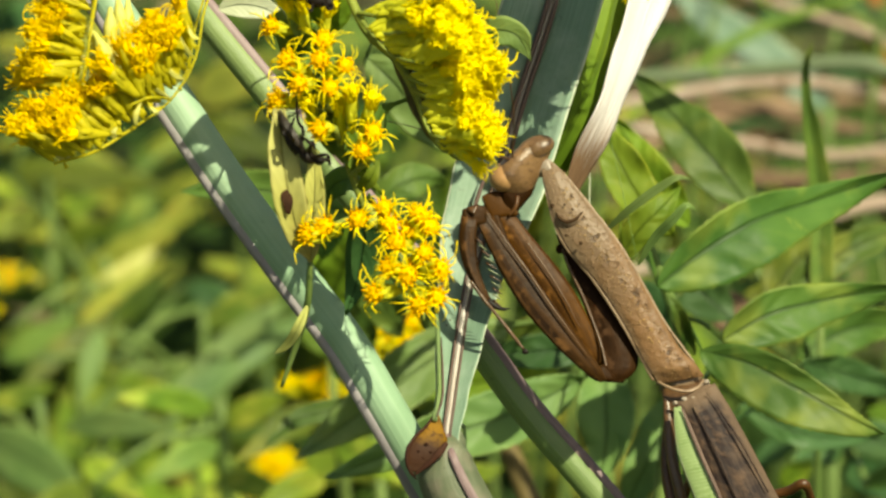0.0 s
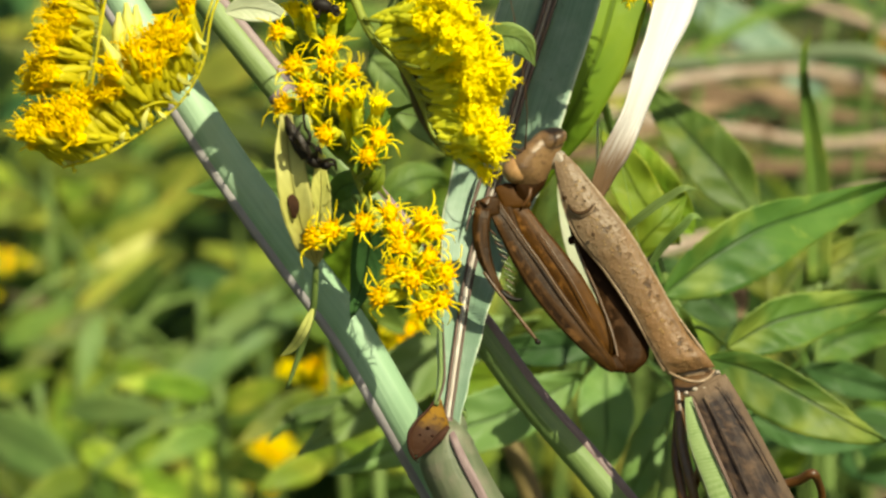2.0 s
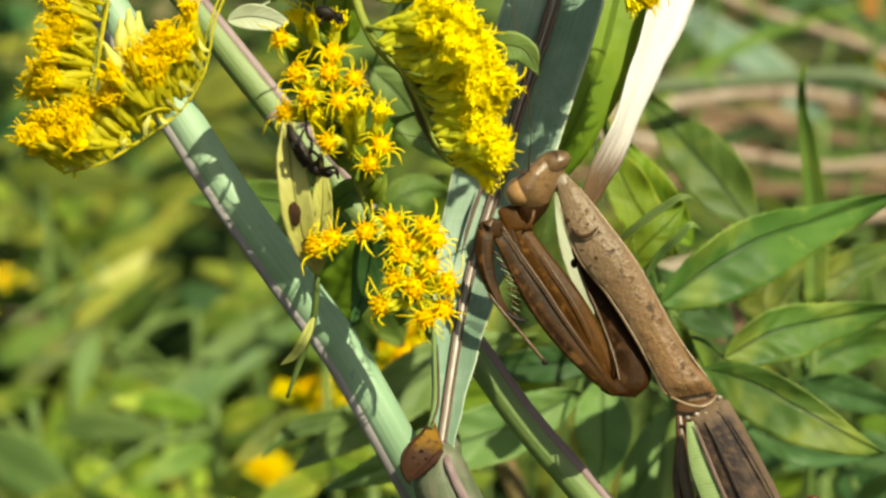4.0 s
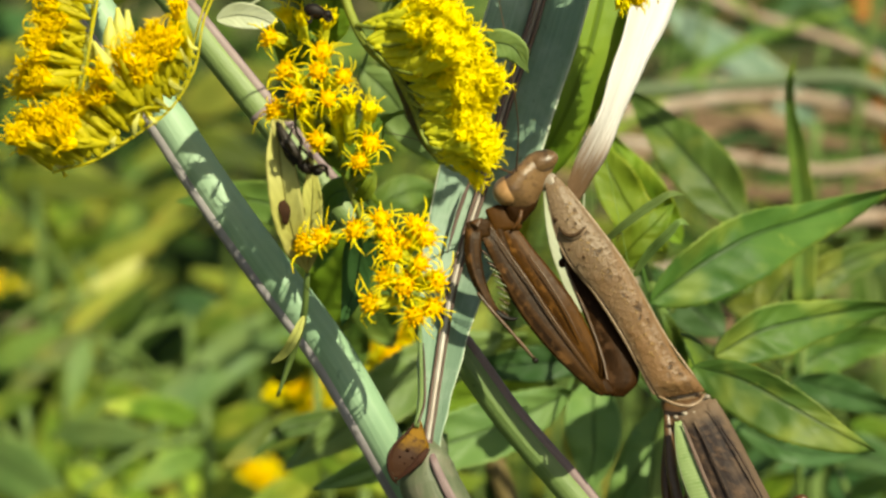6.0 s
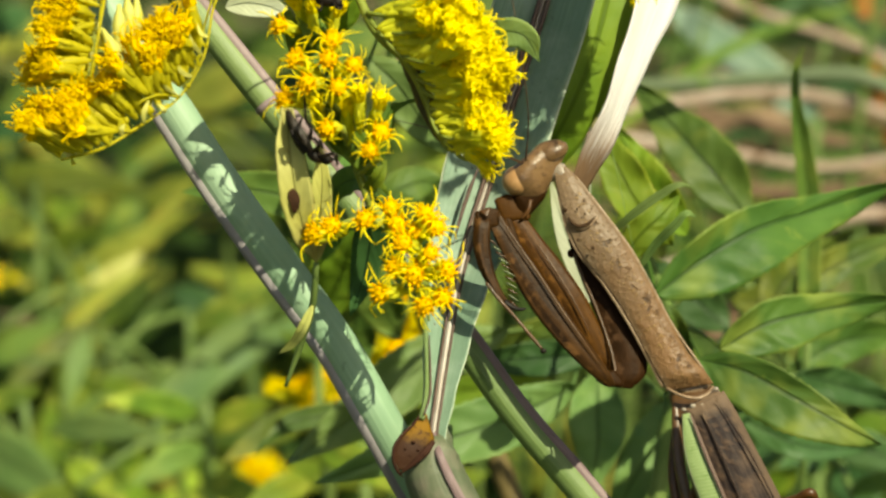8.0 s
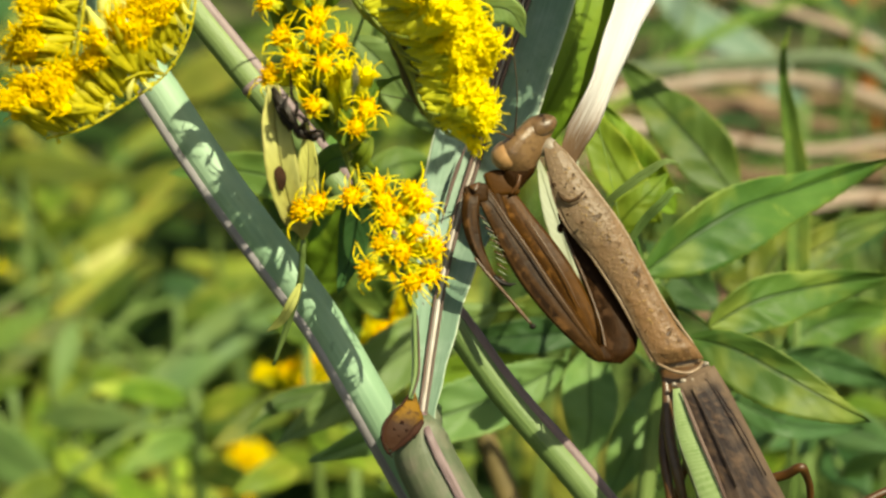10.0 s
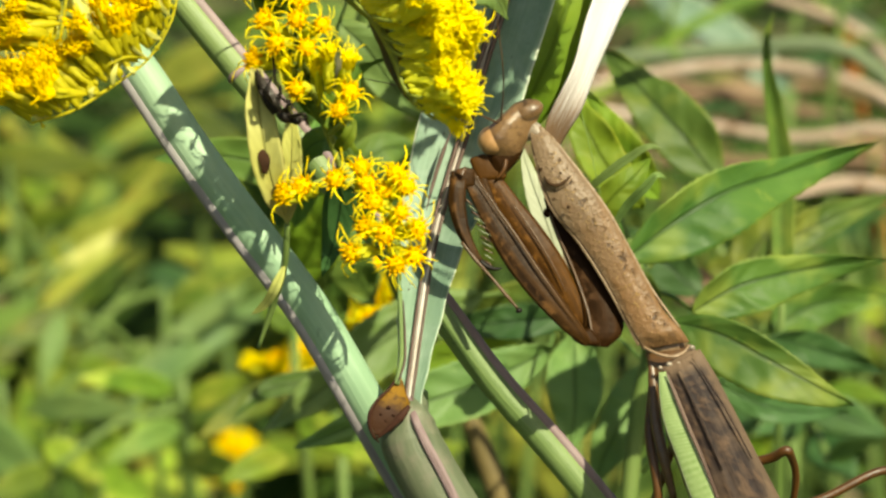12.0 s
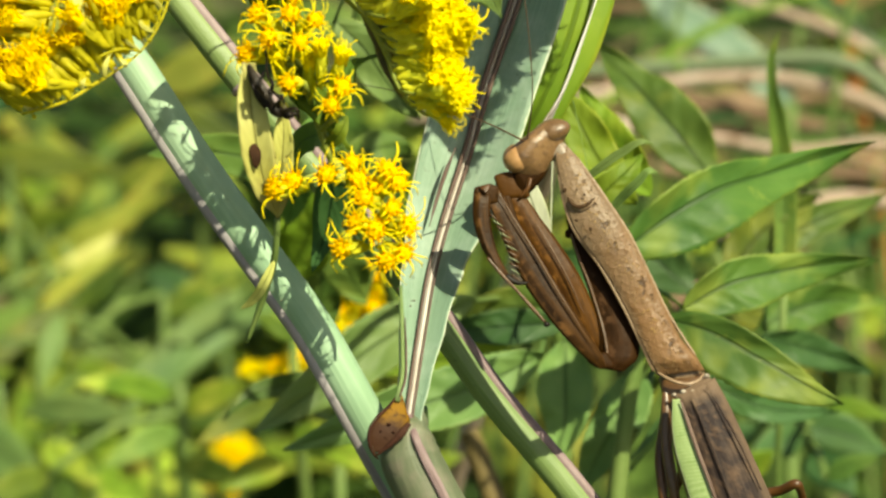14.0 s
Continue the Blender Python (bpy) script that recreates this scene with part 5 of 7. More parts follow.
    stem = [(-0.00819, -0.00957, 0.75834), (-0.00658, -0.01118, 0.75703), (-0.00448, -0.01203, 0.75492), (-0.00278, -0.01309, 0.75229), (-0.00239, -0.01323, 0.74928), (-0.00227, -0.01398, 0.74743)]
    bm = sweep(bmesh.new(), stem, [0.0004698, 0.0004111, 0.0003524, 0.0003524, 0.0002936, 0.0001175], 8, 40)
    arm = [(-0.00658, -0.01118, 0.75703), (-0.00927, -0.01201, 0.75766), (-0.01263, -0.01336, 0.75698)]
    part("side_branch", sweep(bmesh.new(), arm, [0.0003524, 0.0002936, 0.0001762], 8, 14), M["pedicel"], p)
    path = spline(stem[:5], 60) + spline(arm, 30)
    for q, way, kind in (((-0.01331, -0.01629, 0.75773), -RIGHT * 0.9 - RISE * 0.2, 0), ((-0.01174, -0.016, 0.75845), -RIGHT * 0.3, 3), ((-0.00861, -0.01575, 0.75908), -RISE * 0.1, 0), ((-0.00604, -0.01541, 0.75991), RISE * 0.6, 6), ((-0.00546, -0.01689, 0.75893), RIGHT * 0.1, 3), ((-0.00268, -0.01566, 0.75928), RIGHT * 0.4 + RISE * 0.6, 0), ((-0.00179, -0.01608, 0.75825), RIGHT * 0.8 + RISE * 0.2, 6),
                         ((-0.00467, -0.01848, 0.75765), -RIGHT * 0.3, 3), ((-0.00222, -0.01886, 0.75672), RIGHT * 0.3, 0), ((-0.00534, -0.0194, 0.75538), -RIGHT * 0.7, 6), ((-0.00378, -0.01965, 0.75476), -RISE * 0.2, 0), ((-0.00078, -0.01856, 0.75479), RIGHT * 0.7, 3), ((-0.00678, -0.02031, 0.75311), -RIGHT * 0.7 - RISE * 0.2, 0), ((-0.00267, -0.02073, 0.75208), -RISE * 0.4, 3), ((-0.00112, -0.01952, 0.75241), RIGHT * 0.7 - RISE * 0.3, 6), ((-0.00359, -0.01528, 0.75756), RISE * 0.3, 6), ((-0.00314, -0.01646, 0.75465), RIGHT * 0.3, 3)):
        q = V(q)
        root = min(path, key=lambda a: (a - q).length)
        f = (way + OPEN * 0.75 + RISE * 0.15).normalized()
        end = q - f * 0.0032
        part("pedicel", sweep(bmesh.new(), [root, root.lerp(end, 0.5), end], [0.0002349, 0.0001762, 0.0001762], 6, 5), M["pedicel"], p)
        add_head(p, q, f, rng.uniform(0.95, 1.18), kind)
    part("branch", bm, M["pedicel"], p)
    for pts, half, mat in (([(-0.0075, -0.00923, 0.75919), (-0.00828, -0.00718, 0.75358), (-0.00902, -0.00684, 0.74909), (-0.01031, -0.00735, 0.74516)], 0.00176, "leaf_blue"), ([(-0.00785, -0.00908, 0.75956), (-0.00991, -0.00401, 0.75877), (-0.01162, -0.00151, 0.75694), (-0.01332, -0.00096, 0.75297)], 0.00153, "leaf_mid"), ([(-0.00762, -0.00919, 0.75929), (-0.0069, -0.00697, 0.75412), (-0.00545, -0.00548, 0.74978), (-0.00395, -0.00586, 0.74617)], 0.00129, "leaf_mid")):
        part("leaf", blade(bmesh.new(), pts, half, 4, 0.2, 0.06, None, 26, 5, 0.0002, None, 81), M[mat], p, "narrow green leaf below the flowers")
    SWAY["sprig_low"] = p

    p = thing("goldenrod_plume", (0.00825, 0.00335, 0.79566), "yellow goldenrod plume over the reed blade, unseen top added for shade", "flower plume", "goldenrod plumes")
    add_branch(p, [(0.00825, 0.00335, 0.79566), (0.01214, -7e-05, 0.79254), (0.01375, -0.0041, 0.7879), (0.01383, -0.00407, 0.78263), (0.01476, -0.00269, 0.78072)], 0.0004111, 0.0002349, 16, RIGHT * 0.6 + RISE * 0.1, 0.001762, 1.05, (1, 4, 7), 0.5, 0.3, 0.62)
    # unseen upper branches, in two sets, added to throw shade on the blade
    for q in (((0.00939, 0.00144, 0.79094), (0.01168, 0.00288, 0.79182), (0.0137, 0.00434, 0.79276)), ((0.0104, 0.00017, 0.7878), (0.01253, 0.00145, 0.7883), (0.01455, 0.00284, 0.78907)), ((0.01136, -0.00131, 0.78413), (0.01281, -3e-05, 0.78462), (0.01427, 0.00135, 0.78538)), ((0.00825, 0.00314, 0.79514), (0.01111, 0.00475, 0.79645), (0.01455, 0.00657, 0.7983))):
        add_branch(p, q, 0.0002936, 0.0001762, 16, RISE * 0.4 + RIGHT * 0.7, 0.001175, 1.35, (1, 4, 2), 0.25, 0.4)
    for q in ([(0.00813, 0.01242, 0.79142), (0.0131, 0.00993, 0.78792), (0.01653, 0.00701, 0.78338)], [(0.00813, 0.01242, 0.79142), (0.01595, 0.00961, 0.78981), (0.02046, 0.00595, 0.78609)], [(0.00813, 0.01242, 0.79142), (0.01701, 0.00897, 0.79355), (0.02314, 0.00456, 0.79064)], [(0.00813, 0.01242, 0.79142), (0.01255, 0.00981, 0.78495), (0.01487, 0.00741, 0.77903)]):
        add_branch(p, q, 0.000294, 0.000176, 18, RIGHT * 0.8 - RISE * 0.1, 0.000822, 1.3, (1, 4, 2), 0.35, 0.3, 0.35)
    SWAY["sprig_right"] = p


make_flowers()


# ---------------------------------------------------------------- mantis
def make_mantis():
    m = thing("praying_mantis", (0.02469, -0.00615, 0.7361), "large brown praying mantis with folded forelegs and a green wing edge", "mantis")
    # pronotum: the long fore body, keeled, widest over the forelegs
    pro = part("pronotum", shell(bmesh.new(),
                                 [(0.01068, 0.0024, 0.757), (0.01079, 0.00177, 0.75599), (0.01119, 0.00093, 0.75443), (0.01183, -0.00016, 0.75228), (0.01265, -0.00093, 0.75037), (0.01382, -0.00161, 0.74869), (0.01558, -0.00235, 0.74684), (0.01675, -0.00297, 0.74532), (0.01892, -0.00428, 0.74207), (0.02038, -0.00538, 0.73935), (0.02144, -0.00608, 0.73761), (0.02237, -0.00657, 0.73642)],
                                 [(0.01185, 0.00268, 0.75771), (0.01296, 0.0021, 0.7568), (0.01418, 0.00134, 0.75546), (0.01593, 0.00028, 0.75336), (0.01734, -0.00038, 0.75173), (0.01868, -0.00112, 0.74989), (0.01991, -0.00191, 0.74793), (0.02097, -0.00262, 0.74619), (0.02308, -0.00406, 0.74261), (0.02472, -0.00512, 0.74), (0.02624, -0.00573, 0.73848), (0.02718, -0.00626, 0.73718)],
                                 0.5, 0.4, [(0.12, 0.03, 0.06), (-0.9, 0.04, 0.08)], 72, 26), M["pronotum"], m)
    part("flange", sweep(bmesh.new(), [(0.01107, 0.00105, 0.75501), (0.01194, -0.00043, 0.75213), (0.01276, -0.00125, 0.75038), (0.01563, -0.00263, 0.74696), (0.0189, -0.00456, 0.74218), (0.02189, -0.00666, 0.73698)], [0.000117, 0.000176, 0.0002, 0.000188, 0.000176, 0.000153], 8, 60, 0.7, None, True, 0.3), M["flange"], pro, "pale toothed side edge")
    part("flange", sweep(bmesh.new(), [(0.01289, 0.0018, 0.75686), (0.01586, 9e-05, 0.75343), (0.01861, -0.0014, 0.75), (0.02089, -0.00289, 0.74631), (0.023, -0.00434, 0.74273), (0.0261, -0.00598, 0.73866)], [0.000117, 0.000153, 0.000153, 0.000141, 0.000141, 0.000129], 8, 60, 0.7, None, True, 0.2), M["flange"], pro, "pale side edge")
    # dark band laid on the shell; its colour holds the groove's shade
    part("groove", sweep(bmesh.new(), [(0.0121, -0.00048, 0.75335), (0.01255, -0.00121, 0.75288), (0.0133, -0.0016, 0.75272), (0.01411, -0.00167, 0.75307), (0.01487, -0.0013, 0.75373)], [5.87e-05, 0.000153, 0.0002, 0.000176, 5.87e-05], 8, 20, 0.5), M["groove"], pro, "cross groove drawn as a dark shaded band")
    part("lip", sweep(bmesh.new(), [(0.01205, -0.00025, 0.75313), (0.0125, -0.001, 0.75261), (0.01331, -0.0015, 0.75243), (0.01423, -0.00155, 0.75283), (0.01506, -0.00113, 0.7536)], [5.87e-05, 0.000141, 0.000176, 0.000141, 5.87e-05], 8, 20, 0.5), M["flange"], pro, "pale lip below the cross groove")
    for c, z in (((0.01176, -5e-05, 0.75387), 4), ((0.01307, -0.00212, 0.75142), 2.6), ((0.01457, -0.0028, 0.75082), 3.2), ((0.01377, -0.00112, 0.75391), 2.2), ((0.01296, -0.00066, 0.75423), 2)):
        part("dimple", ball(bmesh.new(), c, (z * 5.87e-05, z * 2.9e-05, z * 7e-05), 8), M["groove"], pro, "dark pit")
    part("rim", sweep(bmesh.new(), [(0.02214, -0.00639, 0.73685), (0.02315, -0.00725, 0.7366), (0.02441, -0.00779, 0.73633), (0.0257, -0.00781, 0.73627), (0.02667, -0.00716, 0.73656), (0.02712, -0.00635, 0.73696)], [0.000117, 0.000153, 0.000176, 0.000176, 0.000153, 8.22e-05], 8, 36), M["flange"], pro, "pale hind rim")
    part("hind_lobe", hull(bmesh.new(), [((0.02315, -0.0053, 0.73636), 0.000529), ((0.02443, -0.00557, 0.73622), 0.000763), ((0.02572, -0.00548, 0.73644), 0.000763), ((0.02656, -0.00512, 0.73679), 0.000529)], 10), M["flange"], pro)
    # neck and head
    part("neck", hull(bmesh.new(), [((0.01128, 0.00311, 0.75717), 0.000705), ((0.01047, 0.00327, 0.75648), 0.000705), ((0.0115, 0.00256, 0.75688), 0.000529), ((0.01024, 0.00366, 0.75747), 0.000529)], 8), M["membrane"], m, "greyish neck skin")
    head = part("head", hull(bmesh.new(), [((0.01093, 0.00385, 0.75872), 0.000881), ((0.00951, 0.00336, 0.75858), 0.00117), ((0.00833, 0.00259, 0.75775), 0.00117), ((0.00728, 0.00229, 0.75648), 0.00147), ((0.00822, 0.0024, 0.75594), 0.00129), ((0.0094, 0.00289, 0.75663), 0.00094), ((0.00882, 0.00242, 0.75492), 0.00094), ((0.00764, 0.00219, 0.75463), 0.000705)], 16), M["head"], m)
    part("eye", ball(bmesh.new(), (0.00681, 0.0023, 0.75622), [0.00159, 0.00153, 0.00153], 32, Matrix.Rotation(radians(-25), 3, "Y")), M["eye"], head, "tan compound eye with a glossy surface")
    part("eye", ball(bmesh.new(), (0.01016, 0.00361, 0.75893), [0.002, 0.00141, 0.00117], 32, Matrix.Rotation(radians(-20), 3, "Y")), M["head"], head, "brown compound eye")
    part("mouthpart", hull(bmesh.new(), [((0.00717, 0.00206, 0.75456), 0.000822), ((0.00894, 0.00233, 0.7547), 0.000881), ((0.00941, 0.00278, 0.75528), 0.000705), ((0.00788, 0.0018, 0.75339), 0.000763), ((0.00729, 0.00159, 0.75259), 0.000411), ((0.00682, 0.00185, 0.7535), 0.000352)], 10), M["coxa"], head, "dark brown face and mouthpart")
    part("palp", sweep(bmesh.new(), [(0.00821, 0.00137, 0.75445), (0.00797, 0.00078, 0.75354), (0.00727, 0.00053, 0.75263)], [0.000235, 0.000235, 0.000147], 8, 10), M["foreleg"], head, "small brown palp")
    for a in ([(0.0075, 0.00221, 0.75814), (0.00206, -0.00544, 0.76323), (-0.00475, -0.00843, 0.76651), (-0.0104, -0.00813, 0.76725), (-0.01493, -0.00805, 0.76746)], [(0.00767, 0.00225, 0.75825), (0.0077, -0.00223, 0.76584), (0.00694, -0.00102, 0.77149), (0.00596, 0.00112, 0.77681), (0.00527, 0.00284, 0.78106)]):
        part("antenna", sweep(bmesh.new(), a, [0.000106, 5.87e-05, 4.7e-05, 4.11e-05, 2.94e-05], 6, 40), M["foreleg_edge"], head, "thread-like brown antenna")
    # near foreleg: coxa down along the body, femur back up to the knee
    leg = part("foreleg", shell(bmesh.new(), [(0.01213, 0.00117, 0.75023), (0.01307, 7e-05, 0.7475), (0.01413, -0.00111, 0.74512), (0.01524, -0.00233, 0.74263), (0.01622, -0.0038, 0.74006), (0.01684, -0.00523, 0.73813), (0.01734, -0.00643, 0.73674)],
                                [(0.01343, 0.00104, 0.7499), (0.01543, -0.00015, 0.74695), (0.01766, -0.00144, 0.7443), (0.01918, -0.00273, 0.74165), (0.02045, -0.00431, 0.73881), (0.02025, -0.00518, 0.73772), (0.01876, -0.00611, 0.73647)], 0.4, 0.4, [(-0.85, 0.06, 0.1)], 40, 22), M["coxa"], m)
    part("coxa_edge", sweep(bmesh.new(), [(0.01269, -0.00031, 0.74924), (0.01351, -0.00112, 0.74722), (0.01468, -0.00218, 0.74487), (0.01578, -0.00351, 0.74237), (0.01664, -0.00498, 0.74007), (0.01725, -0.00681, 0.73742)], [0.000117, 0.000129, 0.000153, 0.000153, 0.000153, 9.4e-05], 8, 40, 0.7, None, True, 0.2), M["foreleg_edge"], leg, "brown edge of the coxa")
    part("trochanter", hull(bmesh.new(), [((0.01613, -0.00695, 0.73761), 0.00047), ((0.01744, -0.00662, 0.73734), 0.00047), ((0.01673, -0.00627, 0.73821), 0.00047), ((0.01531, -0.007, 0.73802), 0.000352)], 8), M["coxa"], leg, "dark joint between coxa and femur")
    part("bump", ball(bmesh.new(), (0.01246, -0.00014, 0.74911), [0.000411, 0.000294, 0.000529], 10), M["coxa"], leg, "dark knob at the top of the coxa")
    part("femur", shell(bmesh.new(), [(0.0035, -0.00176, 0.75366), (0.00489, -0.00287, 0.75091), (0.00629, -0.004, 0.7481), (0.00821, -0.0052, 0.74513), (0.0106, -0.00634, 0.74232), (0.01282, -0.00703, 0.74008), (0.01471, -0.0073, 0.73835), (0.01636, -0.00735, 0.73715)],
                        [(0.00478, -0.00103, 0.75438), (0.007, -0.0023, 0.75124), (0.00945, -0.00366, 0.74789), (0.01149, -0.00475, 0.74519), (0.01347, -0.00578, 0.74265), (0.01529, -0.00653, 0.74024), (0.01652, -0.007, 0.73854), (0.01706, -0.00726, 0.73737)], 0.42, 0.4, [(-0.82, 0.05, 0.1), (0.7, 0.07, 0.16)], 44, 26), M["femur"], leg, "dark glossy brown femur")
    part("femur_edge", sweep(bmesh.new(), [(0.00489, -0.00218, 0.75421), (0.00686, -0.00341, 0.75144), (0.00919, -0.00476, 0.74835), (0.01116, -0.0059, 0.74555), (0.01314, -0.00685, 0.74292), (0.01514, -0.00744, 0.74013)], [7.05e-05, 0.000106, 0.000141, 0.000141, 0.000117, 5.87e-05], 8, 40, 0.5), M["foreleg_edge"], leg, "tan edge of the femur")
    part("knee", hull(bmesh.new(), [((0.00274, -0.00181, 0.75406), 0.000352), ((0.00396, -0.00154, 0.75446), 0.000294), ((0.00466, -0.00144, 0.75417), 0.000294), ((0.00455, -0.00188, 0.75309), 0.000411), ((0.00291, -0.0023, 0.75313), 0.000352)], 8), M["femur"], leg)
    part("knee_tip", hull(bmesh.new(), [((0.00314, -0.0021, 0.75442), 0.000235), ((0.00384, -0.00201, 0.75464), 0.000235), ((0.0036, -0.00251, 0.75421), 0.000176)], 8), M["foreleg"], leg, "dark pit at the end of the knee")
    # its tibia, which opens and closes on the femur
    tib = part("tibia", shell(bmesh.new(), [(0.00233, -0.00208, 0.75392), (0.00221, -0.00332, 0.7514), (0.00279, -0.00428, 0.74928), (0.00378, -0.00511, 0.74749), (0.00523, -0.0059, 0.7458)], [(0.00407, -0.00217, 0.7537), (0.00407, -0.00353, 0.75086), (0.00471, -0.00472, 0.7482), (0.00546, -0.00542, 0.74673), (0.00616, -0.00595, 0.7457)], 0.5, 0.4, [(-0.3, 0.15, 0.2), (0.75, 0.1, 0.1)], 30, 16), M["femur"], m, "flat brown tibia folded beside the femur")
    part("claw", sweep(bmesh.new(), [(0.00546, -0.00581, 0.74602), (0.00628, -0.0061, 0.74557), (0.00709, -0.00628, 0.7454), (0.00778, -0.00624, 0.7455)], [0.000411, 0.000294, 0.0002, 5.87e-05], 8, 14), M["black"], tib, "hooked dark claw")
    part("tarsus", sweep(bmesh.new(), [(0.0036, -0.00526, 0.74793), (0.00499, -0.006, 0.74635), (0.00656, -0.00666, 0.74474), (0.00819, -0.00737, 0.74296), (0.00935, -0.00788, 0.74172)], [0.000176, 0.0002, 0.000164, 0.0002, 0.000153], 8, 30, 1, None, True, 0.15), M["foreleg_edge"], tib, "thin jointed foot with a black tip")
    part("foot_tip", ball(bmesh.new(), (0.00952, -0.00796, 0.7415), [0.000352, 0.000294, 0.000294], 10), M["black"], tib, "black foot tip")
    for i in range(11):
        s = i / 10
        a = Vector((0.00395, -0.00342, 0.75195)).lerp(Vector((0.00604, -0.00586, 0.74617)), s) + RIGHT * 0.000352 * math.sin(s * 3.1)
        b = a + RIGHT * (0.000822 + 0.00047 * math.sin(s * 3.1)) - RISE * 0.000646
        part("spine", sweep(bmesh.new(), [a, a.lerp(b, 0.6), b], [9.4e-05, 7.63e-05, 2.35e-05], 6, 4), M["spine" if i % 2 else "foreleg"], tib, "pale green spine" if i % 2 else "dark brown spine")
    # far foreleg, its light put into an orange shell colour
    far = part("foreleg", shell(bmesh.new(), [(0.01333, 0.00444, 0.74763), (0.01464, 0.00332, 0.74487), (0.01595, 0.00221, 0.74211), (0.01709, 0.00017, 0.73975), (0.01776, -0.00185, 0.7374)], [(0.01464, 0.00444, 0.74763), (0.01643, 0.00332, 0.74487), (0.01821, 0.00221, 0.74211), (0.01947, 0.00017, 0.73975), (0.01977, -0.00185, 0.7374)], 0.4, 0.4, (), 24, 14), M["coxa"], m)
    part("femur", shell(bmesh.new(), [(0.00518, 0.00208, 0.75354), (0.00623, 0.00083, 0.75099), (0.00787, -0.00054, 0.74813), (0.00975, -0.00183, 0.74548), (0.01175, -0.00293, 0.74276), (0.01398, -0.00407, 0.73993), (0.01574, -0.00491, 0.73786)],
                        [(0.00741, 0.00181, 0.75288), (0.00958, 0.00057, 0.75034), (0.01187, -0.00067, 0.7478), (0.01374, -0.00187, 0.74537), (0.01503, -0.00275, 0.74319), (0.01621, -0.00376, 0.74069), (0.01691, -0.00482, 0.73807)], 0.4, 0.3, [(0.82, 0.05, 0.1)], 40, 22), M["femur_lit"], far, "inner femur in lit orange-brown")
    part("femur_edge", sweep(bmesh.new(), [(0.00902, -0.00091, 0.75043), (0.01118, -0.00232, 0.74746), (0.01294, -0.00342, 0.74475), (0.01441, -0.00433, 0.74196)], [4.7e-05, 0.000106, 0.000117, 4.7e-05], 8, 30, 0.5), M["foreleg_edge"], far, "tan streak along the femur")
    part("tibia", shell(bmesh.new(), [(0.00493, 0.00152, 0.75376), (0.00564, 0.00046, 0.75114), (0.00681, -0.00064, 0.74842), (0.00828, -0.00174, 0.7457), (0.00963, -0.00262, 0.74352)], [(0.00587, 0.00143, 0.75354), (0.00693, 0.00037, 0.75093), (0.0081, -0.00073, 0.7482), (0.00928, -0.00174, 0.7457), (0.0101, -0.00257, 0.74363)], 0.5, 0.4, (), 24, 12), M["femur"], far)
    part("knee", hull(bmesh.new(), [((0.00482, 0.00197, 0.75408), 0.000352), ((0.00576, 0.00203, 0.7545), 0.000294), ((0.0067, 0.00206, 0.7543), 0.000352), ((0.00776, 0.00149, 0.75263), 0.000529), ((0.00564, 0.00126, 0.75259), 0.000529)], 8), M["femur_lit"], far)
    # hind body, wings, walking legs
    ab = part("abdomen", sweep(bmesh.new(), [(0.02456, -0.00365, 0.73562), (0.02614, -0.00432, 0.73236), (0.02885, -0.00539, 0.72599), (0.03249, -0.0076, 0.71783), (0.03655, -0.0094, 0.70805), (0.03935, -0.01099, 0.70145)],
                               [0.00211, 0.0027, 0.00352, 0.00388, 0.00341, 0.000822], 24, 50, 0.7, None, True, 0.02), M["foreleg"], m, "red-brown underside of the hind body")
    part("side_plate", hull(bmesh.new(), [((0.02361, -0.00605, 0.73503), 0.000822), ((0.02395, -0.00702, 0.73315), 0.000646), ((0.0234, -0.00533, 0.73573), 0.000705), ((0.02558, -0.00641, 0.73519), 0.00094), ((0.02715, -0.00547, 0.73592), 0.000587)], 8), M["foreleg_edge"], m)
    part("side_plate", sweep(bmesh.new(), [(0.02323, -0.00641, 0.73519), (0.02343, -0.00793, 0.73305), (0.02364, -0.00961, 0.72996), (0.02433, -0.0111, 0.7268), (0.02554, -0.01232, 0.72219)], [0.000352, 0.000529, 0.000587, 0.000587, 0.000352], 10, 30, 0.6), M["foreleg_edge"], m, "brown side of the hind body")
    part("wing_base", hull(bmesh.new(), [((0.02464, -0.00845, 0.73496), 0.00047), ((0.02592, -0.00832, 0.73529), 0.000646), ((0.02749, -0.00729, 0.73623), 0.000587), ((0.02696, -0.00872, 0.73483), 0.000587)], 8), M["wing"], m, "knobbly wing joint")
    for c, z in (((0.02735, -0.0073, 0.737), 6), ((0.02816, -0.00752, 0.73646), 5), ((0.02497, -0.0085, 0.73563), 6), ((0.02405, -0.00845, 0.73522), 5), ((0.0259, -0.00855, 0.73578), 4)):
        part("wing_joint", ball(bmesh.new(), c, (z * 5.87e-05, z * 4.11e-05, z * 4.7e-05), 10), M["membrane"], m, "pale grey wing joint")
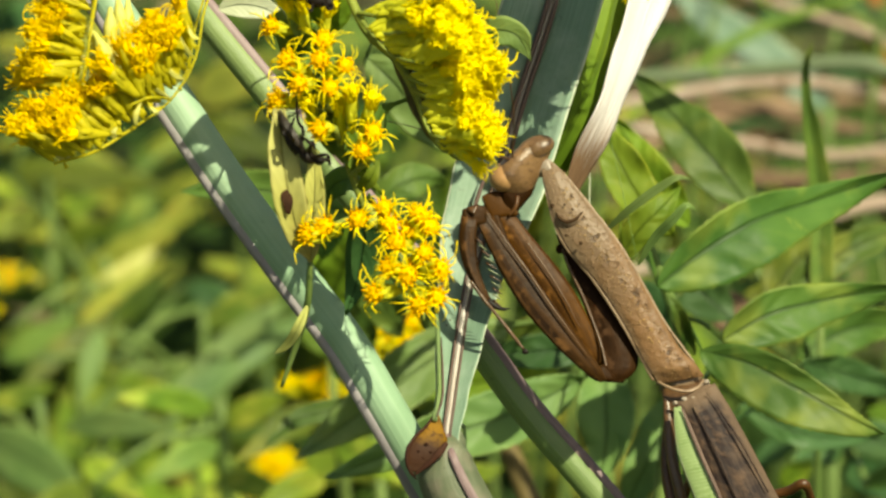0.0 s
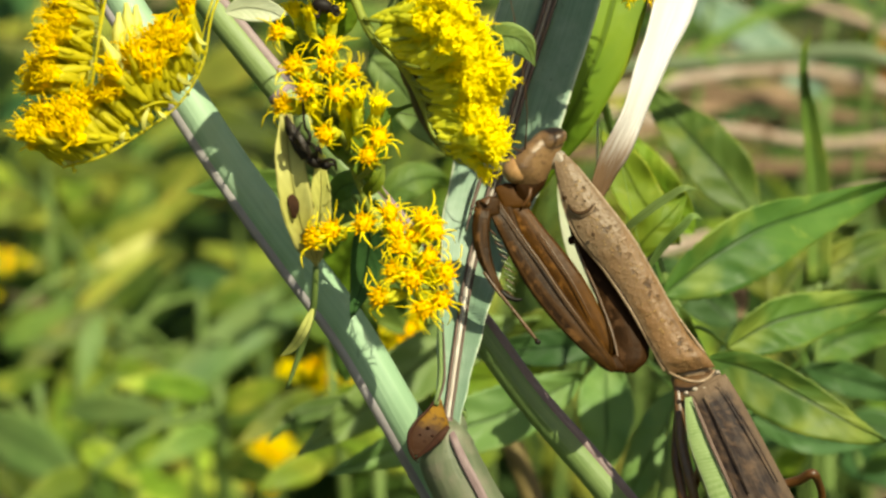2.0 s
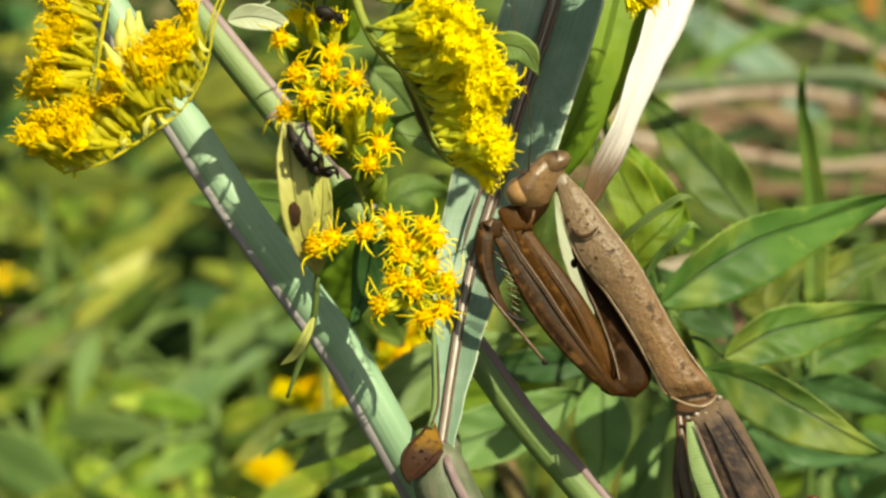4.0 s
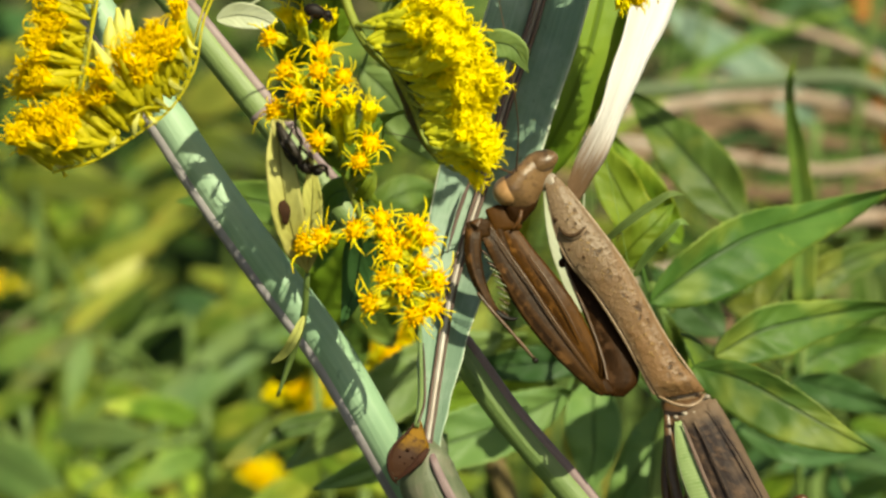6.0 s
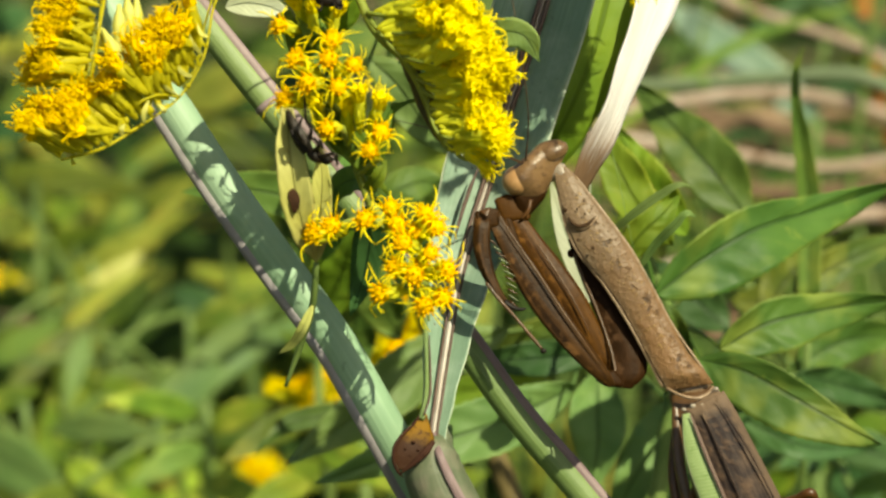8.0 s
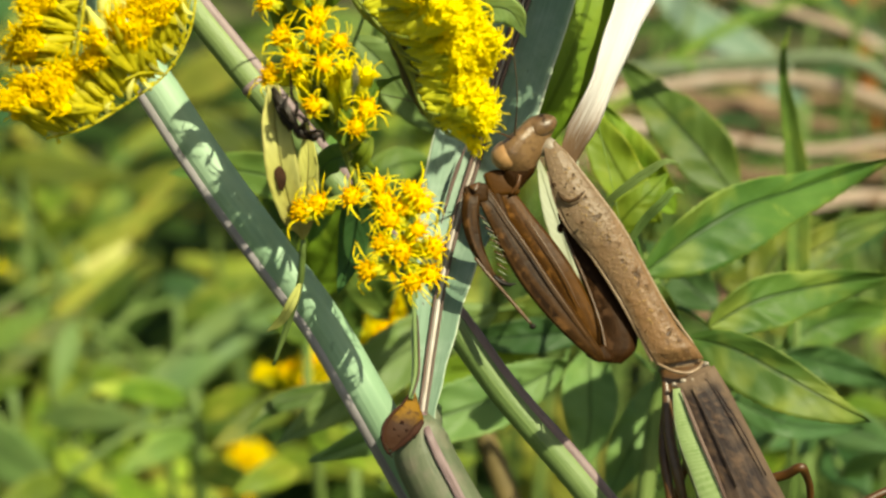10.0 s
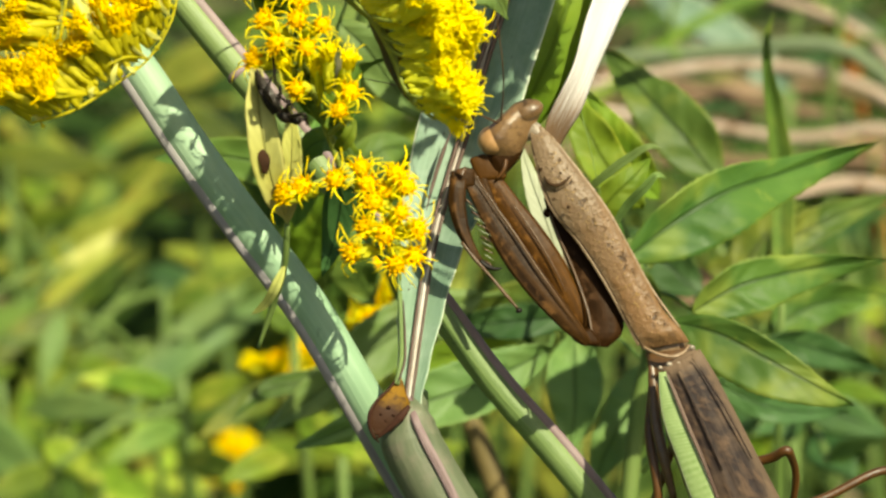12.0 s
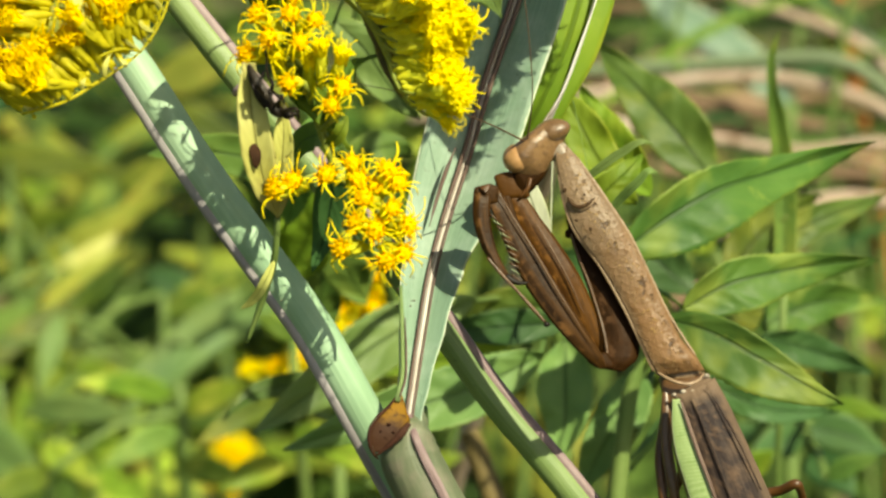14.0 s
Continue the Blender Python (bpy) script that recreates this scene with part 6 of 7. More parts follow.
    w = part("fore_wing", shell(bmesh.new(), [(0.0245, -0.00872, 0.73535), (0.02517, -0.00985, 0.73362), (0.0262, -0.01123, 0.73074), (0.0276, -0.01265, 0.72723), (0.03041, -0.0152, 0.72039), (0.03496, -0.0167, 0.71)],
                                [(0.02814, -0.00762, 0.73702), (0.02953, -0.00865, 0.73499), (0.03138, -0.01014, 0.73183), (0.03394, -0.012, 0.72723), (0.03772, -0.01448, 0.72002), (0.04029, -0.01626, 0.70976)], 0.34, 0.2, [(0.62, 0.05, 0.08), (-0.4, 0.05, 0.08), (0.05, 0.04, 0.06)], 50, 24), M["wing"], m, "brown folded fore wing with dark purple-brown veins")
    part("wing_edge", shell(bmesh.new(), [(0.02387, -0.00945, 0.73516), (0.02385, -0.01062, 0.73334), (0.02429, -0.01207, 0.73081), (0.02544, -0.01349, 0.72783), (0.02777, -0.01566, 0.72192), (0.03166, -0.01693, 0.71343)],
                            [(0.02457, -0.0094, 0.73527), (0.0254, -0.0108, 0.73342), (0.02648, -0.01225, 0.7309), (0.02786, -0.01367, 0.72792), (0.0302, -0.01584, 0.72201), (0.03246, -0.01711, 0.71353)], 0.25, 0.2, [(0.8, 0.06, 0.1)], 44, 12), M["wing_green"], w, "bright green leading edge of the wing")
    part("wing_line", sweep(bmesh.new(), [(0.02465, -0.01003, 0.73531), (0.02548, -0.01141, 0.73351), (0.02661, -0.01286, 0.73099), (0.02805, -0.01427, 0.72802), (0.03065, -0.01623, 0.72157)], [0.000117, 0.0002, 0.000211, 0.0002, 0.000153], 8, 30, 0.5), M["rib_line"], w, "dark line beside the green edge")
    for pts in ([(0.02583, -0.00977, 0.73544), (0.02787, -0.01206, 0.73164), (0.0303, -0.01428, 0.72641)], [(0.02724, -0.00906, 0.73665), (0.03021, -0.0114, 0.73274), (0.03334, -0.01357, 0.72735)]):
        part("vein", sweep(bmesh.new(), pts, [8.22e-05, 0.000106, 8.22e-05], 6, 24, 0.6), M["wing"], w)
    for pts, rad in (([(0.02355, -0.00611, 0.73221), (0.02314, -0.00878, 0.72827), (0.02393, -0.01165, 0.72251), (0.02351, -0.01139, 0.71113)], [0.000529, 0.000587, 0.00047, 0.000294]),
                     ([(0.03106, -0.0083, 0.72412), (0.03592, -0.00893, 0.72522), (0.03735, -0.00957, 0.72631), (0.03804, -0.00902, 0.725), (0.03735, -0.00738, 0.71572), (0.02882, -0.00697, 0.70606)], [0.00047, 0.000529, 0.000529, 0.000411, 0.000294, 0.000235]),
                     ([(0.03232, -0.00984, 0.71764), (0.04119, -0.00788, 0.71983), (0.04941, -0.00501, 0.72158), (0.05135, -0.00424, 0.71814), (0.04997, -0.00143, 0.70375)], [0.00047, 0.00047, 0.00047, 0.000352, 0.000235]),
                     ([(0.02728, -0.00156, 0.72746), (0.02466, -0.0029, 0.7188), (0.02291, -0.00381, 0.71388), (0.02273, -0.00373, 0.71141)], [0.000529, 0.000411, 0.000294, 0.000235]),
                     ([(0.03027, -0.00312, 0.72358), (0.02766, -0.00447, 0.7149), (0.02496, -0.00516, 0.71053), (0.02418, -0.00436, 0.70984)], [0.00047, 0.000411, 0.000294, 0.000235])):
        part("walking_leg", sweep(bmesh.new(), pts, rad, 10, 40), M["foreleg"], m)
    SWAY["mantis"], SWAY["tibia"] = m, tib


make_mantis()


# ---------------------------------------------------------------- small insects
def make_insects():
    b = thing("small_insect", (-0.01353, -0.01571, 0.76717), "small dark brown winged insect clinging head down to the flowers", "insect", "small insects")
    body = part("abdomen", sweep(bmesh.new(), [(-0.01623, -0.01363, 0.76966), (-0.01558, -0.01513, 0.76861), (-0.01473, -0.01614, 0.76745), (-0.01406, -0.01651, 0.76652)], [0.0002, 0.0005, 0.0007, 0.00062], 14, 20, 0.85), M["black"], b)
    part("thorax", ball(bmesh.new(), (-0.01334, -0.01668, 0.76611), (0.001, 0.0007, 0.00062), 14, Matrix.Rotation(radians(30), 3, "Y")), M["black"], b)
    part("head", ball(bmesh.new(), (-0.01224, -0.01682, 0.76575), (0.0005873, 0.0005286, 0.0004698), 12), M["black"], b)
    part("wing", blade(bmesh.new(), [(-0.01358, -0.01746, 0.76711), (-0.01456, -0.01729, 0.76834), (-0.01552, -0.01624, 0.7696), (-0.01605, -0.01503, 0.77046)], 0.0005, 0, -0.3, 0.02, None, 16, 3, 0.0001, None, 41), M["bug_wing"], b, "brown folded wing")
    part("snout", sweep(bmesh.new(), [(-0.01196, -0.0168, 0.76581), (-0.0114, -0.0168, 0.76581), (-0.01113, -0.01697, 0.76539)], [0.0002349, 0.0001762, 0.0001175], 8, 10), M["black"], b)
    for pts in ([(-0.01404, -0.01682, 0.76711), (-0.01373, -0.01707, 0.76915), (-0.01415, -0.01592, 0.76931), (-0.01446, -0.01311, 0.77095)], [(-0.01432, -0.01669, 0.76742), (-0.01495, -0.01811, 0.76924), (-0.01455, -0.01666, 0.77017)], [(-0.01321, -0.01706, 0.76649), (-0.01279, -0.01755, 0.76797), (-0.01257, -0.01784, 0.76725)], [(-0.01294, -0.01717, 0.76624), (-0.01136, -0.01804, 0.76674), (-0.01117, -0.01748, 0.76547)], [(-0.0146, -0.01644, 0.76803), (-0.01566, -0.01717, 0.76889), (-0.01499, -0.01763, 0.76777)], [(-0.0136, -0.01698, 0.7667), (-0.01297, -0.01857, 0.76811), (-0.014, -0.0173, 0.76858)]):
        part("leg", sweep(bmesh.new(), pts, [0.0001762, 0.0001762, 0.0001175], 6, 14), M["black"], b)
    SWAY["insect"] = b
    c = thing("small_insect", (-0.01241, -0.0077, 0.77898), "tiny black insect between the flower stalks", "insect", "small insects")
    part("abdomen", ball(bmesh.new(), (-0.01249, -0.00857, 0.7795), (0.001175, 0.0007048, 0.0007635), 12, Matrix.Rotation(radians(20), 3, "Y")), M["black"], c)
    part("head", ball(bmesh.new(), (-0.01126, -0.0087, 0.77919), (0.0005286, 0.0004698, 0.0004698), 10), M["black"], c)
    for pts in ([(-0.01193, -0.00861, 0.7794), (-0.01103, -0.01083, 0.77925), (-0.01067, -0.00973, 0.7793)], [(-0.01277, -0.00866, 0.77929), (-0.01297, -0.01089, 0.7791), (-0.01329, -0.00982, 0.77909)]):
        part("leg", sweep(bmesh.new(), pts, [0.0001468, 0.0001468, 8.809e-05], 6, 10), M["black"], c)
    SWAY["insect_top"] = c


make_insects()


# ---------------------------------------------------------------- background
def leaf_data(name, length, half, bend, fold, seed, material, n=14, m=3):
    """A leaf mesh that grows from its origin along +x and faces +z, to be shared by many leaves."""
    bm = blade(bmesh.new(), [(0, 0, 0), (length * 0.35, 0, length * bend * 0.5), (length * 0.7, 0, length * bend * 0.35), (length, 0, -length * bend * 0.4)], half, 0, fold, 0.06, None, n, m, 0.0003, (0, 0, 1), seed)
    bmesh.ops.recalc_face_normals(bm, faces=bm.faces)
    me = bpy.data.meshes.new(name)
    bm.to_mesh(me)
    bm.free()
    me.materials.append(material)
    me.shade_smooth()
    return me


def far_leaf(parent, a, b, half, mat, roll=0.0, droop=0.06):
    """A leaf of a plant farther back, from its stalk a to its tip b."""
    a, b = V(a), V(b)
    mid = a.lerp(b, 0.5) + Vector((0, 0, (b - a).length * droop))
    b = b + (b - a) * 0.15
    part("leaf", blade(bmesh.new(), [a, mid, b], half * 0.82, roll, 0.15, 0.06, None, 14, 3, 0.0003, None, rng.randint(0, 9999)), M[mat], parent)


def far_plant(stem_top, leaves, label, lean=(0.02, 0.05)):
    foot = root_of(stem_top, lean)
    t = thing("goldenrod_plant", foot, label, "goldenrod", "goldenrod plants")
    top = V(stem_top)
    stem = [foot, foot.lerp(top, 0.5) + Vector((0.004, 0.01, 0)), top]
    part("stem", sweep(bmesh.new(), stem, [0.0024, 0.002, 0.0011], 8, 24), M["stem"], t)
    path = spline(stem, 80)
    for a, b, half, mat, roll in leaves:
        a, b = V(a), V(b)
        near = min(path, key=lambda q: (q - a).length)
        if (near - a).length > 0.02:
            part("twig", sweep(bmesh.new(), [near, near.lerp(a, 0.5) + Vector((0, 0, 0.004)), a], [0.001, 0.0008, 0.0007], 6, 8), M["stem"], t)
        far_leaf(t, a, b, half, mat, roll)
    return t


def yellow_tuft(places, base, label):
    """Flower tufts far back: many small heads on short branches."""
    t = thing("goldenrod_tuft", base, label, "flower tuft", "goldenrod tufts")
    foot = root_of(base, (0.01, 0.04))
    part("stem", sweep(bmesh.new(), [foot, V(base).lerp(foot, 0.5), base], [0.002, 0.0018, 0.001], 8, 12), M["stem"], t)
    for a, b, n in places:
        add_branch(t, [base, V(a), V(a).lerp(V(b), 0.5) + RISE * 0.002, b], 0.0006, 0.0004, n, RISE * 0.5 + OPEN * 0.5, 0.003, 1.15, (0, 1, 3, 4), 0.5, 0.5, 0.35)


def make_background():
    lb = "goldenrod plant with lit green leaves, out in the thicket"
    far_plant((-0.06364, 0.47589, 0.53974), [
        ((-0.07844, 0.43636, 0.52198), (-0.0357, 0.46079, 0.54242), 0.006, "leaf_droop", 0), ((-0.08414, 0.45209, 0.53424), (-0.0699, 0.42729, 0.52624), 0.00569, "leaf_far", 0),
        ((-0.09579, 0.44645, 0.52026), (-0.07072, 0.43549, 0.51984), 0.004905, "leaf_far", 0), ((-0.06146, 0.42614, 0.52338), (-0.04155, 0.41872, 0.53173), 0.00426, "leaf_far", 0),
        ((-0.06644, 0.47169, 0.52934), (-0.05631, 0.46398, 0.52361), 0.005035, "leaf_far", 10), ((-0.06648, 0.5105, 0.51863), (-0.04598, 0.51489, 0.52949), 0.004393, "leaf_far", 0)], lb)
    far_plant((-0.09137, 0.51763, 0.53628), [
        ((-0.08727, 0.49268, 0.52792), (-0.07151, 0.49751, 0.53987), 0.003439, "leaf_far", 0), ((-0.0987, 0.51105, 0.51999), (-0.08039, 0.51763, 0.53628), 0.004979, "leaf_pale", 0),
        ((-0.09588, 0.46775, 0.51959), (-0.08494, 0.47405, 0.53519), 0.004485, "leaf_far", 0), ((-0.10849, 0.46854, 0.52154), (-0.08915, 0.48376, 0.53253), 0.003665, "leaf_far", 0),
        ((-0.11808, 0.4908, 0.52327), (-0.09802, 0.49257, 0.52765), 0.003726, "leaf_far", 0), ((-0.08459, 0.55351, 0.5183), (-0.07009, 0.5618, 0.53883), 0.003665, "leaf_sick", 0),
        ((-0.1064, 0.54115, 0.51441), (-0.07043, 0.54947, 0.53501), 0.004534, "leaf_sick", 0), ((-0.12463, 0.60001, 0.52661), (-0.08648, 0.59911, 0.5244), 0.005405, "leaf_olive", 0), ((-0.08489, 0.59763, 0.52072), (-0.05786, 0.60001, 0.52661), 0.005087, "leaf_olive", 0), ((-0.07542, 0.57024, 0.50633), (-0.05361, 0.56557, 0.49477), 0.005298, "leaf_blue", 0)], lb)
    far_plant((-0.09263, 0.3764, 0.56046), [((-0.10508, 0.37314, 0.55238), (-0.0812, 0.35, 0.5485), 0.008114, "leaf_droop", 0), ((-0.08434, 0.38032, 0.54345), (-0.07237, 0.37748, 0.53643), 0.004034, "leaf_far", 0),
                                ((-0.10645, 0.39366, 0.54979), (-0.09241, 0.39558, 0.55452), 0.003829, "leaf_far", 0), ((-0.10262, 0.3789, 0.53994), (-0.09128, 0.37323, 0.52591), 0.005043, "leaf_far", 0)], lb)
    far_plant((-0.05468, 0.58155, 0.48092), [((-0.04598, 0.49679, 0.48469), (-0.06355, 0.49514, 0.48062), 0.004979, "leaf_far", 0), ((-0.04197, 0.58274, 0.48387), (-0.02289, 0.58631, 0.49271), 0.004769, "leaf_far", 0),
                                 ((-0.07673, 0.49514, 0.48062), (-0.06648, 0.49788, 0.48741), 0.004393, "leaf_sick", 0), ((-0.05468, 0.5744, 0.46324), (-0.03561, 0.5744, 0.46324), 0.004133, "leaf_far", 0)], lb)
    far_plant((-0.07359, 0.72404, 0.51326), [((-0.08248, 0.72071, 0.50502), (-0.05404, 0.72537, 0.51656), 0.008888, "leaf_sick", 0), ((-0.08248, 0.71804, 0.49843), (-0.05582, 0.71405, 0.48854), 0.00711, "leaf_olive", 0),
                                 ((-0.10198, 0.69272, 0.48914), (-0.13341, 0.69469, 0.494), 0.005937, "leaf_olive", 0), ((-0.07181, 0.71205, 0.48359), (-0.05582, 0.70739, 0.47206), 0.005333, "leaf_far", 0)], lb)
    far_plant((-0.14298, 0.78209, 0.49679), [((-0.13176, 0.77649, 0.48291), (-0.15421, 0.77298, 0.47423), 0.006737, "leaf_blue", 0), ((-0.1355, 0.78911, 0.51414), (-0.15421, 0.7856, 0.50547), 0.006737, "leaf_blue", 0), ((-0.14427, 0.74871, 0.46755), (-0.12587, 0.74664, 0.46243), 0.004785, "leaf_far", 0)], lb)
    # the darkest leaves of this plant stand in for shade in the gaps
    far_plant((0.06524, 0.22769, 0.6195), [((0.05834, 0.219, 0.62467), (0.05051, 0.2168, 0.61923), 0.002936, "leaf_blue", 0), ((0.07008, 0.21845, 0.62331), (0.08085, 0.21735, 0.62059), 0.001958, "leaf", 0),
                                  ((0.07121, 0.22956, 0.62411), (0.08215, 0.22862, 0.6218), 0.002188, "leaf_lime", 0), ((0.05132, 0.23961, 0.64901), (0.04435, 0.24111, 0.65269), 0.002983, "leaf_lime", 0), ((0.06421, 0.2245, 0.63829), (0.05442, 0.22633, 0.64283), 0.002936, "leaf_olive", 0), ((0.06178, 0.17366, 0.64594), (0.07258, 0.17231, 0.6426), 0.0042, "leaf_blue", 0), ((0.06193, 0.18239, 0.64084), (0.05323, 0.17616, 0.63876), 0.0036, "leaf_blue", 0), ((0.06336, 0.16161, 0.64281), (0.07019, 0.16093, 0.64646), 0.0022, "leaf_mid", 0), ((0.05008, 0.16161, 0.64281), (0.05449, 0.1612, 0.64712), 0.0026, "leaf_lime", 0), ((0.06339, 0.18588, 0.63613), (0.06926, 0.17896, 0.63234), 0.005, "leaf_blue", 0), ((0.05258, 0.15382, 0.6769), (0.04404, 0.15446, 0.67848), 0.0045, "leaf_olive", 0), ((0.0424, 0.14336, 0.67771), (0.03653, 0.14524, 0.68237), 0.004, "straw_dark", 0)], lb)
    far_plant((-0.02228, 0.2344, 0.6361), [
        ((-0.02339, 0.22083, 0.62921), (-0.03602, 0.20903, 0.62669), 0.003496, "leaf_far", 0), ((-0.02228, 0.22769, 0.6195), (-0.00822, 0.21599, 0.61723), 0.003947, "leaf_far", 0), ((-0.02193, 0.2245, 0.63829), (-0.0278, 0.22597, 0.64192), 0.002153, "leaf_far", 0),
        ((-0.02128, 0.23142, 0.62872), (-0.00927, 0.22908, 0.63627), 0.004164, "leaf_lime", 0), ((-0.02339, 0.21643, 0.61832), (-0.0334, 0.21046, 0.6169), 0.003513, "leaf_lime", 0), ((-0.02228, 0.23514, 0.63794), (-0.01322, 0.23351, 0.64725), 0.00456, "leaf_lime", 0),
        ((-0.02158, 0.21101, 0.63161), (-0.01376, 0.2079, 0.63725), 0.00288, "leaf_far", 0), ((-0.00822, 0.21497, 0.61469), (0.00548, 0.2168, 0.61923), 0.003915, "leaf_lime", 0)], lb)
    far_plant((-0.05146, 0.35819, 0.56876), [
        ((-0.0508, 0.34549, 0.56402), (-0.06432, 0.33377, 0.56171), 0.004047, "leaf_mid", 0), ((-0.0508, 0.3428, 0.55736), (-0.03595, 0.332, 0.55733), 0.004047, "leaf_far", 0), ((-0.05268, 0.35728, 0.56651), (-0.06997, 0.34908, 0.57291), 0.003618, "leaf_far", 0),
        ((-0.05025, 0.35591, 0.56313), (-0.03787, 0.35363, 0.57084), 0.003632, "leaf_far", 0), ((-0.07836, 0.3419, 0.55514), (-0.09034, 0.33067, 0.55404), 0.004285, "leaf_far", 0)], lb)
    far_plant((-0.11509, 0.60001, 0.52661), [
        ((-0.11395, 0.58065, 0.50539), (-0.12996, 0.57024, 0.50633), 0.004698, "leaf_far", 0), ((-0.11238, 0.5836, 0.51268), (-0.09412, 0.57608, 0.52078), 0.004072, "leaf_far", 0), ((-0.11509, 0.59584, 0.51629), (-0.12969, 0.58477, 0.5156), 0.004745, "leaf_sick", 0),
        ((-0.10309, 0.50831, 0.5132), (-0.08895, 0.4959, 0.50918), 0.00437, "leaf_far", 0)], lb)
    far_plant((-0.0667, 0.45537, 0.52901), [
        ((-0.04193, 0.45789, 0.54859), (-0.06682, 0.43115, 0.5358), 0.0034, "leaf_droop", 0), ((-0.05241, 0.42517, 0.54768), (-0.06565, 0.41127, 0.53997), 0.0034, "leaf_droop", 10), ((-0.05876, 0.41907, 0.53258), (-0.04236, 0.41414, 0.53373), 0.003, "leaf_mid", 0),
        ((-0.09049, 0.41049, 0.53803), (-0.06733, 0.40556, 0.53918), 0.0046, "leaf_droop", 0), ((-0.08195, 0.43276, 0.53977), (-0.06642, 0.43095, 0.5353), 0.003, "leaf_lime", 0), ((-0.08562, 0.44635, 0.54672), (-0.0897, 0.43551, 0.53322), 0.0036, "leaf_droop", 0),
        ((-0.11073, 0.45276, 0.53589), (-0.09401, 0.45605, 0.54402), 0.0038, "leaf_mid", 0), ((-0.0963, 0.49279, 0.52818), (-0.07579, 0.50289, 0.53983), 0.003, "leaf_sick", 0), ((-0.08708, 0.39695, 0.53123), (-0.07436, 0.39292, 0.5346), 0.0036, "leaf_lime", 0)], lb)
    # dead stalks and grass across the upper right
    for k, (pts, r, mat, label) in enumerate((
            ([(0.0471, 0.49479, 0.58653), (0.07513, 0.49626, 0.59016), (0.09335, 0.49595, 0.58938), (0.11438, 0.49348, 0.58328)], 0.001542, "straw", "pale dead grass stalk lying across the thicket"),
            ([(0.05131, 0.57095, 0.56148), (0.07879, 0.56907, 0.55681), (0.1017, 0.56724, 0.55228), (0.12766, 0.56438, 0.5452)], 0.001985, "straw_dark", "brown dead stalk lying across the thicket"),
            ([(0.05303, 0.45403, 0.59241), (0.06776, 0.45322, 0.59043), (0.08918, 0.45202, 0.58745), (0.11194, 0.45262, 0.58894)], 0.001339, "straw", "pale dead grass stalk lying across the thicket"),
            ([(0.05799, 0.54561, 0.60553), (0.07556, 0.54259, 0.59806), (0.09313, 0.5404, 0.59263), (0.11363, 0.53738, 0.58516)], 0.001318, "straw", "pinkish dead stalk lying across the thicket"),
            ([(0.03732, 0.41187, 0.62153), (0.05245, 0.41215, 0.62223), (0.06884, 0.41253, 0.62317), (0.09279, 0.41281, 0.62387)], 0.0017, "stalk_dull", "green stalk lying across the thicket"),
            ([(0.09792, 0.62323, 0.58409), (0.10905, 0.61906, 0.57378), (0.12335, 0.6143, 0.56198), (0.13607, 0.61013, 0.55167)], 0.001749, "stalk_dull", "green stalk lying across the thicket"),
            ([(0.06036, 0.60934, 0.52303), (0.09086, 0.60844, 0.52079), (0.1342, 0.60814, 0.52005)], 0.002087, "straw_dark", "brown dead stalk lying across the thicket"),
            ([(0.07004, 0.66265, 0.52149), (0.10371, 0.66423, 0.5254), (0.14075, 0.66139, 0.51837)], 0.001852, "olive", "pale dead grass stalk lying across the thicket"),
            ([(0.0767, 0.3904, 0.59509), (0.09288, 0.39203, 0.59913), (0.10658, 0.39133, 0.5974)], 0.001743, "straw", "pale dead grass stalk lying across the thicket"))):
        a, b = V(pts[0]), V(pts[-1])
        t = thing("green_stalk" if mat == "stalk_dull" else "dead_stalk", b, label, "stalk", "stalks across the thicket")
        part("stalk", sweep(bmesh.new(), [a + (a - V(pts[1])).normalized() * 0.05, *pts, b + (b - V(pts[-2])) * 1.5 - RISE * 0.05, root_of(b, (0.25, 0.1))], [r * 0.7, r, r, r, r * 1.05, r * 1.1], 10, 50, 1, None, True, 0.06), M[mat], t)
        part("node", ball(bmesh.new(), V(pts[1]).lerp(V(pts[2]), 0.3), (r * 1.25, r * 1.25, r * 1.2), 10), M["stem" if mat == "stalk_dull" else "straw_dark"], t)
    r = random.Random(5)
    for k in range(38):
        # blades from the 23rd on are shade-coloured, to deepen the gaps
        a = V((0.08435, 0.53189, 0.57158) if k < 22 else (0.10891, 0.58818, 0.57742)) + RIGHT * r.uniform(-0.04, 0.05) + RISE * r.uniform(-0.05, 0.035) + AWAY * r.uniform(-0.12, 0.3)
        d = (RIGHT * r.choice((-1, 1)) * r.uniform(0.5, 1) + RISE * r.uniform(-0.5, 0.6) + AWAY * r.uniform(-0.3, 0.3)).normalized() * r.uniform(0.02, 0.045)
        t = thing("grass_blade", a, "thin grass blade tangled among dead stalks", "grass blade", "tangled grass")
        half = r.uniform(0.0009, 0.0024)
        part("blade", blade(bmesh.new(), [a - d, a + RISE * 0.004, a + d - RISE * 0.004], half, r.uniform(-40, 40), 0.3, 0.05, None, 16, 2, 0.0002, None, k), M[r.choice(("leaf_far", "leaf", "dry_brown", "straw_dark", "leaf_blue") if k < 22 else ("leaf_blue", "leaf", "leaf_blue", "olive"))], t)
        part("stalk", sweep(bmesh.new(), [a - d, a - d * 1.2 - RISE * 0.03, root_of(a, (0, 0.03))], [half * 0.4, half * 0.5, half * 0.6], 6, 12), M["stem"], t)
    t = thing("rusty_stalk", (0.11703, 0.58308, 0.53812), "rust-orange dying stalk standing in the thicket", "stalk")
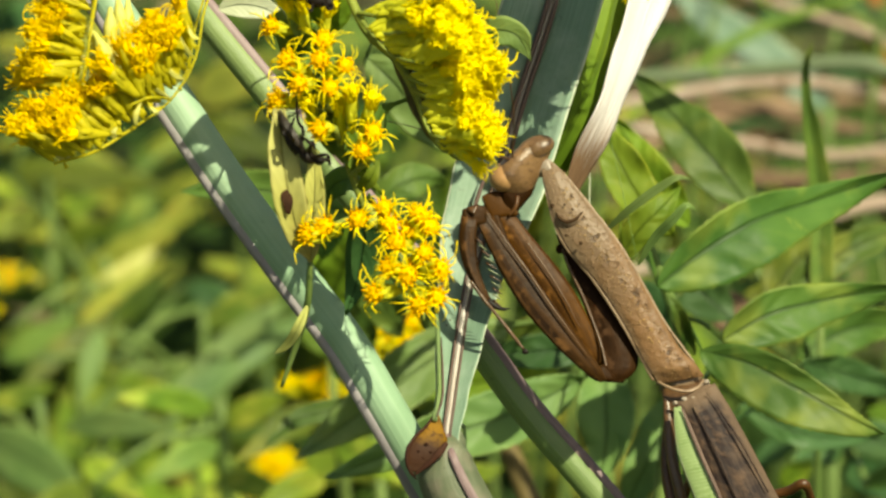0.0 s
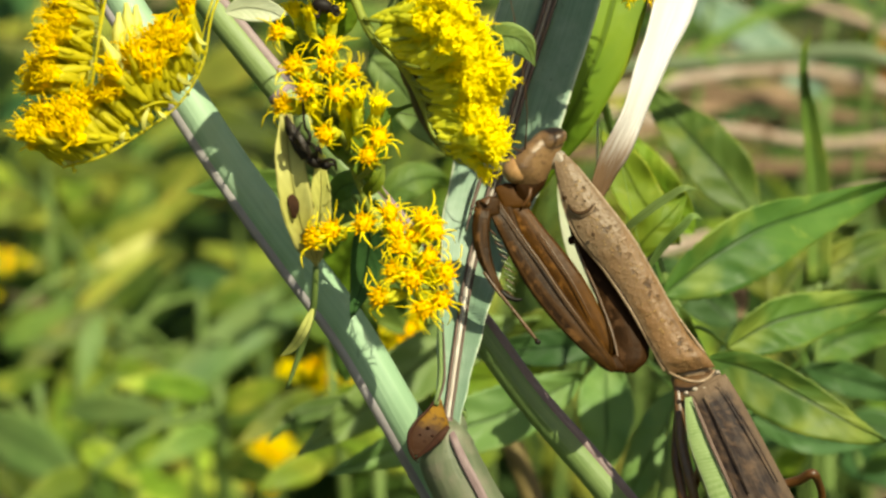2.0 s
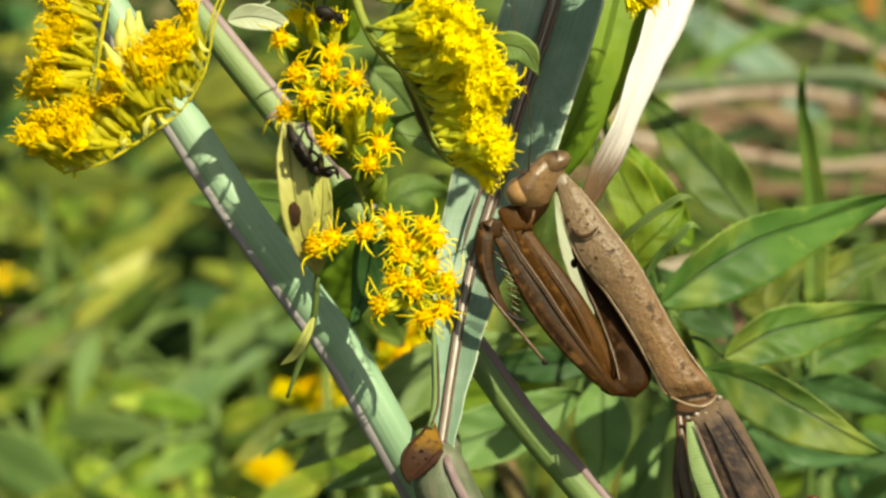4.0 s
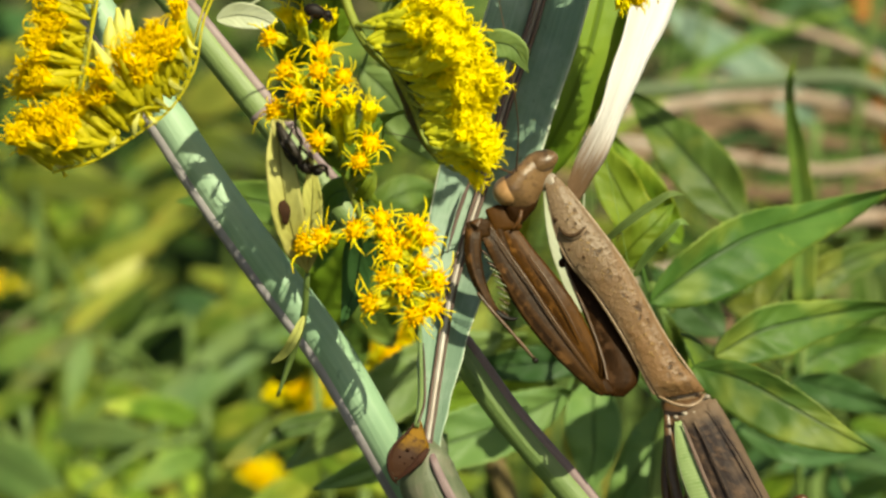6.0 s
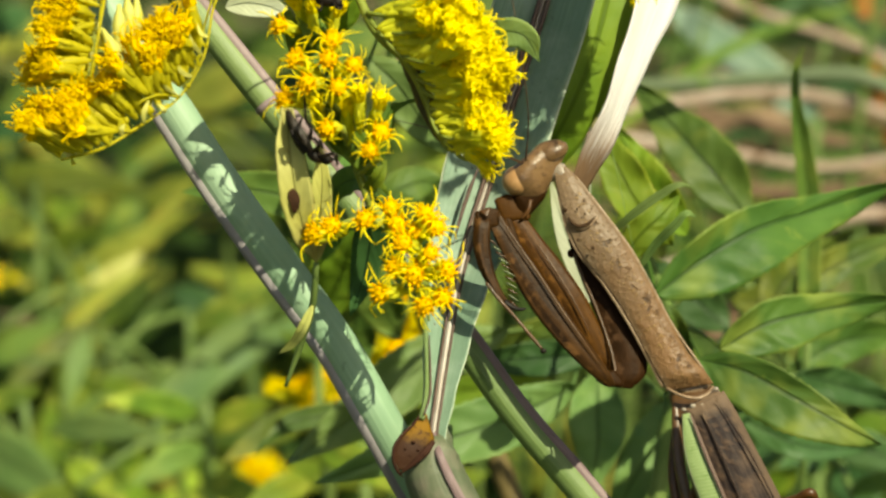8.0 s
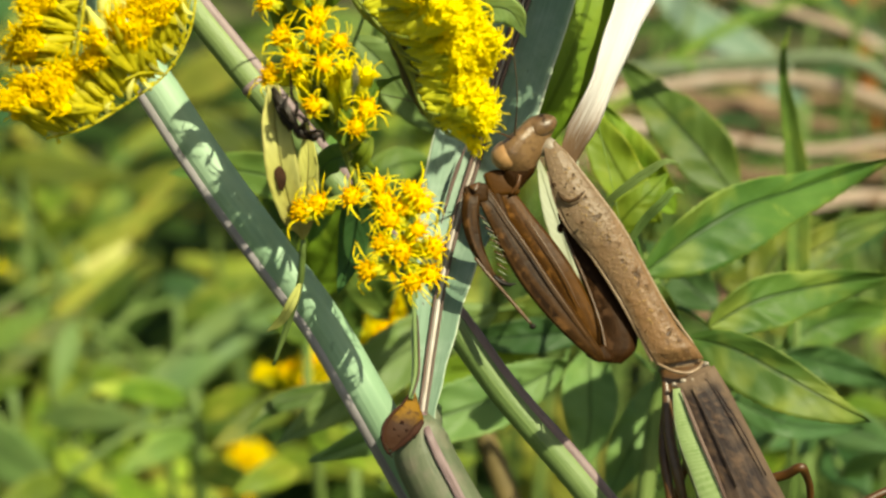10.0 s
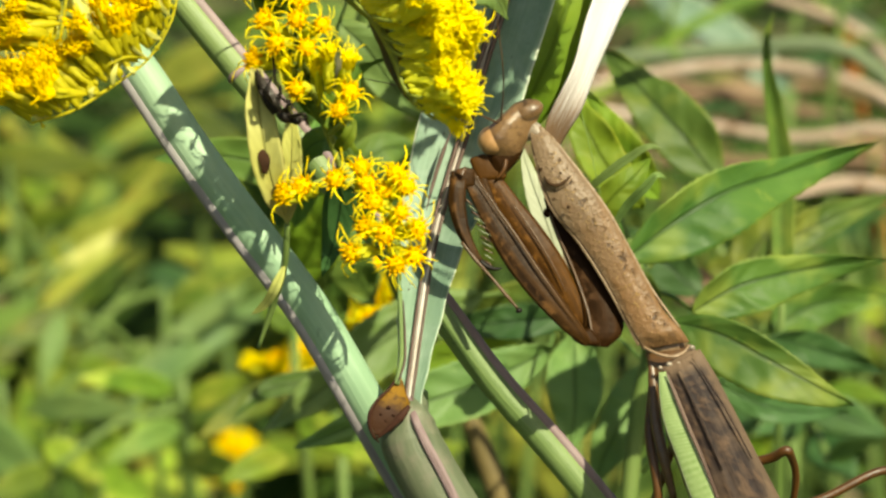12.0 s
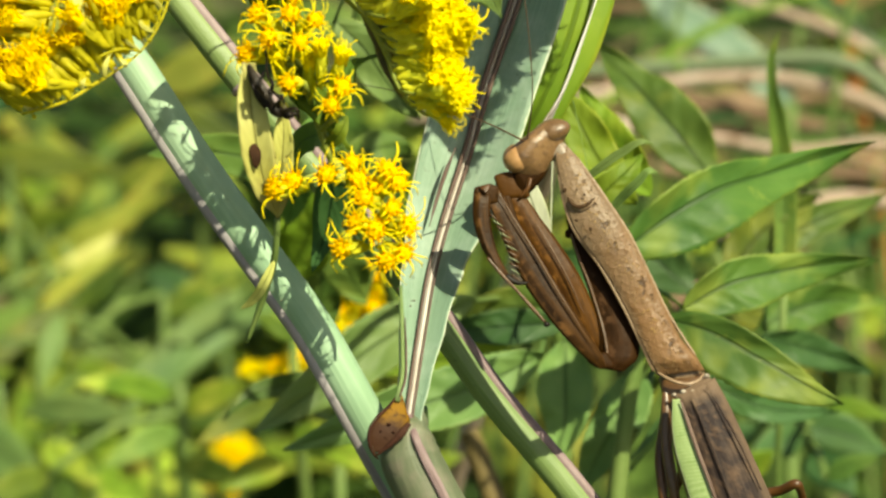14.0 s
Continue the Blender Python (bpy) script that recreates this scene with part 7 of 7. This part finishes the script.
    part("stalk", sweep(bmesh.new(), [(0.12941, 0.74401, 0.5627), (0.13047, 0.73536, 0.54128), (0.13248, 0.73411, 0.52484), (0.14037, 0.73953, 0.49823), root_of((0.15752, 0.73768, 0.44025))], [0.002844, 0.003377, 0.0032, 0.002844, 0.002844], 10, 30), M["rust"], t)
    t = thing("brown_stalk", (0.00995, 0.12494, 0.65882), "olive-brown stalk rising between the leaves", "stalk")
    part("stalk", sweep(bmesh.new(), [(0.00691, 0.12802, 0.66644), (0.00872, 0.12617, 0.66187), (0.01077, 0.12402, 0.65653), root_of((0.01283, 0.12186, 0.65119))], [0.00148, 0.001644, 0.001727, 0.001809], 10, 30), M["olive"], t)
    single_blade("grass_blade", [(0.09606, 0.53162, 0.5709), (0.08244, 0.53101, 0.58274), (0.06823, 0.52998, 0.59353), (0.05519, 0.53323, 0.60159)], 0.0052, M["blade"], "pale blue-green grass blade leaning over", "grass blade", 0, 0.1, [0.4, 1, 1, 0.8, 0.1], None, 15)
    # flower tufts farther back
    yellow_tuft([((-0.02824, 0.22993, 0.62503), (-0.0183, 0.23052, 0.62651), 30), ((-0.02427, 0.2306, 0.62669), (-0.0173, 0.23015, 0.62559), 18)], (-0.01455, 0.23713, 0.61617), "blurred orange-yellow goldenrod tuft in the thicket")
    yellow_tuft([((-0.01266, 0.1311, 0.67406), (-0.00362, 0.13387, 0.68093), 40), ((-0.0102, 0.13418, 0.68169), (-0.00444, 0.13541, 0.68474), 34), ((-0.01195, 0.1369, 0.67508), (-0.00697, 0.14001, 0.68278), 30)], (-0.00199, 0.13721, 0.67585), "yellow goldenrod tuft behind the reeds")
    yellow_tuft([((-0.05102, 0.45698, 0.49295), (-0.04401, 0.46076, 0.50231), 40), ((-0.04822, 0.45698, 0.49295), (-0.04682, 0.46013, 0.50075), 24)], (-0.04637, 0.46095, 0.48943), "blurred orange-yellow goldenrod tuft in the thicket")
    yellow_tuft([((-0.1183, 0.47589, 0.53974), (-0.11129, 0.47746, 0.54364), 12)], (-0.11896, 0.47732, 0.52994), "blurred orange-yellow goldenrod tuft in the thicket")


make_background()


def make_thicket():
    """Plants that fill the thicket behind, and its leaves past counting."""
    kinds = [leaf_data("leaf", rng.uniform(0.06, 0.085), rng.uniform(0.0078, 0.011), rng.uniform(0.1, 0.35), rng.uniform(0.1, 0.3), k, M[("leaf_far", "leaf_far", "leaf", "leaf_sick")[k % 4]]) for k in range(8)]
    r = random.Random(21)
    for i in range(34):
        w = r.uniform(0.72, 1.35)
        y = w * math.cos(TILT)
        x = r.uniform(-0.27, 0.25)
        top = 0.75 - w * math.sin(TILT) + r.uniform(-0.12, 0.17)
        if x > 0.07:
            top -= 0.07
        t = thing("goldenrod_plant", (x, y, 0), "leafy green goldenrod plant deep in the thicket", "goldenrod", "goldenrod plants")
        lean = Vector((r.uniform(-0.06, 0.06), r.uniform(-0.06, 0.02), top))
        base = Vector((x, y, 0))
        part("stem", sweep(bmesh.new(), [base, base + lean * 0.5, base + lean], [0.003, 0.0024, 0.0012], 7, 14), M["stem"], t)
        for k in range(18):
            s = 0.45 + 0.55 * (k + 0.5) / 18
            o = new("leaf", r.choice(kinds))
            o.parent = t
            z = (1.25 - 0.7 * max(0, s - 0.6))
            o.matrix_basis = Matrix.Translation(lean * s) @ Matrix.Rotation(k * 2.4 + r.uniform(-0.4, 0.4), 4, "Z") @ Matrix.Rotation(r.uniform(-0.7, 0.5), 4, "Y") @ Matrix.Rotation(r.uniform(-0.5, 0.5), 4, "X") @ Matrix.Scale(z * r.uniform(0.8, 1.2), 4)
    # undergrowth past counting, all over the meadow; low along the trodden path
    verts, faces = [], []
    for i in range(62000):
        far = 7.0 * r.random()
        turn = r.uniform(0, 2 * math.pi)
        x, y = far * math.sin(turn), 0.9 + far * math.cos(turn)
        path = y < 0.5 and abs(x) < 1.2
        high = 0.12 if path else 0.42 + 0.05 * math.sin(x * 9 + y * 5)
        z = max(0.005, r.uniform(0.0, high) - (0 if path else max(0.0, 0.75 - y) * 0.3))
        a = r.uniform(0, 6.28)
        d = Vector((math.cos(a), math.sin(a), r.uniform(-0.6, 0.7))).normalized() * r.uniform(0.035, 0.08)
        s = d.cross(Vector((r.uniform(-0.5, 0.5), r.uniform(-0.9, 0.1), 1))).normalized() * r.uniform(0.006, 0.012)
        p, k = Vector((x, y, z)), len(verts)
        sag = Vector((0, 0, -0.15 * d.length))
        verts += [p, p + d * 0.5 + s, p + d * 0.5 - s, p + d + sag]
        faces += [(k, k + 2, k + 1), (k + 1, k + 2, k + 3)]
    mesh = bpy.data.meshes.new("undergrowth")
    mesh.from_pydata(verts, [], faces)
    mesh.materials.append(undergrowth_material())
    tagged(new("undergrowth", mesh), "tangled green and straw-coloured undergrowth of weeds", "undergrowth", kind="stuff")


def undergrowth_material():
    n = Nodes("undergrowth")
    r = n.node("ShaderNodeNewGeometry").outputs["Random Per Island"]
    col = n.ramp(r, [(0.0, (0.014, 0.034, 0.006)), (0.5, (0.028, 0.058, 0.01)), (0.76, (0.08, 0.14, 0.02)), (0.86, (0.19, 0.23, 0.04)), (0.95, (0.24, 0.19, 0.1)), (1.0, (0.36, 0.28, 0.18))])
    col = n.mix(n.math("MULTIPLY", n.noise(n.coords("Object"), 160, 3), 0.4), col, (0.05, 0.09, 0.02))
    return n.finish(col, 0.6, 0.15, 0.35)


make_thicket()


# ---------------------------------------------------------------- what moves
def twirl(ob, rows, axis):
    """The same with a turn in degrees about the thing's own length."""
    rest = Vector(ob.location)
    walk(ob, [(t, Matrix.Translation(rest + RIGHT * (x * 0.001) + RISE * (z * 0.001)) @ Matrix.Rotation(radians(a), 4, axis)) for t, x, z, a in rows])


def hinge(ob, joint, rows, axis):
    """Rows of seconds and degrees by which a part turns about its joint, in its thing's space."""
    p = joint - base_of(ob)
    walk(ob, [(t, Matrix.Translation(p) @ Matrix.Rotation(radians(a), 4, axis) @ Matrix.Translation(-p)) for t, a in rows])


def sway(ob, rows, gain=1.0):
    """Rows of seconds and a shift in millimetres, to the right and upwards, from where the thing hangs at rest."""
    rest = Vector(ob.location)
    walk(ob, [(t, Matrix.Translation(rest + RIGHT * (x * gain * 0.001) + RISE * (z * gain * 0.001))) for t, x, z in rows])


def motions():
    gust = [(0, -1.41, 0.29), (0.5, -1.23, -0.70), (1, -1.23, 0.94), (1.5, -1.29, -0.70), (2, -1.17, -1.58), (2.5, -1.17, -1.17), (2.7, -1.06, -0.94), (3.75, -0.59, -0.29), (4.8, -0.12, -0.23), (5, 0.00, -0.29), (5.5, 0.00, -0.29), (6, -0.06, -0.18), (6.5, 0.00, 0.00), (7, 0.12, 0.12), (7.5, 0.18, -0.06), (8, 0.29, 0.00), (9.2, 0.23, 0.12), (10.5, 0.23, 0.23), (11, 0.18, 0.29), (11.5, -0.06, 0.41), (12, 0.06, 0.53), (12.5, 0.12, 0.41), (13, 0.18, 0.41), (13.5, 0.00, 0.59), (14, -1.17, 2.58)]
    for key in ("plume_left", "plume_right", "sprig_top", "sprig_low", "sprig_right", "insect", "insect_top", "sick"):
        sway(SWAY[key], gust)
    sway(SWAY["leaves"], [(0, -0.88, 0.47), (0.5, -0.35, -0.76), (1, -0.82, 0.70), (1.5, -0.70, -0.53), (2, -0.29, -1.53), (2.5, -0.59, -1.17), (2.7, -0.47, -0.94), (3.75, -0.23, -0.35), (5, -0.06, -0.06), (5.5, -0.06, -0.18), (6, 0.06, -0.12), (6.5, 0.00, 0.00), (7, 0.12, 0.00), (7.5, 0.12, 0.00), (8, 0.06, 0.00), (9.2, 0.00, 0.06), (10.5, 0.00, 0.12), (11, -0.06, 0.12), (11.5, -0.18, 0.06), (12, -0.12, 0.12), (12.5, -0.06, 0.18), (13, -0.12, 0.12), (13.5, -0.35, 0.29), (14, -1.12, 2.11)], 1.3)
    sway(SWAY["low"], [(0, -0.59, 0.47), (0.5, 0.06, -0.82), (1, -1.00, 0.06), (1.5, -0.35, -0.06), (2, -0.47, -0.82), (2.5, -0.53, -0.88), (3.75, -0.29, -0.29), (5, -0.23, 0.12), (6, -0.06, 0.00), (6.5, 0.00, 0.00), (8, -0.06, -0.06), (9.2, 0.12, 0.18), (10.5, 0.23, 0.35), (11.5, 0.00, 0.35), (12.5, 0.23, 0.41), (13.5, 0.00, 0.53), (14, -0.88, 1.41)], 1.2)
    sway(SWAY["back"], gust, 0.9)
    twirl(SWAY["mantis"], [(0, -2.05, 0.59, -0.3), (0.5, -1.53, 0.29, -0.3), (1, -1.41, 0.35, -0.3), (1.5, -1.41, 0.29, -0.3), (2, -0.88, 0.0, -0.3), (2.5, -0.71, 0.0, -0.3), (2.7, -0.53, 0.06, -0.3), (3.75, -0.23, 0.0, -0.2), (5, 0.06, -0.0, -0.2), (5.5, -0.0, -0.23, -0.2), (6, -0.0, -0.12, -0.1), (6.5, 0.0, 0.0, 0), (7, 0.12, 0.12, 0.1), (7.5, 0.12, -0.0, 0.1), (8, 0.17, -0.0, 0.2), (9.2, 0.23, 0.18, 0.3), (10.5, 0.24, 0.35, 0.4), (11, 0.18, 0.3, 0.4), (11.5, 0.18, 0.29, 0.5), (12, 0.35, 0.36, 0.6), (12.5, 0.41, 0.23, 0.6), (13, 0.29, 0.23, 0.6), (13.5, 0.17, 0.29, 0.7), (13.75, 0.86, 0.29, 1.5), (14, 1.71, -0.29, 2.7)], AWAY)
    hinge(SWAY["tibia"], Vector((0.00338, -0.00204, 0.75403)), [(0, 3.4), (1, 3.4), (2.7, 3.1), (3.75, 1.6), (4.8, 0.2), (6.5, 0), (8, 0), (9.2, 0), (10.5, 0.3), (12, 0.3), (13.5, 0.2), (13.7, -0.8), (14, -4.2)], AWAY)
    twirl(SWAY["dry"], [(0, -1.64, 0.35, 0), (0.5, 3.64, -1.41, -42), (1, -1.88, 0.47, 0), (1.5, -1.29, 0.00, 0), (2, 0.82, -2.05, 0), (2.5, 0.59, -2.05, 0), (3.75, 0.29, -0.59, 0), (5, 0.29, -0.47, 0), (6.5, 0.00, 0.00, 0), (8, 0.00, 0.00, 0), (9.2, -0.12, 0.00, 0), (10.5, -0.29, 0.00, 0), (13, -0.47, 0.00, 0), (13.5, -0.59, 0.12, 0), (13.7, -1.76, 0.35, 14), (13.85, -3.40, 0.70, 24), (14, -4.93, 1.17, 32)], RIGHT * 0.4 + RISE)


motions()
